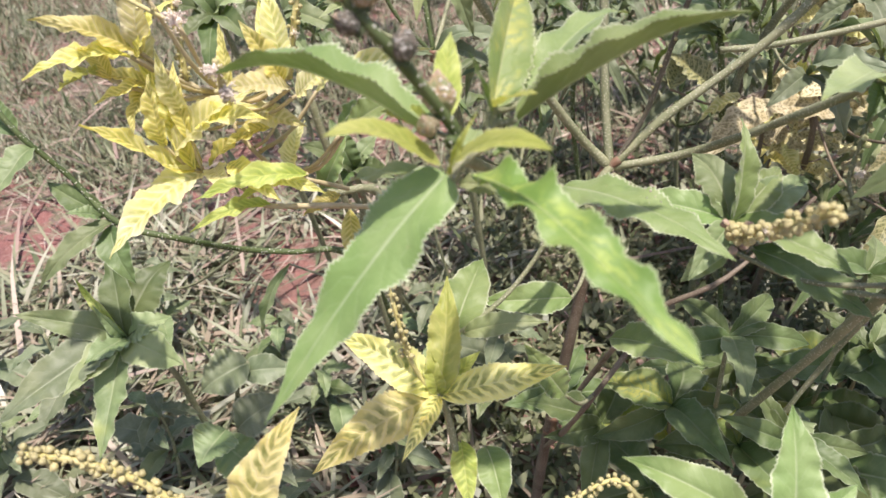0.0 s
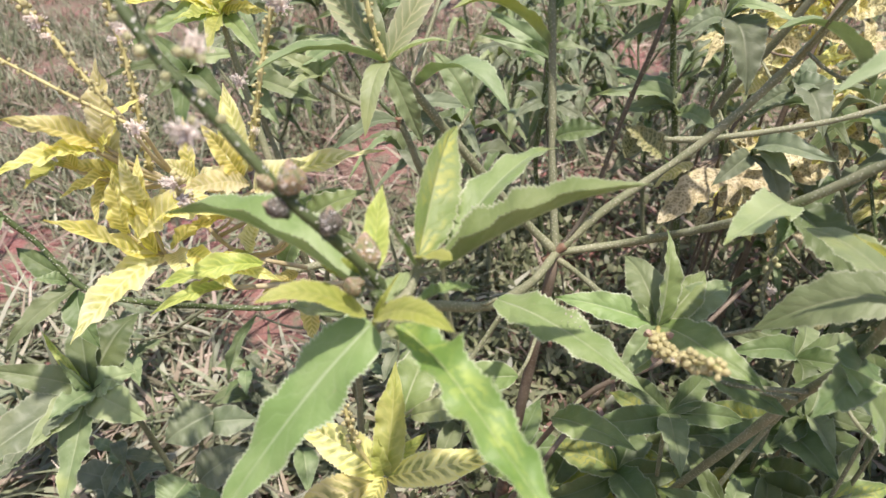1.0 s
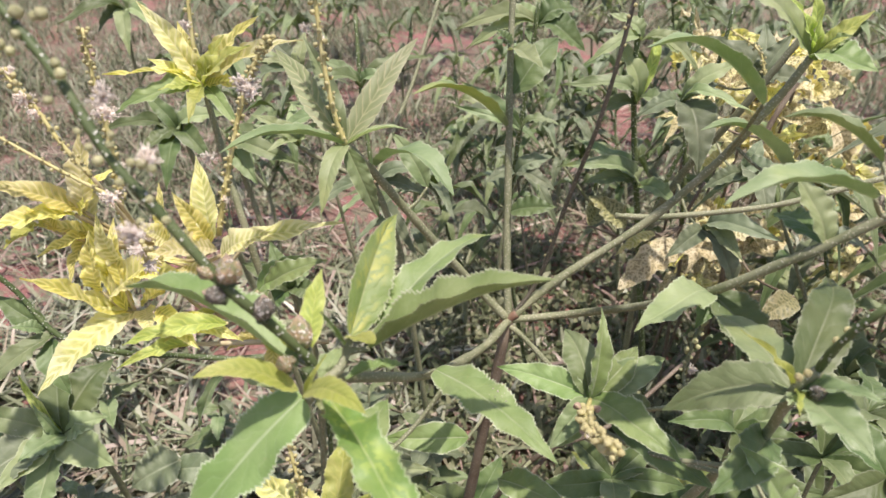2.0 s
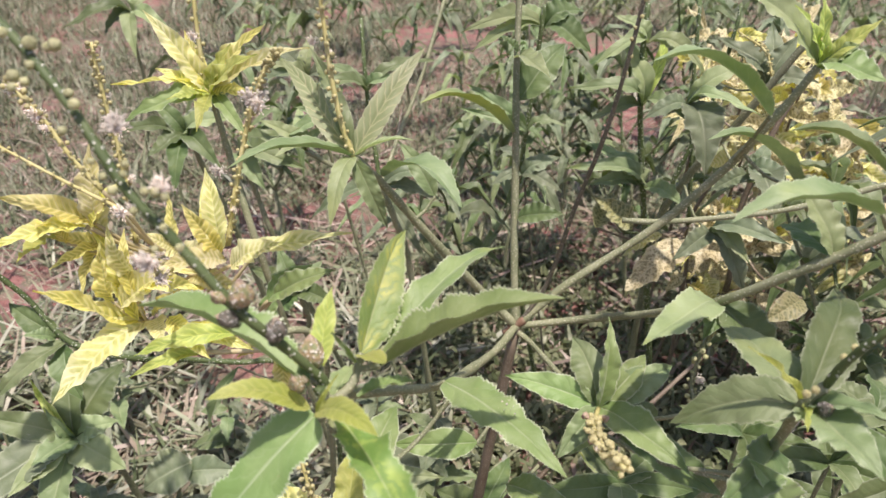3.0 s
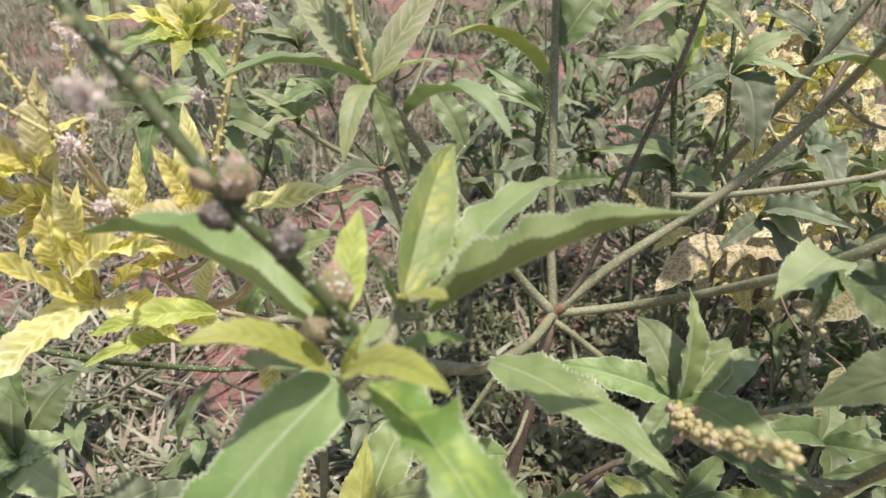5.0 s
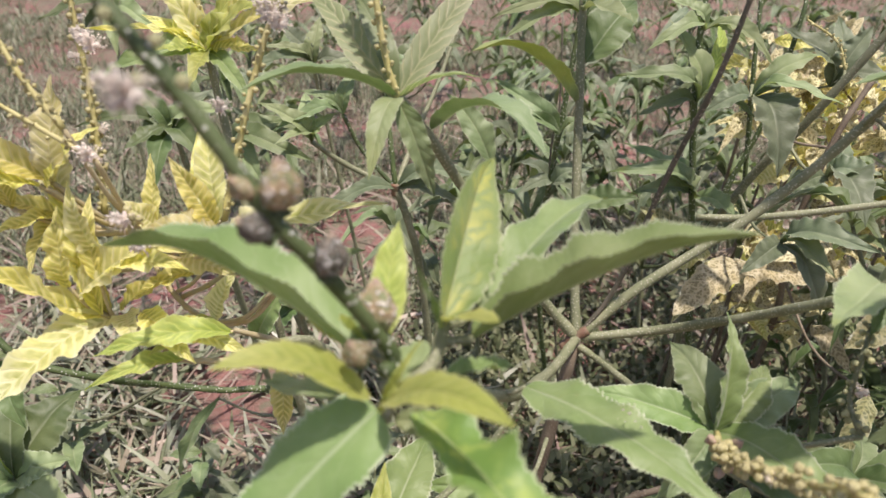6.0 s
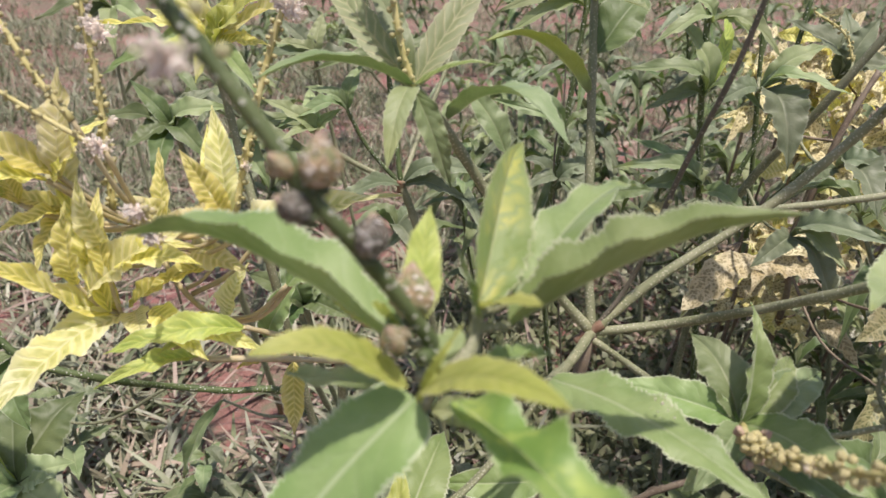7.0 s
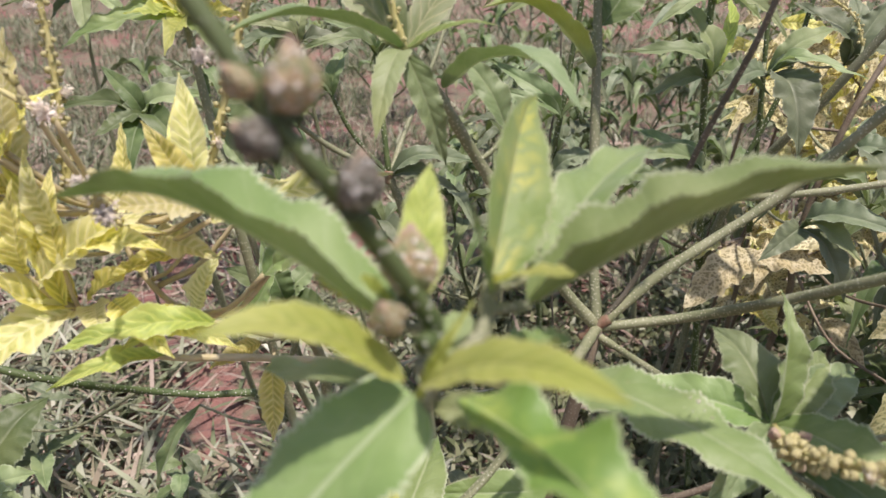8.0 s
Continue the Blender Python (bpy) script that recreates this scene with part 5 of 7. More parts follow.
leaf(small, LIME, (-0.0045, 0.1710, 0.2530), (-0.0005, 0.1984, 0.2895), 0.0146, fold=28, ruffle=0.075, wave=0.045)
leaf(small, LIME, (-0.0045, 0.1710, 0.2530), (0.0117, 0.1867, 0.2611), 0.0076, fold=32, ruffle=0.075, wave=0.045)
leaf(small, NET, (-0.0045, 0.1710, 0.2530), (-0.0213, 0.1798, 0.2629), 0.0109, fold=20)
leaf(small, LIME, (-0.0045, 0.1710, 0.2530), (-0.0074, 0.1770, 0.2714), 0.0085, fold=34, ruffle=0.075, wave=0.045)
leaf(small, LIME, (0.0026, 0.1715, 0.2247), (0.0055, 0.1463, 0.2157), 0.0116, fold=26, ruffle=0.075, wave=0.045)
leaf(small, GREEN, (0.0130, 0.1798, 0.2099), (0.0189, 0.1523, 0.2061), 0.0155, fold=19)
raceme(small, [(-0.0082, 0.1708, 0.2565), (-0.0142, 0.1729, 0.2698), (-0.0171, 0.1746, 0.2857), (-0.0206, 0.1795, 0.3042)], 0.0010, 0.0007, 0.0024, 0.0024, 30, label='yellow flower spike with small buds', start=0.35)
leaf(small, NET, (-0.0617, 0.1041, 0.2649), (-0.0452, 0.1244, 0.2992), 0.0155, fold=16)
raceme(small, [(-0.0806, 0.1127, 0.2696), (-0.0952, 0.1152, 0.2824), (-0.1092, 0.1149, 0.2914), (-0.1208, 0.1125, 0.2976)], 0.0012, 0.0009, 0.0026, 0.0028, 64, label='cream flower spike crowded with round buds')
stem(small, STEM_YELLOW, [(0.0040, 0.1950, 0.0800), (-0.0742, 0.1180, 0.2343), (-0.0806, 0.1127, 0.2696)], 0.0012, 0.0011)

# ---------------------------------------------------------------- the low green plant
low = thing("croton_plant", (-0.1900, 0.3300, 0.0000), "low greyish green weed with broad soft leaves", "plant")
stem(low, STEM, [(-0.1900, 0.3300, -0.0100), (-0.1950, 0.3200, 0.0900), (-0.1934, 0.3083, 0.1304), (-0.2057, 0.2979, 0.1676)], 0.0024, 0.0018)
leaf(low, SAGE, (-0.2057, 0.2979, 0.1676), (-0.2560, 0.2833, 0.2022), 0.0178, fold=19, droop=0.07)
leaf(low, GREY, (-0.2057, 0.2979, 0.1676), (-0.2543, 0.2335, 0.1688), 0.0285, fold=19, droop=0.07)
leaf(low, SAGE, (-0.2057, 0.2979, 0.1676), (-0.2089, 0.2339, 0.1322), 0.0203, fold=19, droop=0.07)
leaf(low, PALE, (-0.2057, 0.2979, 0.1676), (-0.1628, 0.2749, 0.1669), 0.0257, fold=19, droop=0.07)
leaf(low, DARK, (-0.2057, 0.2979, 0.1676), (-0.1860, 0.3361, 0.2006), 0.0332, fold=13, droop=0.07)
leaf(low, LIME, (-0.2057, 0.2979, 0.1676), (-0.2326, 0.3113, 0.2045), 0.0083, fold=48, droop=0.07, ruffle=0.075, wave=0.045)
leaf(low, SAGE, (-0.2057, 0.2979, 0.1676), (-0.2150, 0.2938, 0.1963), 0.0077, fold=43, droop=0.07)
leaf(low, SAGE, (-0.2057, 0.2979, 0.1676), (-0.2153, 0.2678, 0.1782), 0.0190, fold=19, droop=0.07)
leaf(low, DARK, (-0.2057, 0.2979, 0.1676), (-0.2162, 0.3307, 0.2125), 0.0197, fold=19, droop=0.07)
leaf(low, PALE, (-0.2057, 0.2979, 0.1676), (-0.2229, 0.2492, 0.1706), 0.0188, fold=19, droop=0.07)
leaf(low, PALE, (-0.2057, 0.2979, 0.1676), (-0.1747, 0.2990, 0.1834), 0.0182, fold=19, droop=0.07)
leaf(low, GREY, (-0.1410, 0.3116, 0.1306), (-0.1711, 0.2930, 0.1248), 0.0313, fold=17)
leaf(low, GREY, (-0.1450, 0.3070, 0.1248), (-0.1113, 0.3099, 0.1261), 0.0211, fold=17)
leaf(low, SAGE, (-0.1500, 0.2716, 0.1113), (-0.1603, 0.2463, 0.1115), 0.0296, fold=17)
leaf(low, GREY, (-0.1428, 0.2718, 0.1109), (-0.1136, 0.2852, 0.1266), 0.0269, fold=17)
leaf(low, SAGE, (-0.1575, 0.2736, 0.0977), (-0.1289, 0.2610, 0.0786), 0.0309, fold=17)
stem(low, STEM, [(-0.1700, 0.3400, 0.0000), (-0.1526, 0.3047, 0.1056), (-0.1410, 0.3116, 0.1306)], 0.0018, 0.0014)
edge = thing("croton_plant", (-0.1400, 0.3300, 0.0000), "weed with a dark thin stem and narrow leaves", "plant")
stem(edge, STEM_DARK, [(-0.0600, 0.4000, -0.0100), (-0.0550, 0.3850, 0.1000), (-0.0701, 0.3506, 0.1864), (-0.1039, 0.3365, 0.2012), (-0.1297, 0.3259, 0.2122), (-0.1424, 0.2867, 0.2482), (-0.1704, 0.2791, 0.2654), (-0.1898, 0.2848, 0.2912), (-0.2046, 0.2835, 0.3158), (-0.2206, 0.2905, 0.3432)], 0.0022, 0.0013)
leaf(edge, SAGE, (-0.1733, 0.2799, 0.2667), (-0.2064, 0.2479, 0.2514), 0.0122, fold=21, droop=0.08)
leaf(edge, DARK, (-0.1765, 0.2799, 0.2703), (-0.2042, 0.2871, 0.2871), 0.0134, fold=21, droop=0.08)
leaf(edge, SAGE, (-0.1790, 0.2807, 0.2682), (-0.1874, 0.2697, 0.2793), 0.0080, fold=21, droop=0.08)
leaf(edge, SAGE, (-0.1999, 0.2840, 0.3078), (-0.2119, 0.2565, 0.2969), 0.0150, fold=21, droop=0.08)
leaf(edge, DARK, (-0.2066, 0.2854, 0.3134), (-0.2300, 0.3011, 0.3247), 0.0154, fold=21, droop=0.08)
leaf(edge, DARK, (-0.1753, 0.2790, 0.2639), (-0.1617, 0.2573, 0.2438), 0.0162, fold=21, droop=0.08)
leaf(edge, SAGE, (-0.1184, 0.3694, 0.1665), (-0.1494, 0.3514, 0.1102), 0.0100, fold=37, droop=0.08)
leaf(edge, SAGE, (-0.2294, 0.3567, 0.1597), (-0.2299, 0.3200, 0.1332), 0.0157, fold=17)
stem(bush, STEM, [(0.0074, 0.1259, 0.3887), (0.0067, 0.1285, 0.3882), (0.0060, 0.1310, 0.3890)], 0.0008, 0.0006, name='twig')
stem(bush, STEM, [(0.0070, 0.1252, 0.3883), (0.0050, 0.1271, 0.3870), (0.0030, 0.1290, 0.3870)], 0.0008, 0.0006, name='twig')
stem(bush, STEM, [(0.0319, 0.1735, 0.3416), (0.0352, 0.1733, 0.3422), (0.0386, 0.1730, 0.3445)], 0.0008, 0.0006, name='twig')
stem(bush, STEM, [(0.0232, 0.2511, 0.3652), (0.0276, 0.2539, 0.3679), (0.0319, 0.2567, 0.3737)], 0.0008, 0.0006, name='twig')
stem(bush, STEM, [(0.1773, 0.1720, 0.4134), (0.1754, 0.1780, 0.4163), (0.1735, 0.1840, 0.4230)], 0.0008, 0.0006, name='twig')
stem(bush, STEM, [(0.1754, 0.1727, 0.4113), (0.1673, 0.1663, 0.4143), (0.1593, 0.1599, 0.4229)], 0.0008, 0.0006, name='twig')
stem(bush, STEM, [(0.1615, 0.2634, 0.3935), (0.1708, 0.2538, 0.3870), (0.1801, 0.2442, 0.3870)], 0.0008, 0.0006, name='twig')
stem(bush, STEM, [(0.0660, 0.2600, 0.2490), (0.0597, 0.2436, 0.2463), (0.0533, 0.2272, 0.2521)], 0.0010, 0.0008, name='twig')
stem(bush, STEM, [(0.0867, 0.2355, 0.2270), (0.0773, 0.2221, 0.2312), (0.0679, 0.2086, 0.2442)], 0.0010, 0.0008, name='twig')
stem(bush, STEM, [(0.0981, 0.1885, 0.3167), (0.1148, 0.1813, 0.3190), (0.1314, 0.1742, 0.3306)], 0.0010, 0.0008, name='twig')
stem(bush, STEM, [(0.0672, 0.2200, 0.1968), (0.0569, 0.2034, 0.2087), (0.0465, 0.1868, 0.2335)], 0.0010, 0.0008, name='twig')
stem(bush, STEM, [(0.0491, 0.2125, 0.3157), (0.0272, 0.2015, 0.2830), (0.0052, 0.1906, 0.2668)], 0.0010, 0.0008, name='twig')
stem(bush, STEM, [(0.0517, 0.2193, 0.3117), (0.0261, 0.2060, 0.2776), (0.0005, 0.1928, 0.2618)], 0.0010, 0.0008, name='twig')
stem(side, STEM, [(0.1482, 0.1588, 0.3224), (0.1507, 0.1465, 0.3165), (0.1532, 0.1343, 0.3168)], 0.0008, 0.0006, name='twig')
stem(side, STEM, [(0.0726, 0.1292, 0.2043), (0.0717, 0.1326, 0.2141), (0.0708, 0.1360, 0.2303)], 0.0008, 0.0006, name='twig')
stem(side, STEM, [(0.1488, 0.1715, 0.2969), (0.1285, 0.1800, 0.2962), (0.1081, 0.1885, 0.3064)], 0.0010, 0.0008, name='twig')
stem(side, STEM, [(0.1027, 0.1145, 0.2157), (0.0972, 0.1123, 0.2328), (0.0918, 0.1101, 0.2611)], 0.0010, 0.0008, name='twig')
stem(side, STEM, [(0.1027, 0.1145, 0.2157), (0.1009, 0.1081, 0.2346), (0.0991, 0.1017, 0.2659)], 0.0010, 0.0008, name='twig')
stem(side, STEM, [(0.1486, 0.1673, 0.3054), (0.1230, 0.1758, 0.3012), (0.0974, 0.1843, 0.3099)], 0.0010, 0.0008, name='twig')
stem(side, STEM, [(0.1027, 0.1145, 0.2157), (0.1042, 0.1101, 0.2366), (0.1058, 0.1057, 0.2708)], 0.0010, 0.0008, name='twig')
stem(small, STEM, [(0.0003, 0.1685, 0.2219), (0.0014, 0.1700, 0.2228), (0.0026, 0.1715, 0.2247)], 0.0008, 0.0006, name='twig')
stem(small, STEM, [(-0.0045, 0.1710, 0.2530), (-0.0063, 0.1709, 0.2541), (-0.0082, 0.1708, 0.2565)], 0.0008, 0.0006, name='twig')
stem(small, STEM, [(0.0014, 0.1677, 0.2103), (0.0072, 0.1738, 0.2081), (0.0130, 0.1798, 0.2099)], 0.0008, 0.0006, name='twig')
stem(small, STEM, [(-0.0790, 0.1141, 0.2608), (-0.0704, 0.1091, 0.2604), (-0.0617, 0.1041, 0.2649)], 0.0008, 0.0006, name='twig')
stem(low, STEM, [(-0.1526, 0.3047, 0.1056), (-0.1551, 0.2891, 0.0977), (-0.1575, 0.2736, 0.0977)], 0.0010, 0.0008, name='twig')
stem(low, STEM, [(-0.1526, 0.3047, 0.1056), (-0.1513, 0.2882, 0.1044), (-0.1500, 0.2716, 0.1113)], 0.0010, 0.0008, name='twig')
stem(low, STEM, [(-0.1526, 0.3047, 0.1056), (-0.1477, 0.2882, 0.1041), (-0.1428, 0.2718, 0.1109)], 0.0010, 0.0008, name='twig')
stem(edge, STEM, [(-0.1704, 0.2791, 0.2654), (-0.1729, 0.2791, 0.2640), (-0.1753, 0.2790, 0.2639)], 0.0008, 0.0006, name='twig')
stem(edge, STEM, [(-0.1753, 0.2805, 0.2719), (-0.1771, 0.2806, 0.2694), (-0.1790, 0.2807, 0.2682)], 0.0008, 0.0006, name='twig')
stem(edge, STEM, [(-0.0663, 0.3592, 0.1648), (-0.0924, 0.3643, 0.1593), (-0.1184, 0.3694, 0.1665)], 0.0010, 0.0008, name='twig')
stem(edge, STEM, [(-0.1297, 0.3259, 0.2122), (-0.1796, 0.3413, 0.1719), (-0.2294, 0.3567, 0.1597)], 0.0010, 0.0008, name='twig')
stem(yellow, STEM_YELLOW, [(-0.0528, 0.2573, 0.2913), (-0.0511, 0.2558, 0.2919), (-0.0493, 0.2542, 0.2936)], 0.0008, 0.0006, name='twig')
stem(yellow, STEM_YELLOW, [(-0.0466, 0.2625, 0.2853), (-0.0466, 0.2608, 0.2829), (-0.0467, 0.2592, 0.2818)], 0.0008, 0.0006, name='twig')
stem(yellow, STEM_YELLOW, [(-0.0994, 0.2356, 0.3184), (-0.1001, 0.2336, 0.3195), (-0.1008, 0.2316, 0.3218)], 0.0008, 0.0006, name='twig')
stem(yellow, STEM_YELLOW, [(-0.0874, 0.2502, 0.3412), (-0.0853, 0.2487, 0.3414), (-0.0831, 0.2471, 0.3429)], 0.0008, 0.0006, name='twig')
stem(yellow, STEM_YELLOW, [(-0.0856, 0.2474, 0.3338), (-0.0820, 0.2474, 0.3336), (-0.0785, 0.2474, 0.3352)], 0.0008, 0.0006, name='twig')
stem(yellow, STEM_YELLOW, [(-0.0528, 0.2573, 0.2913), (-0.0556, 0.2604, 0.2894), (-0.0583, 0.2635, 0.2894)], 0.0008, 0.0006, name='twig')
stem(yellow, STEM_YELLOW, [(-0.0906, 0.2346, 0.3143), (-0.0882, 0.2320, 0.3181), (-0.0858, 0.2295, 0.3250)], 0.0008, 0.0006, name='twig')
stem(yellow, STEM_YELLOW, [(-0.0994, 0.2356, 0.3184), (-0.1032, 0.2332, 0.3216), (-0.1070, 0.2309, 0.3279)], 0.0008, 0.0006, name='twig')
stem(yellow, STEM_YELLOW, [(-0.0791, 0.2447, 0.3239), (-0.0740, 0.2458, 0.3265), (-0.0688, 0.2469, 0.3324)], 0.0008, 0.0006, name='twig')
stem(yellow, STEM_YELLOW, [(-0.0853, 0.2341, 0.3118), (-0.0818, 0.2309, 0.3152), (-0.0783, 0.2277, 0.3219)], 0.0008, 0.0006, name='twig')
stem(yellow, STEM_YELLOW, [(-0.0883, 0.2517, 0.3449), (-0.0947, 0.2499, 0.3469), (-0.1011, 0.2481, 0.3526)], 0.0008, 0.0006, name='twig')
stem(yellow, STEM_YELLOW, [(-0.0870, 0.2495, 0.3393), (-0.0947, 0.2474, 0.3372), (-0.1025, 0.2453, 0.3388)], 0.0008, 0.0006, name='twig')
stem(yellow, STEM_YELLOW, [(-0.0994, 0.2356, 0.3184), (-0.0985, 0.2325, 0.3248), (-0.0976, 0.2295, 0.3355)], 0.0008, 0.0006, name='twig')
stem(yellow, STEM_YELLOW, [(-0.0860, 0.2481, 0.3356), (-0.0912, 0.2403, 0.3352), (-0.0963, 0.2325, 0.3393)], 0.0008, 0.0006, name='twig')
stem(yellow, STEM_YELLOW, [(-0.0874, 0.2502, 0.3412), (-0.0931, 0.2426, 0.3400), (-0.0989, 0.2350, 0.3434)], 0.0008, 0.0006, name='twig')
stem(yellow, STEM_YELLOW, [(-0.0994, 0.2356, 0.3184), (-0.1039, 0.2322, 0.3239), (-0.1084, 0.2289, 0.3340)], 0.0008, 0.0006, name='twig')
stem(yellow, STEM_YELLOW, [(-0.0879, 0.2509, 0.3430), (-0.0763, 0.2506, 0.3434), (-0.0648, 0.2503, 0.3496)], 0.0008, 0.0006, name='twig')
stem(yellow, STEM_YELLOW, [(-0.0883, 0.2517, 0.3449), (-0.1011, 0.2492, 0.3451), (-0.1139, 0.2468, 0.3518)], 0.0008, 0.0006, name='twig')
stem(yellow, STEM_YELLOW, [(-0.0883, 0.2517, 0.3449), (-0.1011, 0.2493, 0.3453), (-0.1140, 0.2470, 0.3523)], 0.0008, 0.0006, name='twig')
stem(yellow, STEM_YELLOW, [(-0.0698, 0.2427, 0.3137), (-0.0615, 0.2328, 0.3150), (-0.0532, 0.2228, 0.3229)], 0.0008, 0.0006, name='twig')
stem(yellow, STEM_YELLOW, [(-0.0883, 0.2517, 0.3449), (-0.1016, 0.2490, 0.3446), (-0.1149, 0.2463, 0.3509)], 0.0008, 0.0006, name='twig')
stem(yellow, STEM_YELLOW, [(-0.0879, 0.2509, 0.3430), (-0.0744, 0.2508, 0.3435), (-0.0609, 0.2507, 0.3506)], 0.0008, 0.0006, name='twig')
stem(yellow, STEM_YELLOW, [(-0.0883, 0.2517, 0.3449), (-0.1021, 0.2490, 0.3444), (-0.1158, 0.2463, 0.3509)], 0.0008, 0.0006, name='twig')
stem(yellow, STEM_YELLOW, [(-0.0883, 0.2517, 0.3449), (-0.1028, 0.2497, 0.3445), (-0.1173, 0.2477, 0.3512)], 0.0008, 0.0006, name='twig')
stem(yellow, STEM_YELLOW, [(-0.0879, 0.2509, 0.3430), (-0.0738, 0.2440, 0.3449), (-0.0597, 0.2371, 0.3548)], 0.0010, 0.0008, name='twig')
stem(yellow, STEM_YELLOW, [(-0.0879, 0.2509, 0.3430), (-0.0734, 0.2443, 0.3453), (-0.0590, 0.2377, 0.3558)], 0.0010, 0.0008, name='twig')
stem(yellow, STEM_YELLOW, [(-0.0883, 0.2517, 0.3449), (-0.0996, 0.2451, 0.3522), (-0.1109, 0.2385, 0.3679)], 0.0010, 0.0008, name='twig')
stem(yellow, STEM_YELLOW, [(-0.0883, 0.2517, 0.3449), (-0.1004, 0.2446, 0.3515), (-0.1125, 0.2376, 0.3665)], 0.0010, 0.0008, name='twig')
stem(yellow, STEM_YELLOW, [(-0.0870, 0.2495, 0.3393), (-0.0721, 0.2427, 0.3418), (-0.0572, 0.2359, 0.3528)], 0.0010, 0.0008, name='twig')
stem(yellow, STEM_YELLOW, [(-0.0883, 0.2517, 0.3449), (-0.1004, 0.2453, 0.3524), (-0.1125, 0.2389, 0.3685)], 0.0010, 0.0008, name='twig')
stem(yellow, STEM_YELLOW, [(-0.0772, 0.2443, 0.3219), (-0.0637, 0.2461, 0.3295), (-0.0501, 0.2480, 0.3458)], 0.0010, 0.0008, name='twig')
stem(yellow, STEM_YELLOW, [(-0.0883, 0.2517, 0.3449), (-0.1016, 0.2447, 0.3514), (-0.1148, 0.2378, 0.3669)], 0.0010, 0.0008, name='twig')
stem(yellow, STEM_YELLOW, [(-0.0865, 0.2488, 0.3375), (-0.0706, 0.2416, 0.3395), (-0.0548, 0.2344, 0.3504)], 0.0010, 0.0008, name='twig')
stem(yellow, STEM_YELLOW, [(-0.0667, 0.2442, 0.3115), (-0.0534, 0.2374, 0.3186), (-0.0401, 0.2306, 0.3348)], 0.0010, 0.0008, name='twig')
stem(yellow, STEM_YELLOW, [(-0.0636, 0.2458, 0.3092), (-0.0507, 0.2386, 0.3178), (-0.0377, 0.2314, 0.3359)], 0.0010, 0.0008, name='twig')
stem(yellow, STEM_YELLOW, [(-0.0883, 0.2517, 0.3449), (-0.1070, 0.2448, 0.3465), (-0.1257, 0.2379, 0.3581)], 0.0010, 0.0008, name='twig')
stem(yellow, STEM_YELLOW, [(-0.0883, 0.2517, 0.3449), (-0.0881, 0.2380, 0.3580), (-0.0880, 0.2243, 0.3821)], 0.0010, 0.0008, name='twig')
stem(yellow, STEM_YELLOW, [(-0.0883, 0.2517, 0.3449), (-0.1094, 0.2454, 0.3469), (-0.1305, 0.2391, 0.3601)], 0.0010, 0.0008, name='twig')
stem(yellow, STEM_YELLOW, [(-0.0883, 0.2517, 0.3449), (-0.0927, 0.2393, 0.3613), (-0.0970, 0.2270, 0.3904)], 0.0010, 0.0008, name='twig')

# ---------------------------------------------------------------- plants behind
rear = thing("croton_plant", (0.02, 0.44, 0), "green weed with a reddish forked joint and thin dotted stems", "plant", "weeds behind")
stem(rear, STEM, [(0.0300, 0.4400, -0.0100), (0.0072, 0.4169, 0.2183), (-0.0025, 0.4068, 0.2737), (-0.0111, 0.4082, 0.2972)], 0.0026, 0.0022)
stem(rear, STEM_RED, [(-0.0111, 0.4082, 0.2932), (-0.0111, 0.4082, 0.3002)], 0.0026, 0.0028, name='joint', label='reddish swollen joint')
stem(rear, STEM_DARK, [(-0.0111, 0.4082, 0.2972), (-0.0150, 0.4170, 0.3243), (-0.0196, 0.4288, 0.3570), (-0.0231, 0.4460, 0.4001)], 0.0016, 0.0013)
stem(rear, STEM_DARK, [(-0.0111, 0.4082, 0.2972), (-0.0310, 0.4140, 0.3180), (-0.0418, 0.4141, 0.3392)], 0.0014, 0.0011)
stem(rear, STEM, [(-0.0111, 0.4082, 0.2972), (-0.0405, 0.4102, 0.3105), (-0.0579, 0.4020, 0.3263)], 0.0018, 0.0014)
stem(rear, STEM, [(-0.0111, 0.4082, 0.2972), (-0.0008, 0.4378, 0.3213), (0.0136, 0.4654, 0.3526), (0.0300, 0.5022, 0.4013)], 0.0017, 0.0013)
leaf(rear, SAGE, (-0.0418, 0.4141, 0.3392), (-0.0766, 0.3919, 0.3386), 0.0099, fold=31, droop=0.19)
leaf(rear, SAGE, (-0.0418, 0.4141, 0.3392), (-0.0346, 0.4268, 0.3633), 0.0101, fold=31, droop=0.19)
leaf(rear, SAGE, (-0.0418, 0.4141, 0.3392), (-0.0640, 0.4109, 0.3537), 0.0088, fold=31, droop=0.19)
leaf(rear, PALE, (-0.0579, 0.4020, 0.3263), (-0.0830, 0.3982, 0.3503), 0.0115, fold=31, droop=0.19)
leaf(rear, PALE, (-0.0579, 0.4020, 0.3263), (-0.0712, 0.3787, 0.3354), 0.0085, fold=31, droop=0.19)
leaf(rear, PALE, (-0.0579, 0.4020, 0.3263), (-0.0452, 0.4051, 0.3434), 0.0088, fold=31, droop=0.19)
leaf(rear, PALE, (-0.0579, 0.4020, 0.3263), (-0.0643, 0.4209, 0.3511), 0.0101, fold=31, droop=0.19)
leaf(rear, SAGE, (-0.0189, 0.4288, 0.3570), (-0.0565, 0.4066, 0.3672), 0.0099, fold=31, droop=0.19)
leaf(rear, SAGE, (-0.0189, 0.4288, 0.3570), (-0.0477, 0.4342, 0.3768), 0.0090, fold=31, droop=0.19)
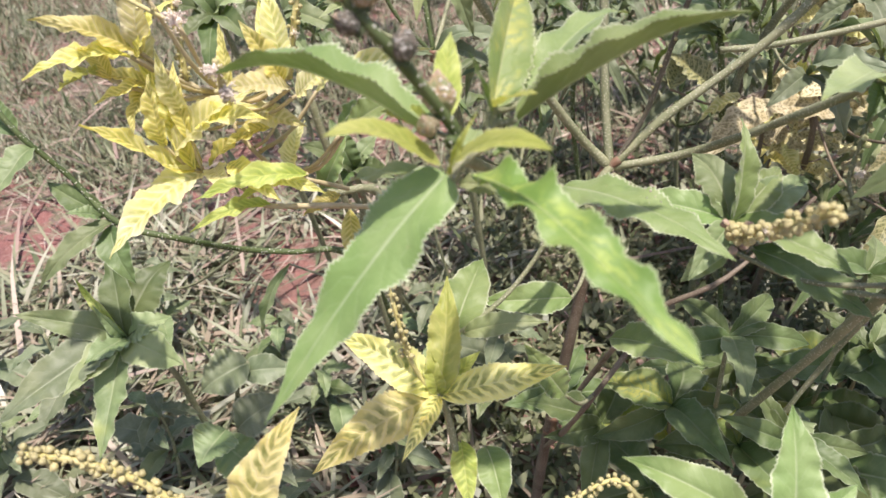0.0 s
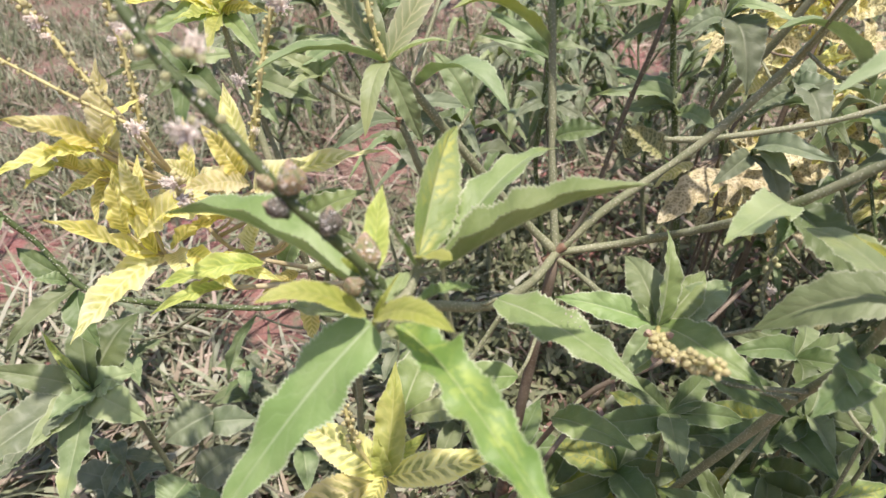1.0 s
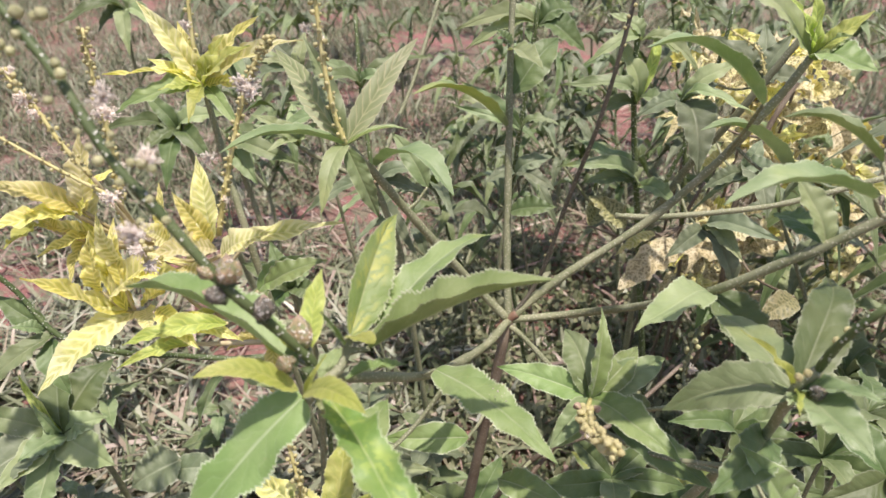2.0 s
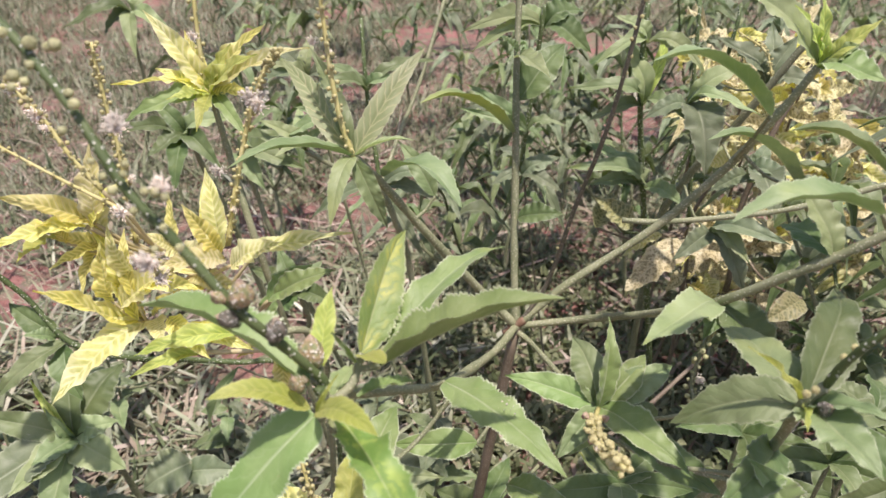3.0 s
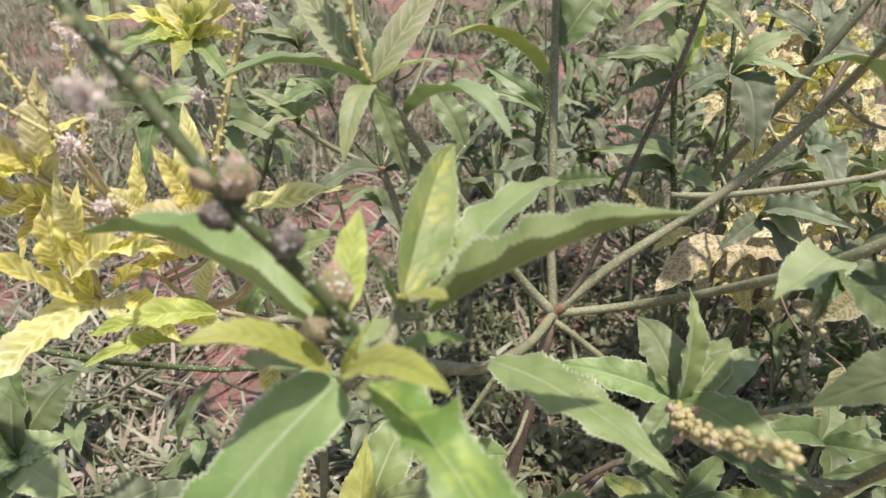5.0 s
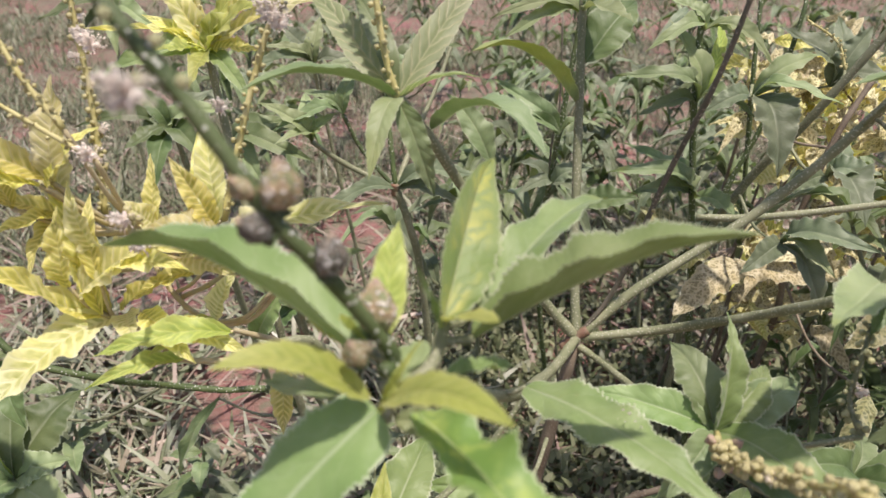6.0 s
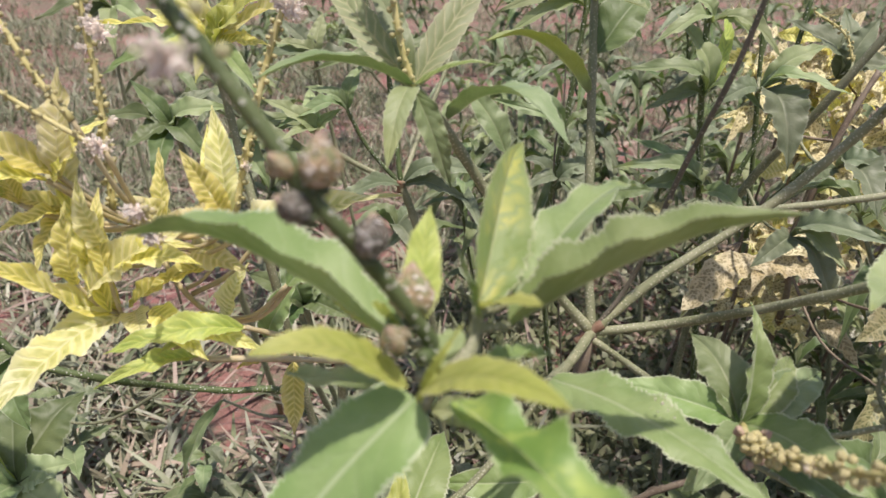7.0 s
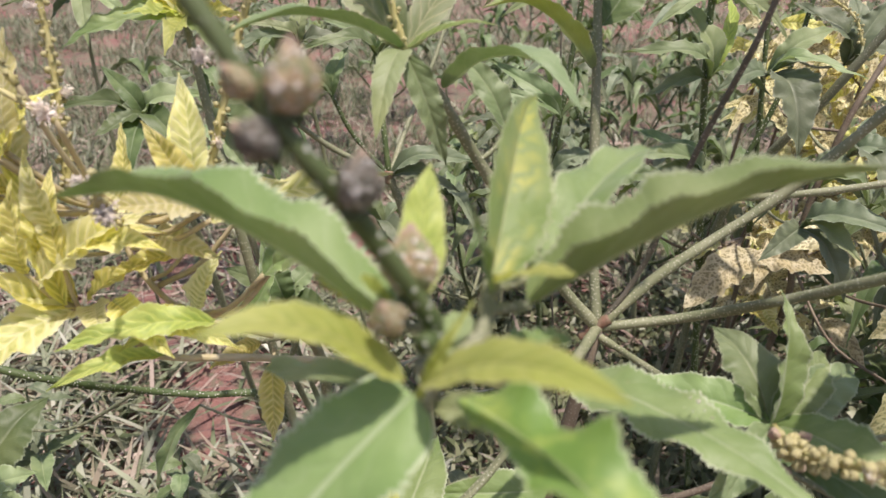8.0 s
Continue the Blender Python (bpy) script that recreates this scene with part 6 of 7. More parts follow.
leaf(rear, SAGE, (-0.0189, 0.4288, 0.3570), (0.0033, 0.4195, 0.3723), 0.0095, fold=31, droop=0.19)
leaf(rear, SAGE, (-0.0189, 0.4288, 0.3570), (0.0256, 0.4443, 0.3774), 0.0103, fold=31, droop=0.19)
leaf(rear, GREY, (-0.0651, 0.4571, 0.3553), (-0.1070, 0.4340, 0.3528), 0.0094, fold=31, droop=0.19)
leaf(rear, GREY, (-0.0651, 0.4571, 0.3553), (-0.0864, 0.4700, 0.3787), 0.0115, fold=31, droop=0.19)
leaf(rear, PALE, (-0.0651, 0.4571, 0.3553), (-0.0626, 0.4715, 0.3825), 0.0109, fold=31, droop=0.19)
leaf(rear, GREY, (-0.0651, 0.4571, 0.3553), (-0.0300, 0.4454, 0.3559), 0.0114, fold=31, droop=0.19)
leaf(rear, PALE, (-0.0651, 0.4571, 0.3553), (-0.0913, 0.4431, 0.3705), 0.0081, fold=31, droop=0.19)
stem(rear, STEM, [(0.0000, 0.4700, 0.0000), (-0.0620, 0.4720, 0.3194), (-0.0651, 0.4571, 0.3553)], 0.0014, 0.0011)
leaf(rear, GREY, (-0.0111, 0.4082, 0.2972), (0.0408, 0.4077, 0.3090), 0.0123, fold=29, droop=0.19)
leaf(rear, GREY, (-0.0111, 0.4082, 0.2972), (-0.0575, 0.3867, 0.2869), 0.0109, fold=29, droop=0.19)
leaf(rear, GREY, (-0.0111, 0.4082, 0.2972), (0.0288, 0.4093, 0.2902), 0.0106, fold=29, droop=0.19)
rear2 = thing("croton_plant", (0.12, 0.5, 0), "slender weed with a dark dotted stem", "plant", "weeds behind")
stem(rear2, STEM_DARK, [(0.1300, 0.5000, -0.0100), (0.0879, 0.4670, 0.2091), (0.0880, 0.4591, 0.2903), (0.0913, 0.4603, 0.3353), (0.0947, 0.4647, 0.3758), (0.0968, 0.4685, 0.4043)], 0.0021, 0.0015)
stem(rear2, STEM_DRY, [(0.1400, 0.5300, -0.0100), (0.0944, 0.4937, 0.2596), (0.0943, 0.4947, 0.3255), (0.0907, 0.5025, 0.3827)], 0.0009, 0.0006)
leaf(rear2, SAGE, (0.0899, 0.4568, 0.3180), (0.0469, 0.4640, 0.3512), 0.0133, fold=31, droop=0.19, roll=-20)
leaf(rear2, SAGE, (0.0899, 0.4568, 0.3180), (0.0412, 0.4473, 0.3408), 0.0085, fold=31, droop=0.19, roll=-20)
leaf(rear2, SAGE, (0.0899, 0.4568, 0.3180), (0.1158, 0.4504, 0.3283), 0.0100, fold=31, droop=0.19, roll=-20)
leaf(rear2, GREY, (0.0882, 0.4557, 0.2838), (0.1161, 0.4375, 0.2826), 0.0116, fold=21, droop=0.19)
leaf(rear2, GREY, (0.0882, 0.4557, 0.2838), (0.0659, 0.4401, 0.2856), 0.0103, fold=21, droop=0.19)
leaf(rear2, GREY, (0.0882, 0.4557, 0.2838), (0.1143, 0.4578, 0.2995), 0.0138, fold=21, droop=0.19)
leaf(rear2, PALE, (0.0977, 0.4711, 0.3880), (0.0422, 0.4624, 0.3907), 0.0139, fold=31, droop=0.19)
leaf(rear2, PALE, (0.0977, 0.4711, 0.3880), (0.0492, 0.4561, 0.3792), 0.0127, fold=31, droop=0.19)
leaf(rear2, DARK, (0.0977, 0.4711, 0.3880), (0.1293, 0.4544, 0.3789), 0.0222, fold=31, droop=0.19)
leaf(rear2, DARK, (0.0977, 0.4711, 0.3880), (0.1246, 0.4775, 0.4010), 0.0192, fold=31, droop=0.19)
leaf(rear2, PALE, (0.0977, 0.4711, 0.3880), (0.0701, 0.4776, 0.3991), 0.0141, fold=31, droop=0.19)
rear3 = thing("croton_plant", (0.25, 0.46, 0), "green weed with a whorl of broad leaves on a dotted stem", "plant", "weeds behind")
stem(rear3, STEM_DARK, [(0.2350, 0.4600, -0.0100), (0.1878, 0.4264, 0.2004), (0.1741, 0.4236, 0.2694), (0.1601, 0.4227, 0.3417), (0.1562, 0.4286, 0.3847), (0.1571, 0.4379, 0.4130)], 0.0024, 0.0017)
leaf(rear3, SAGE, (0.1595, 0.4223, 0.3517), (0.1088, 0.4055, 0.3715), 0.0123, fold=31, droop=0.19)
leaf(rear3, PALE, (0.1595, 0.4223, 0.3517), (0.1435, 0.4397, 0.3945), 0.0132, fold=31, droop=0.19)
leaf(rear3, SAGE, (0.1595, 0.4223, 0.3517), (0.1815, 0.3962, 0.3567), 0.0117, fold=31, droop=0.19)
leaf(rear3, SAGE, (0.1595, 0.4223, 0.3517), (0.1245, 0.4145, 0.3463), 0.0108, fold=31, droop=0.19)
leaf(rear3, LIME, (0.1595, 0.4223, 0.3517), (0.1745, 0.4516, 0.3968), 0.0083, fold=36, droop=0.19, ruffle=0.075, wave=0.045)
leaf(rear3, SAGE, (0.1693, 0.4244, 0.2919), (0.1154, 0.4098, 0.3158), 0.0139, fold=31, droop=0.19)
leaf(rear3, SAGE, (0.1693, 0.4244, 0.2919), (0.1272, 0.4358, 0.3226), 0.0129, fold=31, droop=0.19)
leaf(rear3, PALE, (0.1693, 0.4244, 0.2919), (0.1515, 0.4168, 0.3090), 0.0140, fold=31, droop=0.19)
leaf(rear3, SAGE, (0.1693, 0.4244, 0.2919), (0.2002, 0.4133, 0.2829), 0.0142, fold=31, droop=0.19)
leaf(rear3, SAGE, (0.1693, 0.4244, 0.2919), (0.1315, 0.4214, 0.2956), 0.0129, fold=31, droop=0.19)
leaf(rear3, PALE, (0.1591, 0.4315, 0.3904), (0.1234, 0.4118, 0.3839), 0.0104, fold=31, droop=0.19)
leaf(rear3, PALE, (0.1591, 0.4315, 0.3904), (0.1381, 0.4351, 0.4069), 0.0117, fold=31, droop=0.19)
leaf(rear3, PALE, (0.1591, 0.4315, 0.3904), (0.1820, 0.4234, 0.3866), 0.0117, fold=31, droop=0.19)
leaf(rear3, PALE, (0.1591, 0.4315, 0.3904), (0.1927, 0.4088, 0.3809), 0.0115, fold=31, droop=0.19)
rear4 = thing("croton_plant", (0.27, 0.44, 0), "weed with long slanting stems and broad grey-green leaves", "plant", "weeds behind")
stem(rear4, STEM, [(0.2000, 0.4600, -0.0100), (0.1861, 0.4320, 0.2323), (0.1963, 0.4213, 0.2978), (0.2142, 0.4023, 0.3481), (0.2336, 0.3924, 0.3942), (0.2458, 0.3925, 0.4161)], 0.0026, 0.0020)
stem(rear4, STEM_DARK, [(0.1870, 0.4336, 0.2567), (0.1937, 0.4322, 0.2969), (0.2071, 0.4339, 0.3433), (0.2148, 0.4395, 0.3970), (0.2175, 0.4470, 0.4111)], 0.0017, 0.0012)
stem(rear4, STEM_DARK, [(0.2108, 0.4336, 0.2575), (0.2006, 0.4341, 0.3221), (0.1934, 0.4348, 0.3658), (0.1922, 0.4470, 0.4102)], 0.0017, 0.0012)
leaf(rear4, PALE, (0.1821, 0.4040, 0.3607), (0.2119, 0.3686, 0.3698), 0.0082, fold=25, droop=0.19)
leaf(rear4, GREY, (0.1821, 0.4040, 0.3607), (0.1885, 0.3625, 0.3361), 0.0255, fold=25, droop=0.19)
leaf(rear4, GREY, (0.1821, 0.4040, 0.3607), (0.1544, 0.3962, 0.3557), 0.0125, fold=25, droop=0.19)
leaf(rear4, GREY, (0.1821, 0.4040, 0.3607), (0.2073, 0.4146, 0.3711), 0.0098, fold=25, droop=0.19)
leaf(rear4, PALE, (0.1821, 0.4040, 0.3607), (0.2166, 0.4116, 0.3871), 0.0125, fold=25, droop=0.19)
leaf(rear4, GREY, (0.1821, 0.4040, 0.3607), (0.2026, 0.3932, 0.3731), 0.0090, fold=25, droop=0.19)
leaf(rear4, GREY, (0.2158, 0.3698, 0.3296), (0.2204, 0.3329, 0.3242), 0.0211, fold=31, droop=0.19)
leaf(rear4, GREY, (0.2158, 0.3698, 0.3296), (0.1926, 0.3658, 0.3211), 0.0110, fold=31, droop=0.19)
leaf(rear4, GREY, (0.2158, 0.3698, 0.3296), (0.2317, 0.3523, 0.3400), 0.0134, fold=31, droop=0.19)
leaf(rear4, GREY, (0.2158, 0.3698, 0.3296), (0.2269, 0.3794, 0.3481), 0.0110, fold=31, droop=0.19)
leaf(rear4, GREY, (0.2375, 0.4316, 0.3616), (0.2497, 0.4276, 0.3971), 0.0179, fold=31, droop=0.19)
leaf(rear4, GREY, (0.2375, 0.4316, 0.3616), (0.2628, 0.4145, 0.3730), 0.0179, fold=31, droop=0.19)
leaf(rear4, GREY, (0.2375, 0.4316, 0.3616), (0.2054, 0.4381, 0.3938), 0.0181, fold=31, droop=0.19)
leaf(rear4, GREY, (0.2375, 0.4316, 0.3616), (0.2428, 0.4514, 0.3991), 0.0153, fold=31, droop=0.19)
leaf(rear4, PALE, (0.1986, 0.3623, 0.2935), (0.2111, 0.3291, 0.2953), 0.0136, fold=31, droop=0.19)
leaf(rear4, GREY, (0.1986, 0.3623, 0.2935), (0.2261, 0.3266, 0.3126), 0.0160, fold=31, droop=0.19)
leaf(rear4, GREY, (0.1986, 0.3623, 0.2935), (0.2178, 0.3369, 0.2676), 0.0167, fold=31, droop=0.19)
leaf(rear4, GREY, (0.1986, 0.3623, 0.2935), (0.1734, 0.3466, 0.2842), 0.0139, fold=31, droop=0.19)
raceme(rear4, [(0.2349, 0.4160, 0.3748), (0.2299, 0.4233, 0.3882), (0.2125, 0.4291, 0.3986)], 0.0008, 0.0006, 0.0018, 0.0018, 22, label='pale bent flower spike')
rear5 = thing("croton_plant", (-0.2, 0.6, 0), "weed with drooping dark green leaves", "plant", "weeds behind")
stem(rear5, STEM, [(-0.1300, 0.5500, -0.0100), (-0.1442, 0.4790, 0.2228), (-0.1534, 0.4702, 0.2699), (-0.1596, 0.4662, 0.3048)], 0.0026, 0.0018)
stem(rear5, STEM, [(-0.0500, 0.5000, -0.0100), (-0.0862, 0.4153, 0.2331), (-0.0978, 0.4112, 0.2888), (-0.1030, 0.4061, 0.3218)], 0.0022, 0.0017)
leaf(rear5, DARK, (-0.1603, 0.4662, 0.3047), (-0.2159, 0.4509, 0.3164), 0.0121, fold=31, droop=0.19)
leaf(rear5, DARK, (-0.1603, 0.4662, 0.3047), (-0.1861, 0.4726, 0.3371), 0.0136, fold=31, droop=0.19)
leaf(rear5, PALE, (-0.1603, 0.4662, 0.3047), (-0.1220, 0.4559, 0.3294), 0.0168, fold=31, droop=0.19)
leaf(rear5, DARK, (-0.1603, 0.4662, 0.3047), (-0.1282, 0.4301, 0.3019), 0.0166, fold=31, droop=0.19)
leaf(rear5, DARK, (-0.1603, 0.4662, 0.3047), (-0.1796, 0.4334, 0.3062), 0.0166, fold=31, droop=0.19)
leaf(rear5, GREY, (-0.1603, 0.4662, 0.3047), (-0.1356, 0.4807, 0.3330), 0.0137, fold=31, droop=0.19)
leaf(rear5, DARK, (-0.1603, 0.4662, 0.3047), (-0.1619, 0.4221, 0.2857), 0.0166, fold=31, droop=0.19)
leaf(rear5, SAGE, (-0.1030, 0.4061, 0.3218), (-0.0551, 0.3841, 0.3247), 0.0145, fold=31, droop=0.19)
leaf(rear5, SAGE, (-0.1030, 0.4061, 0.3218), (-0.0698, 0.4037, 0.3399), 0.0147, fold=31, droop=0.19)
leaf(rear5, SAGE, (-0.1030, 0.4061, 0.3218), (-0.0818, 0.3785, 0.3132), 0.0174, fold=31, droop=0.19)
leaf(rear5, SAGE, (-0.1030, 0.4061, 0.3218), (-0.0589, 0.4105, 0.3317), 0.0119, fold=31, droop=0.19)
leaf(rear5, DARK, (-0.0588, 0.3460, 0.2528), (-0.0868, 0.3458, 0.2728), 0.0167, fold=31, droop=0.19)
leaf(rear5, DARK, (-0.0588, 0.3460, 0.2528), (-0.0696, 0.3513, 0.2837), 0.0167, fold=31, droop=0.19)
leaf(rear5, DARK, (-0.0588, 0.3460, 0.2528), (-0.0335, 0.3347, 0.2539), 0.0139, fold=31, droop=0.19)
leaf(rear5, SAGE, (-0.0588, 0.3460, 0.2528), (-0.0444, 0.3558, 0.2719), 0.0141, fold=31, droop=0.19)
leaf(rear5, DARK, (-0.0588, 0.3460, 0.2528), (-0.0741, 0.3307, 0.2448), 0.0139, fold=31, droop=0.19)
stem(rear5, STEM, [(-0.0300, 0.4600, -0.0100), (-0.0611, 0.3738, 0.1771), (-0.0571, 0.3540, 0.2253), (-0.0588, 0.3460, 0.2528)], 0.0020, 0.0016)
stem(rear5, STEM_RED, [(-0.0577, 0.3522, 0.2304), (-0.0581, 0.3523, 0.2348)], 0.0024, 0.0024, name='joint', label='reddish swollen joint')
leaf(rear5, DARK, (-0.2702, 0.6599, 0.3455), (-0.3176, 0.6161, 0.3465), 0.0159, fold=31, droop=0.19)
leaf(rear5, DARK, (-0.2702, 0.6599, 0.3455), (-0.2912, 0.6324, 0.3356), 0.0162, fold=31, droop=0.19)
leaf(rear5, PALE, (-0.2702, 0.6599, 0.3455), (-0.2253, 0.6323, 0.3378), 0.0162, fold=31, droop=0.19)
leaf(rear5, PALE, (-0.2702, 0.6599, 0.3455), (-0.2578, 0.6133, 0.3222), 0.0161, fold=31, droop=0.19)
leaf(rear5, PALE, (-0.2702, 0.6599, 0.3455), (-0.2538, 0.6690, 0.3632), 0.0156, fold=31, droop=0.19)
stem(rear5, STEM, [(-0.2800, 0.7200, -0.0100), (-0.2996, 0.7097, 0.2676), (-0.2702, 0.6599, 0.3455)], 0.0018, 0.0014)

# ---------------------------------------------------------------- the withered yellow plant
withered = thing("withered_plant", (0.27, 0.5, 0), "withered weed of crumpled yellow leaves with brown net veins", "plant")
stem(withered, STEM_BROWN, [(0.2700, 0.5000, -0.0100), (0.2594, 0.4514, 0.1862), (0.2506, 0.4477, 0.2431), (0.2617, 0.4530, 0.3175), (0.2825, 0.4647, 0.3617)], 0.0026, 0.0018)
stem(withered, STEM_BROWN, [(0.2500, 0.5000, -0.0100), (0.2265, 0.4591, 0.1995), (0.2161, 0.4496, 0.2453), (0.2294, 0.4565, 0.2801)], 0.0018, 0.0013)
leaf(withered, WITHER, (0.1958, 0.4197, 0.2521), (0.1593, 0.3846, 0.2272), 0.0171, fold=31, wave=0.09, ruffle=0.14, twist=50)
leaf(withered, WITHER, (0.2038, 0.4285, 0.2476), (0.1787, 0.4080, 0.2294), 0.0150, fold=37, wave=0.1, ruffle=0.15, twist=-60)
leaf(withered, CREAM, (0.1886, 0.4214, 0.2550), (0.1587, 0.4061, 0.2463), 0.0109, fold=48, wave=0.1, ruffle=0.15)
wither_tuft(withered, (0.2482, 0.4985, 0.2284), 1)
stem(withered, STEM_BROWN, [(0.2358, 0.5285, -0.0100), (0.2432, 0.5085, 0.1142), (0.2482, 0.4985, 0.2284)], 0.0016, 0.0011)
wither_tuft(withered, (0.3004, 0.5589, 0.3088), 2)
wither_tuft(withered, (0.3324, 0.5023, 0.2678), 3)
wither_tuft(withered, (0.2415, 0.5345, 0.3552), 4)
stem(withered, STEM_BROWN, [(0.2294, 0.5645, -0.0100), (0.2367, 0.5452, 0.1776), (0.2415, 0.5345, 0.3552)], 0.0016, 0.0011)
wither_tuft(withered, (0.3156, 0.5731, 0.3360), 5)
wither_tuft(withered, (0.2258, 0.4806, 0.3266), 6)
wither_tuft(withered, (0.3877, 0.5159, 0.2128), 7)
stem(withered, STEM_BROWN, [(0.3683, 0.5459, -0.0100), (0.3800, 0.5262, 0.1064), (0.3877, 0.5159, 0.2128)], 0.0016, 0.0011)
wither_tuft(withered, (0.2916, 0.5272, 0.3527), 8)
wither_tuft(withered, (0.3118, 0.5852, 0.3231), 9)
wither_tuft(withered, (0.2847, 0.5674, 0.3187), 10)
stem(withered, STEM_BROWN, [(0.2705, 0.5974, -0.0100), (0.2790, 0.5787, 0.1594), (0.2847, 0.5674, 0.3187)], 0.0016, 0.0011)
wither_tuft(withered, (0.2350, 0.4601, 0.1962), 11)
wither_tuft(withered, (0.2938, 0.5157, 0.2963), 12)
wither_tuft(withered, (0.3386, 0.5838, 0.3409), 13)
stem(withered, STEM_BROWN, [(0.3217, 0.6138, -0.0100), (0.3319, 0.5955, 0.1704), (0.3386, 0.5838, 0.3409)], 0.0016, 0.0011)
wither_tuft(withered, (0.2373, 0.4508, 0.2337), 14)
wither_tuft(withered, (0.3755, 0.4899, 0.1903), 15)
wither_tuft(withered, (0.3412, 0.5176, 0.2467), 16)
stem(withered, STEM_BROWN, [(0.3241, 0.5476, -0.0100), (0.3344, 0.5279, 0.1233), (0.3412, 0.5176, 0.2467)], 0.0016, 0.0011)
wither_tuft(withered, (0.3290, 0.5371, 0.2611), 17)
wither_tuft(withered, (0.2674, 0.4993, 0.1740), 18)
wither_tuft(withered, (0.2719, 0.5104, 0.2930), 19)
stem(withered, STEM_BROWN, [(0.2583, 0.5404, -0.0100), (0.2665, 0.5206, 0.1465), (0.2719, 0.5104, 0.2930)], 0.0016, 0.0011)
wither_tuft(withered, (0.2685, 0.4481, 0.1898), 20)
wither_tuft(withered, (0.3058, 0.5628, 0.3333), 21)
wither_tuft(withered, (0.3577, 0.5024, 0.2721), 22)
stem(withered, STEM_BROWN, [(0.3398, 0.5324, -0.0100), (0.3505, 0.5124, 0.1360), (0.3577, 0.5024, 0.2721)], 0.0016, 0.0011)
wither_tuft(withered, (0.2801, 0.4547, 0.2396), 23)
wither_tuft(withered, (0.3116, 0.5096, 0.2546), 24)
wither_tuft(withered, (0.3055, 0.5172, 0.3302), 25)
stem(withered, STEM_BROWN, [(0.2902, 0.5472, -0.0100), (0.2994, 0.5276, 0.1651), (0.3055, 0.5172, 0.3302)], 0.0016, 0.0011)
wither_tuft(withered, (0.3550, 0.5265, 0.2938), 26)
wither_tuft(withered, (0.2359, 0.4937, 0.3464), 27)
leaf(withered, SERE_SHADED, (0.2425, 0.3163, 0.2297), (0.2227, 0.2924, 0.2053), 0.0125, fold=17, wave=0.05)
leaf(withered, SERE_SHADED, (0.2606, 0.3508, 0.2528), (0.2300, 0.3286, 0.2525), 0.0170, fold=17)
# these two lie in shade, which is put into the darker colour
leaf(withered, SERE_SHADED, (0.1380, 0.4086, 0.2678), (0.1514, 0.4311, 0.2851), 0.0159, fold=24, ruffle=0.075, wave=0.045)
leaf(withered, SERE_SHADED, (0.1636, 0.4091, 0.2676), (0.1356, 0.4109, 0.2910), 0.0187, fold=22, ruffle=0.075, wave=0.045)
blade(withered, WITHER, [(0.2073, 0.4100, 0.2557), (0.1830, 0.3975, 0.2500), (0.1587, 0.3850, 0.2310)], (-0.2, -0.55, 0.80), (0.0105, 0.0105), (8, 12), rows=70, teeth=22, lobes=0.08, wave=0.25, taper=0.8)
blade(withered, WITHER, [(0.2598, 0.4200, 0.2681), (0.2380, 0.4080, 0.2700), (0.2168, 0.4000, 0.2634)], (-0.1, -0.5, 0.85), (0.0100, 0.0095), (8, 12), rows=70, teeth=22, lobes=0.08, wave=0.25, taper=0.8)
blade(withered, WITHER, [(0.2004, 0.4050, 0.2543), (0.2230, 0.4000, 0.2560), (0.2448, 0.3950, 0.2508)], (0.1, -0.6, 0.78), (0.0080, 0.0085), (8, 20), rows=70, teeth=22, lobes=0.08, wave=0.3, taper=0.8)
stem(rear2, STEM, [(0.0955, 0.4661, 0.3865), (0.0966, 0.4686, 0.3866), (0.0977, 0.4711, 0.3880)], 0.0008, 0.0006, name='twig')
stem(rear2, STEM, [(0.0880, 0.4601, 0.2802), (0.0881, 0.4579, 0.2813), (0.0882, 0.4557, 0.2838)], 0.0008, 0.0006, name='twig')
stem(rear3, STEM, [(0.1706, 0.4234, 0.2875), (0.1699, 0.4239, 0.2891), (0.1693, 0.4244, 0.2919)], 0.0008, 0.0006, name='twig')
stem(rear4, STEM, [(0.2239, 0.3974, 0.3712), (0.2294, 0.4067, 0.3703), (0.2349, 0.4160, 0.3748)], 0.0008, 0.0006, name='twig')
stem(rear4, STEM, [(0.2100, 0.4360, 0.3634), (0.2237, 0.4338, 0.3592), (0.2375, 0.4316, 0.3616)], 0.0008, 0.0006, name='twig')
stem(rear4, STEM, [(0.1943, 0.4347, 0.3604), (0.1882, 0.4193, 0.3565), (0.1821, 0.4040, 0.3607)], 0.0010, 0.0008, name='twig')
stem(rear4, STEM, [(0.2097, 0.4071, 0.3355), (0.2127, 0.3884, 0.3280), (0.2158, 0.3698, 0.3296)], 0.0010, 0.0008, name='twig')
stem(rear4, STEM, [(0.1963, 0.4213, 0.2978), (0.1974, 0.3918, 0.2885), (0.1986, 0.3623, 0.2935)], 0.0010, 0.0008, name='twig')
stem(withered, STEM_BROWN, [(0.2265, 0.4591, 0.1995), (0.2307, 0.4596, 0.1967), (0.2350, 0.4601, 0.1962)], 0.0008, 0.0006, name='twig')
stem(withered, STEM_BROWN, [(0.2594, 0.4514, 0.1862), (0.2639, 0.4497, 0.1868), (0.2685, 0.4481, 0.1898)], 0.0008, 0.0006, name='twig')
stem(withered, STEM_BROWN, [(0.3040, 0.5198, 0.2889), (0.2989, 0.5178, 0.2910), (0.2938, 0.5157, 0.2963)], 0.0008, 0.0006, name='twig')
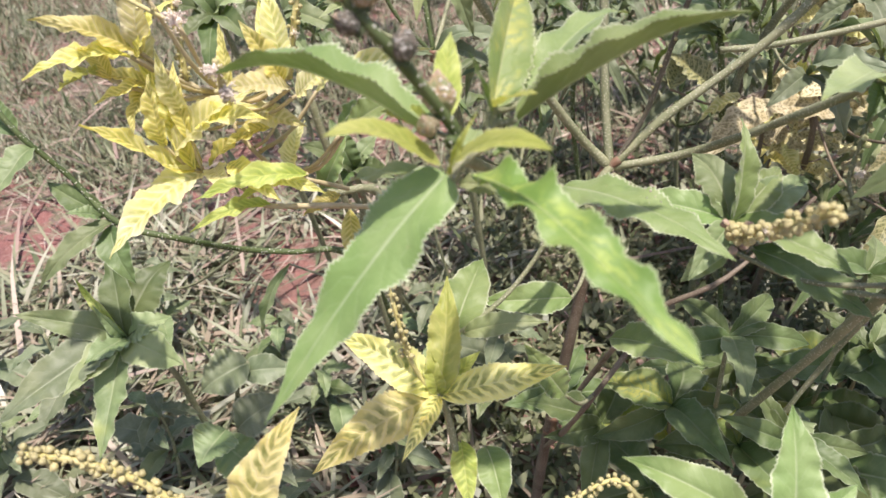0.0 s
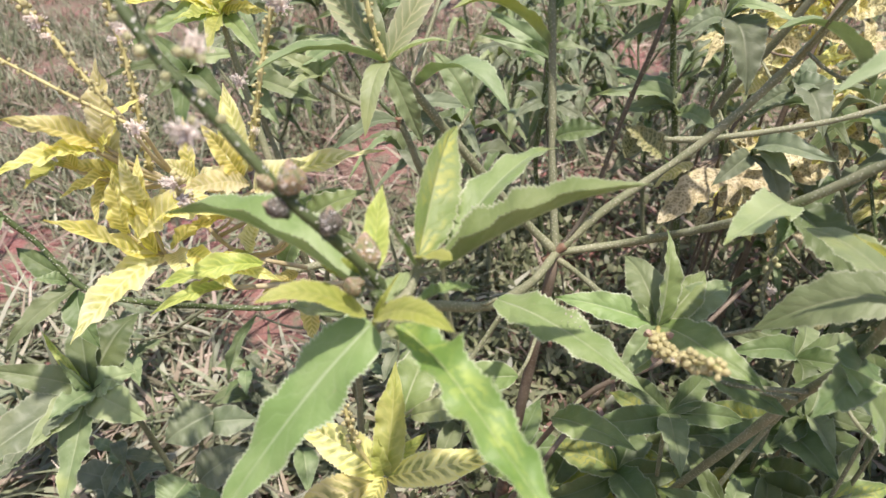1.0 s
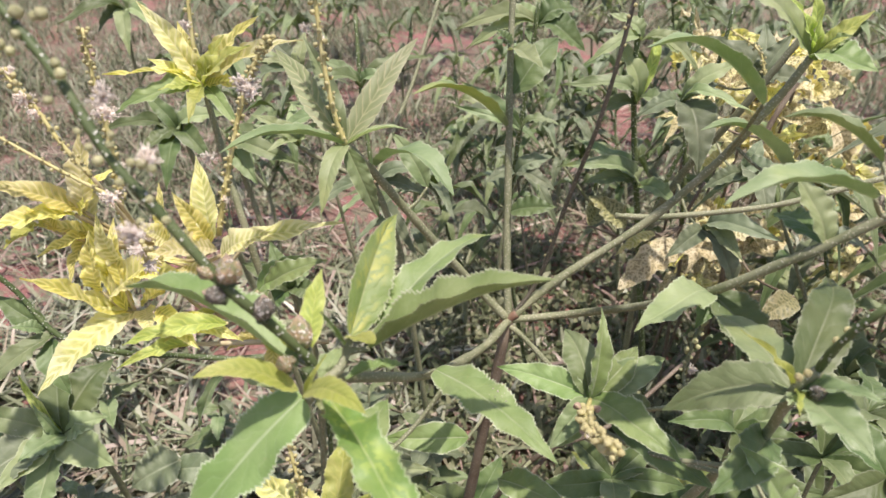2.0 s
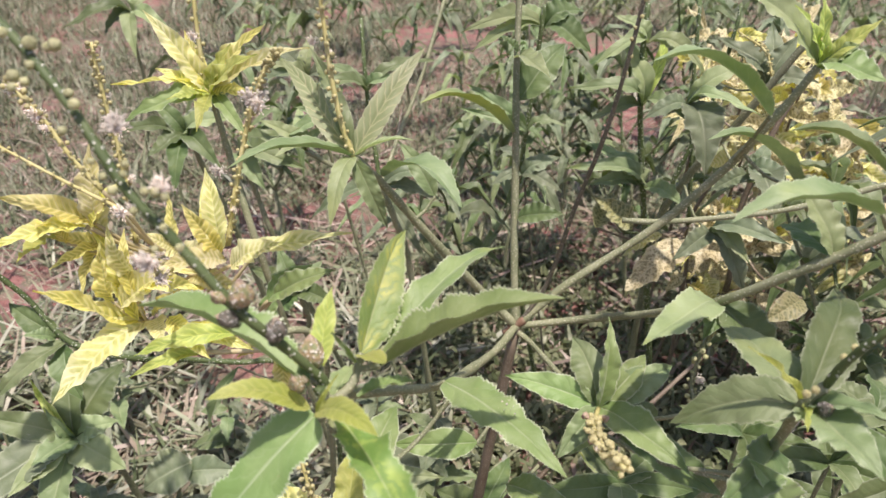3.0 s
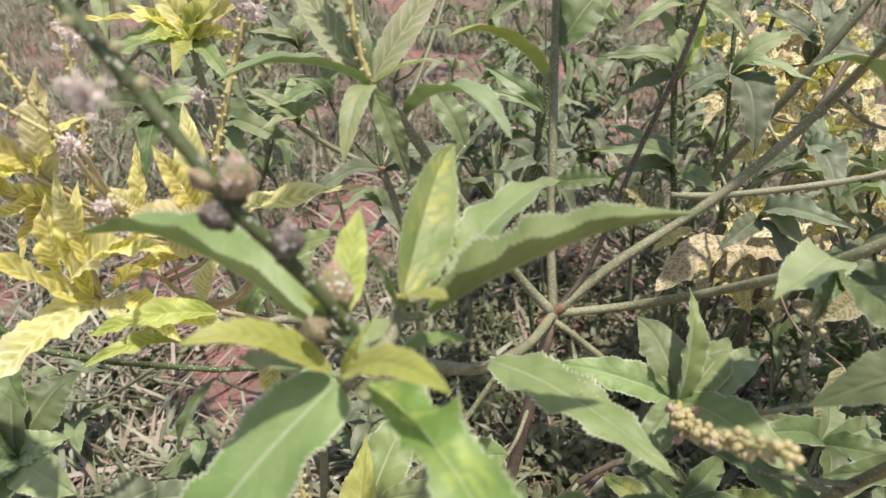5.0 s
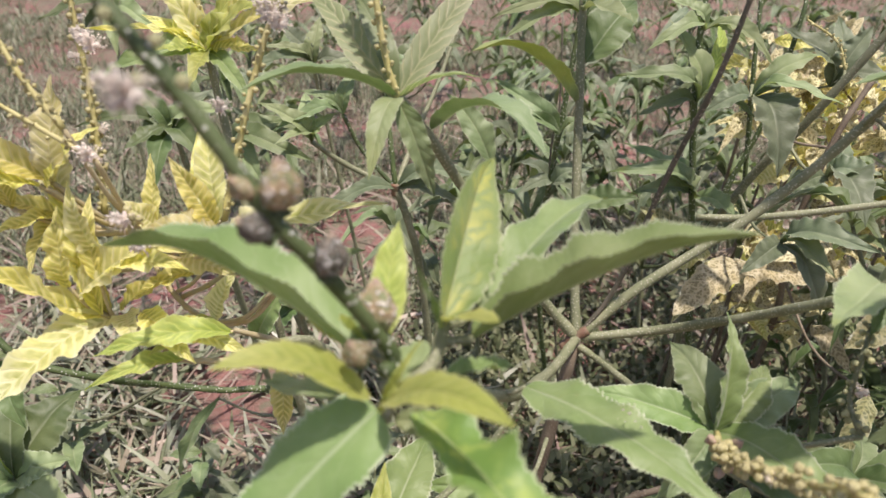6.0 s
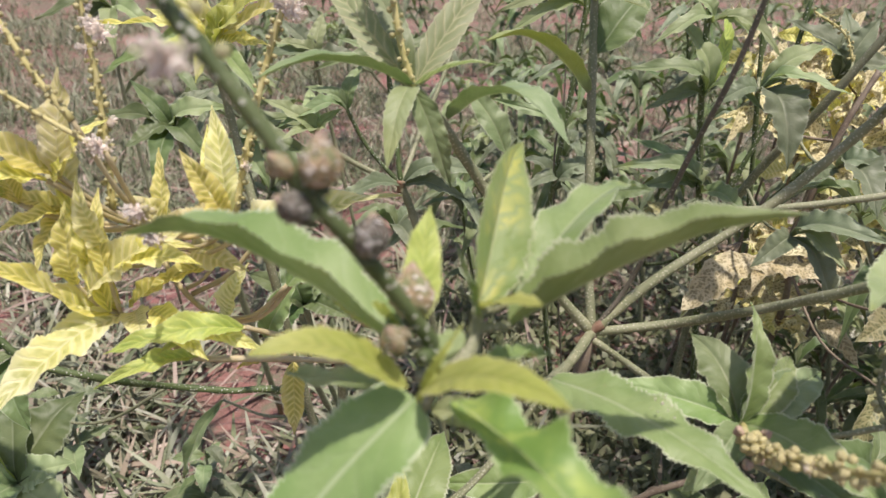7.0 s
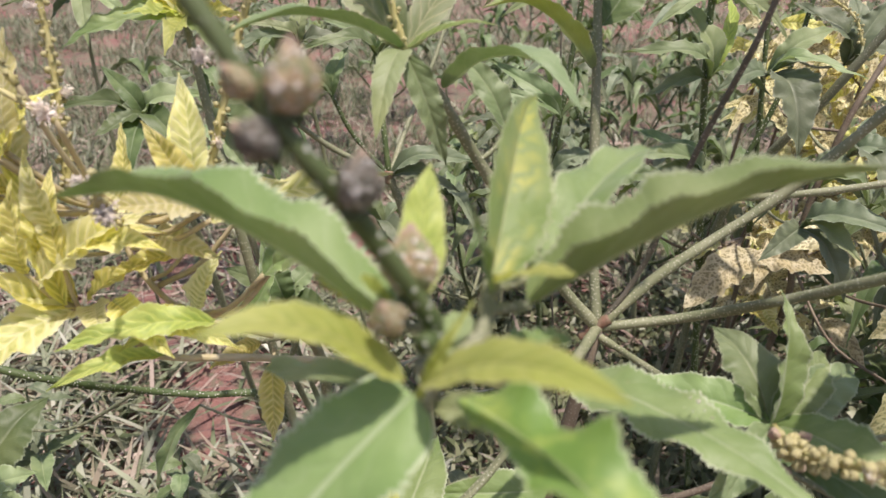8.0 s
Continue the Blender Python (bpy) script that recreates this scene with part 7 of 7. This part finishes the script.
stem(withered, STEM_BROWN, [(0.2517, 0.4482, 0.2360), (0.2445, 0.4495, 0.2330), (0.2373, 0.4508, 0.2337)], 0.0008, 0.0006, name='twig')
stem(withered, STEM_BROWN, [(0.3024, 0.5224, 0.2476), (0.3070, 0.5160, 0.2490), (0.3116, 0.5096, 0.2546)], 0.0008, 0.0006, name='twig')
stem(withered, STEM_BROWN, [(0.2840, 0.5688, 0.2988), (0.2922, 0.5638, 0.3012), (0.3004, 0.5589, 0.3088)], 0.0008, 0.0006, name='twig')
stem(withered, STEM_BROWN, [(0.2672, 0.5194, 0.1648), (0.2673, 0.5093, 0.1667), (0.2674, 0.4993, 0.1740)], 0.0008, 0.0006, name='twig')
stem(withered, STEM_BROWN, [(0.2161, 0.4496, 0.2453), (0.2099, 0.4390, 0.2435), (0.2038, 0.4285, 0.2476)], 0.0008, 0.0006, name='twig')
stem(withered, STEM_BROWN, [(0.3577, 0.5024, 0.2721), (0.3450, 0.5023, 0.2669), (0.3324, 0.5023, 0.2678)], 0.0008, 0.0006, name='twig')
stem(withered, STEM_BROWN, [(0.3386, 0.5838, 0.3409), (0.3271, 0.5784, 0.3353), (0.3156, 0.5731, 0.3360)], 0.0008, 0.0006, name='twig')
stem(withered, STEM_BROWN, [(0.2847, 0.5674, 0.3187), (0.2952, 0.5651, 0.3229), (0.3058, 0.5628, 0.3333)], 0.0008, 0.0006, name='twig')
stem(withered, STEM_BROWN, [(0.3378, 0.5852, 0.3195), (0.3248, 0.5852, 0.3182), (0.3118, 0.5852, 0.3231)], 0.0008, 0.0006, name='twig')
stem(withered, STEM_BROWN, [(0.3412, 0.5176, 0.2467), (0.3351, 0.5273, 0.2507), (0.3290, 0.5371, 0.2611)], 0.0008, 0.0006, name='twig')
stem(withered, STEM_BROWN, [(0.3055, 0.5172, 0.3302), (0.2986, 0.5222, 0.3380), (0.2916, 0.5272, 0.3527)], 0.0008, 0.0006, name='twig')
stem(withered, STEM_BROWN, [(0.3532, 0.5087, 0.1870), (0.3644, 0.4993, 0.1851), (0.3755, 0.4899, 0.1903)], 0.0008, 0.0006, name='twig')
stem(withered, STEM_BROWN, [(0.2517, 0.4482, 0.2360), (0.2659, 0.4514, 0.2343), (0.2801, 0.4547, 0.2396)], 0.0008, 0.0006, name='twig')
stem(withered, STEM_BROWN, [(0.3577, 0.5024, 0.2721), (0.3563, 0.5145, 0.2790), (0.3550, 0.5265, 0.2938)], 0.0010, 0.0008, name='twig')
stem(withered, STEM_BROWN, [(0.2161, 0.4496, 0.2453), (0.2060, 0.4346, 0.2443), (0.1958, 0.4197, 0.2521)], 0.0010, 0.0008, name='twig')
stem(withered, STEM_BROWN, [(0.2161, 0.4496, 0.2453), (0.2023, 0.4355, 0.2453), (0.1886, 0.4214, 0.2550)], 0.0010, 0.0008, name='twig')
stem(withered, STEM_BROWN, [(0.2409, 0.5359, 0.3330), (0.2384, 0.5148, 0.3343), (0.2359, 0.4937, 0.3464)], 0.0010, 0.0008, name='twig')
stem(withered, STEM_BROWN, [(0.2617, 0.4530, 0.3175), (0.2437, 0.4668, 0.3165), (0.2258, 0.4806, 0.3266)], 0.0010, 0.0008, name='twig')
stem(withered, STEM_BROWN, [(0.2161, 0.4496, 0.2453), (0.1899, 0.4293, 0.2480), (0.1636, 0.4091, 0.2676)], 0.0010, 0.0008, name='twig')
stem(withered, STEM_BROWN, [(0.2161, 0.4496, 0.2453), (0.1771, 0.4291, 0.2456), (0.1380, 0.4086, 0.2678)], 0.0010, 0.0008, name='twig')
stem(withered, STEM_BROWN, [(0.2506, 0.4477, 0.2431), (0.2556, 0.3993, 0.2362), (0.2606, 0.3508, 0.2528)], 0.0010, 0.0008, name='twig')
stem(withered, STEM_BROWN, [(0.2528, 0.4486, 0.2289), (0.2476, 0.3824, 0.2133), (0.2425, 0.3163, 0.2297)], 0.0010, 0.0008, name='twig')

# ---------------------------------------------------------------- weeds further off, from one recipe
FAR_LEAVES = [leaf_mesh(0.062, w, fold=f, droop=d, wave=0.03, rows=40, teeth=20, curl=c, jitter=0.5, seed=s) for s, (w, f, d, c) in enumerate(((0.017, 34, 0.20, 0.25), (0.020, 40, 0.24, 0.4), (0.014, 44, 0.16, 0.15), (0.019, 30, 0.26, 0.5), (0.016, 38, 0.22, 0.3)))]


def far_weed(at, height, seed, label, mix=(DARK, GREY, SAGE)):
    """A weed with a forked stem and whorls of leaves at its tips."""
    rng = random.Random(seed)
    ob = thing("croton_plant", at, label, "plant", "weeds further off")
    at = Vector(at)
    fork = at + Vector((rng.uniform(-0.03, 0.03), rng.uniform(-0.03, 0.03), height * rng.uniform(0.35, 0.5)))
    stem(ob, STEM, [at - Vector((0, 0, 0.01)), at.lerp(fork, 0.5) + Vector((0.006, 0, 0)), fork], 0.003, 0.0024)
    for b in range(rng.randint(3, 5)):
        a = rng.uniform(0, 6.28)
        top = fork + Vector((math.cos(a) * height * 0.32, math.sin(a) * height * 0.32, height * rng.uniform(0.3, 0.6)))
        bend = fork.lerp(top, 0.5) + Vector((0, 0, -0.02 * rng.random()))
        stem(ob, rng.choice((STEM, STEM_DARK)), [fork, bend, top], 0.0019, 0.0013)
        spots = [top] * rng.randint(6, 8) + [bend] * 2 + [fork.lerp(top, 0.75)] * 2
        for k, spot in enumerate(spots):
            c = k * 2.4 + rng.uniform(-0.5, 0.5)
            rise = rng.uniform(-0.15, 0.55)
            tip = spot + Vector((math.cos(c), math.sin(c), rise)) * 0.05
            mat = rng.choice(mix)
            m = aim(spot, tip, rng.uniform(-20, 20), (0, 0, 1)) @ Matrix.Scale(rng.uniform(0.45, 1.05), 4)
            part("leaf", skinned(rng.choice(FAR_LEAVES), mat), mat, ob, m)
    return ob


rng = random.Random(42)
FIRST = far_weed((0.0, 0.0, 0.0), 0.30, 3, "green weed with forked stems, standing in grass")
SECOND = far_weed((0.0, 0.0, 0.0), 0.34, 8, "grey-green weed with forked stems, standing in grass", (GREY, GREY, DARK))
THIRD = far_weed((0.0, 0.0, 0.0), 0.24, 15, "green weed with pale leaves, standing in grass", (SAGE, PALE, GREY))
# the five below y 0.6 are added, mostly out of view, to cast shade
SPOTS = [(0.10, 0.72), (0.25, 0.68), (0.38, 0.77), (0.47, 0.62), (0.52, 0.85), (0.02, 0.86), (0.2, 0.92), (0.36, 1.02), (0.62, 1.1), (0.12, 1.15), (0.8, 1.25), (0.5, 1.35), (0.72, 0.86), (0.95, 1.6), (0.33, 1.5), (0.6, 1.75), (0.44, 0.42), (0.50, 0.5), (0.36, 0.36), (0.56, 0.34), (0.40, 0.56), (0.06, 0.60), (0.30, 0.90), (0.62, 0.70), (0.46, 1.16), (-0.05, 1.25), (0.7, 1.4), (0.2, 1.35), (0.05, 1.55), (0.82, 1.0), (0.45, 1.9), (0.15, 1.9), (1.0, 2.1), (-0.2, 1.7), (0.7, 2.3), (-0.3, 0.98), (-0.18, 0.74), (-0.38, 1.3), (-0.25, 1.5), (-0.5, 1.65), (0.22, 0.79)]
# added weeds; their leaf colour is darkened to stand for shade
SHADY = far_weed((0.0, 0.0, 0.0), 0.22, 21, "low weed with leaves coloured dark for the shade of the bush", (DARK, DARK, DARK, SAGE))
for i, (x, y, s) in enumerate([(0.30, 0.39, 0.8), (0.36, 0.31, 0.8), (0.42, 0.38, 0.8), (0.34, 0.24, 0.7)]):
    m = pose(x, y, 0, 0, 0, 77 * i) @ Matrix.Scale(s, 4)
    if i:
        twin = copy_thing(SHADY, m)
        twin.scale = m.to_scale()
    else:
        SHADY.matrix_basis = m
PROTOS = [FIRST, SECOND, THIRD]
for i, (x, y) in enumerate(SPOTS):
    m = pose(x, y, 0, 0, 0, rng.uniform(0, 360)) @ Matrix.Scale(rng.uniform(0.8, 1.12), 4)
    if i < 3:
        PROTOS[i].matrix_basis = m
    else:
        twin = copy_thing(PROTOS[i % 3], m)
        twin.scale = m.to_scale()


def low_herb(at, seed, label, mix):
    """A small herb: a short stem with broad soft leaves up its length."""
    rng = random.Random(seed)
    ob = thing("low_herb", at, label, "plant", "low herbs on the soil")
    at = Vector(at)
    top = at + Vector((rng.uniform(-0.02, 0.02), rng.uniform(-0.02, 0.02), rng.uniform(0.07, 0.12)))
    stem(ob, STEM, [at - Vector((0, 0, 0.01)), at.lerp(top, 0.5) + Vector((0.005, 0.003, 0)), top], 0.0016, 0.001)
    for k in range(11):
        spot = at.lerp(top, 0.35 + 0.65 * k / 10)
        a = k * 2.4 + rng.uniform(-0.4, 0.4)
        tip = spot + Vector((math.cos(a), math.sin(a), rng.uniform(-0.3, 0.5))) * 0.03
        mat = rng.choice(mix)
        m = aim(spot, tip, rng.uniform(-25, 25), (0, -0.15, 1)) @ Matrix.Scale(rng.uniform(0.5, 0.95) * (1.15 - 0.05 * k), 4)
        part("leaf", skinned(HERB_LEAVES[k % 3], mat), mat, ob, m)
    return ob


HERB_LEAVES = [leaf_mesh(0.052, w, fold=f, droop=d, wave=0.03, rows=22, teeth=9, broad=0.42, seed=s + 30) for s, (w, f, d) in enumerate(((0.022, 14, 0.12), (0.026, 20, 0.18), (0.019, 26, 0.08)))]
HERBS = [low_herb((0, 0, 0), 5, "small pale grey-green herb with soft broad leaves", (GREY, GREY, SAGE)), low_herb((0, 0, 0), 6, "small green herb with soft broad leaves", (SAGE, DARK, GREY))]
for i, (x, y) in enumerate([(-0.31, 0.37), (-0.10, 0.36), (-0.22, 0.30), (-0.16, 0.41), (-0.27, 0.44), (-0.06, 0.30), (-0.12, 0.24), (-0.34, 0.29), (0.02, 0.36), (-0.42, 0.40), (-0.03, 0.42)]):
    m = pose(x, y, 0, 0, 0, rng.uniform(0, 360)) @ Matrix.Scale(rng.uniform(0.75, 1.1), 4)
    if i < 2:
        HERBS[i].matrix_basis = m
    else:
        twin = copy_thing(HERBS[i % 2], m)
        twin.scale = m.to_scale()

# ---------------------------------------------------------------- ground, grass, litter


def lie(x, y):
    """Height of the soil: gentle lumps."""
    return 0.012 * noise.noise((x * 3, y * 3, 0)) + 0.006 * noise.noise((x * 14, y * 14, 3)) - 0.004


def ground_mesh():
    xs = [-60, -20, -8, -4, -2.5] + list(np.linspace(-1.6, 2.2, 110)) + [3, 4.5, 8, 20, 60]
    ys = [-60, -20, -6, -2, -0.8] + list(np.linspace(-0.3, 3.0, 96)) + [3.5, 5, 9, 22, 60]
    verts = [(x, y, lie(x, y) if abs(x) < 3 and abs(y) < 4 else 0.0) for y in ys for x in xs]
    w = len(xs)
    faces = [(j * w + i, j * w + i + 1, (j + 1) * w + i + 1, (j + 1) * w + i) for j in range(len(ys) - 1) for i in range(w - 1)]
    return mesh_from("ground", verts, faces)


ground = new("ground", ground_mesh())
ground.data.materials.append(SOIL)
tagged(ground, "dry reddish bare soil under weeds and grass", "ground", kind="structure")


def bare(x, y):
    """Where the soil shows: 0 grown over, 1 bare."""
    patch = 0.18 + 1.1 * noise.noise((x * 6.2 + 3.1, y * 6.2, 1.7))
    for cx, cy, r in ((-0.11, 0.86, 0.10), (-0.21, 0.46, 0.07), (-0.15, 0.50, 0.05), (-0.52, 0.72, 0.10), (0.20, 1.70, 0.25)):
        patch += 0.65 * math.exp(-((x - cx) ** 2 + (y - cy) ** 2) / (r * r))
    return max(0.0, min(1.0, patch))


def blades(name, count, box, length, width, seed, lean=(0.5, 1.5), rise=0.0, segments=4, gaps=True, crowd=1.0, fade=0.25, clear=None):
    """Loose bent blades lying and standing on the soil, as one mesh."""
    r = np.random.default_rng(seed)
    verts, faces = [], []
    x0, x1, y0, y1 = box
    for _ in range(count):
        y = y0 + (y1 - y0) * r.random() ** crowd
        reach = (x0 + (x1 - x0) * r.random())
        x = reach
        rim = min(x - x0, x1 - x, y1 - y, y - y0) / fade + 0.5 * noise.noise((x * 4, y * 4, 9))
        if rim < r.random():
            continue
        if clear and clear[0] < x < clear[1] and clear[2] < y < clear[3]:
            continue
        if gaps and r.random() < bare(x, y) * 1.25:
            continue
        l = length * r.uniform(0.5, 1.3)
        w = width * r.uniform(0.6, 1.2)
        a = r.random() * 6.283
        tilt = r.uniform(*lean)
        ahead = np.array([math.cos(a), math.sin(a), 0])
        side = np.array([-math.sin(a), math.cos(a), r.uniform(-0.5, 0.5)])
        p = np.array([x, y, lie(x, y) + rise * r.random() - 0.002])
        o = len(verts)
        for s in range(segments + 1):
            f = s / segments
            half = 0.5 * w * (1 - f ** 2.2) + 0.0001
            verts.append(p - side * half)
            verts.append(p + side * half)
            bow = tilt + f * r.uniform(0.1, 0.5)
            p = p + (ahead * math.sin(bow) + np.array([0, 0, math.cos(bow)])) * l / segments
            p[2] = max(p[2], lie(p[0], p[1]) + 0.001)
        for s in range(segments):
            faces.append((o + 2 * s, o + 2 * s + 1, o + 2 * s + 3, o + 2 * s + 2))
    return mesh_from(name, verts, faces)


grass = new("grass", blades("grass", 16000, (-1.1, 1.15, -0.1, 1.5), 0.05, 0.0027, 1, lean=(0.7, 1.55)))
grass.data.materials.append(GRASS)
tagged(grass, "greyish green and half-dry grass blades on red soil", "grass", kind="stuff")
grass = new("grass", blades("grass", 52000, (-1.5, 1.6, 0.65, 2.6), 0.045, 0.0027, 9, lean=(0.2, 1.45), segments=3))
grass.data.materials.append(GRASS)
tagged(grass, "short greyish grass between the weeds", "grass", kind="stuff")
grass = new("grass", blades("grass", 90000, (-2.6, 3.2, 0.7, 5.8), 0.055, 0.0042, 2, segments=2, crowd=1.5, fade=0.9))
grass.data.materials.append(GRASS)
tagged(grass, "short grey-green grass further off", "grass", kind="stuff")
grass = new("grass", blades("grass", 70000, (-7.0, 7.5, -5.0, 12.0), 0.09, 0.009, 12, segments=2, fade=3.5, clear=(-1.8, 2.2, -0.6, 3.6)))
grass.data.materials.append(GRASS)
tagged(grass, "sparse grey-green grass of the field around", "grass", kind="stuff")
grass = new("grass", blades("grass", 5600, (-0.7, 0.7, 0.1, 1.2), 0.08, 0.0060, 7, lean=(0.9, 1.5), segments=5))
grass.data.materials.append(GRASS)
tagged(grass, "broad grey-green grass blades lying over red soil", "grass", kind="stuff")
grass = new("grass", blades("grass", 4600, (-0.50, 0.06, 0.22, 0.70), 0.06, 0.0046, 17, lean=(0.7, 1.5), rise=0.02, segments=5, fade=0.12))
grass.data.materials.append(GRASS_PALE)
tagged(grass, "dense tangle of grey-green grass blades", "grass", kind="stuff")
grass = new("grass", blades("grass", 48000, (-1.5, 0.8, 0.45, 2.5), 0.038, 0.0021, 27, lean=(0.15, 1.45), segments=3, fade=0.3))
grass.data.materials.append(GRASS_PALE)
tagged(grass, "fine pale grey-green grass with dry tips", "grass", kind="stuff")
litter = new("dry_litter", blades("dry_litter", 7600, (-0.95, 1.1, 0.05, 1.8), 0.05, 0.0019, 3, lean=(1.3, 1.6), rise=0.02, segments=2, gaps=False))
litter.data.materials.append(STRAW)
tagged(litter, "dry straw, twigs and dead stalks on the soil", "litter", kind="stuff")
stalks = new("dry_stalks", blades("dry_stalks", 420, (-0.7, 0.9, 0.3, 1.5), 0.16, 0.004, 4, lean=(1.3, 1.56), rise=0.03, segments=3, gaps=False))
stalks.data.materials.append(STRAW)
tagged(stalks, "long dry pinkish stalks lying on the ground", "litter", kind="stuff")
herb = new("ground_herb", blades("ground_herb", 17000, (-0.06, 0.62, 0.18, 0.80), 0.011, 0.006, 5, lean=(0.2, 1.4), rise=0.035, segments=2, gaps=False, fade=0.10))
herb.data.materials.append(HERB)
tagged(herb, "dark carpet of tiny-leaved creeping herb", "herb", kind="stuff")
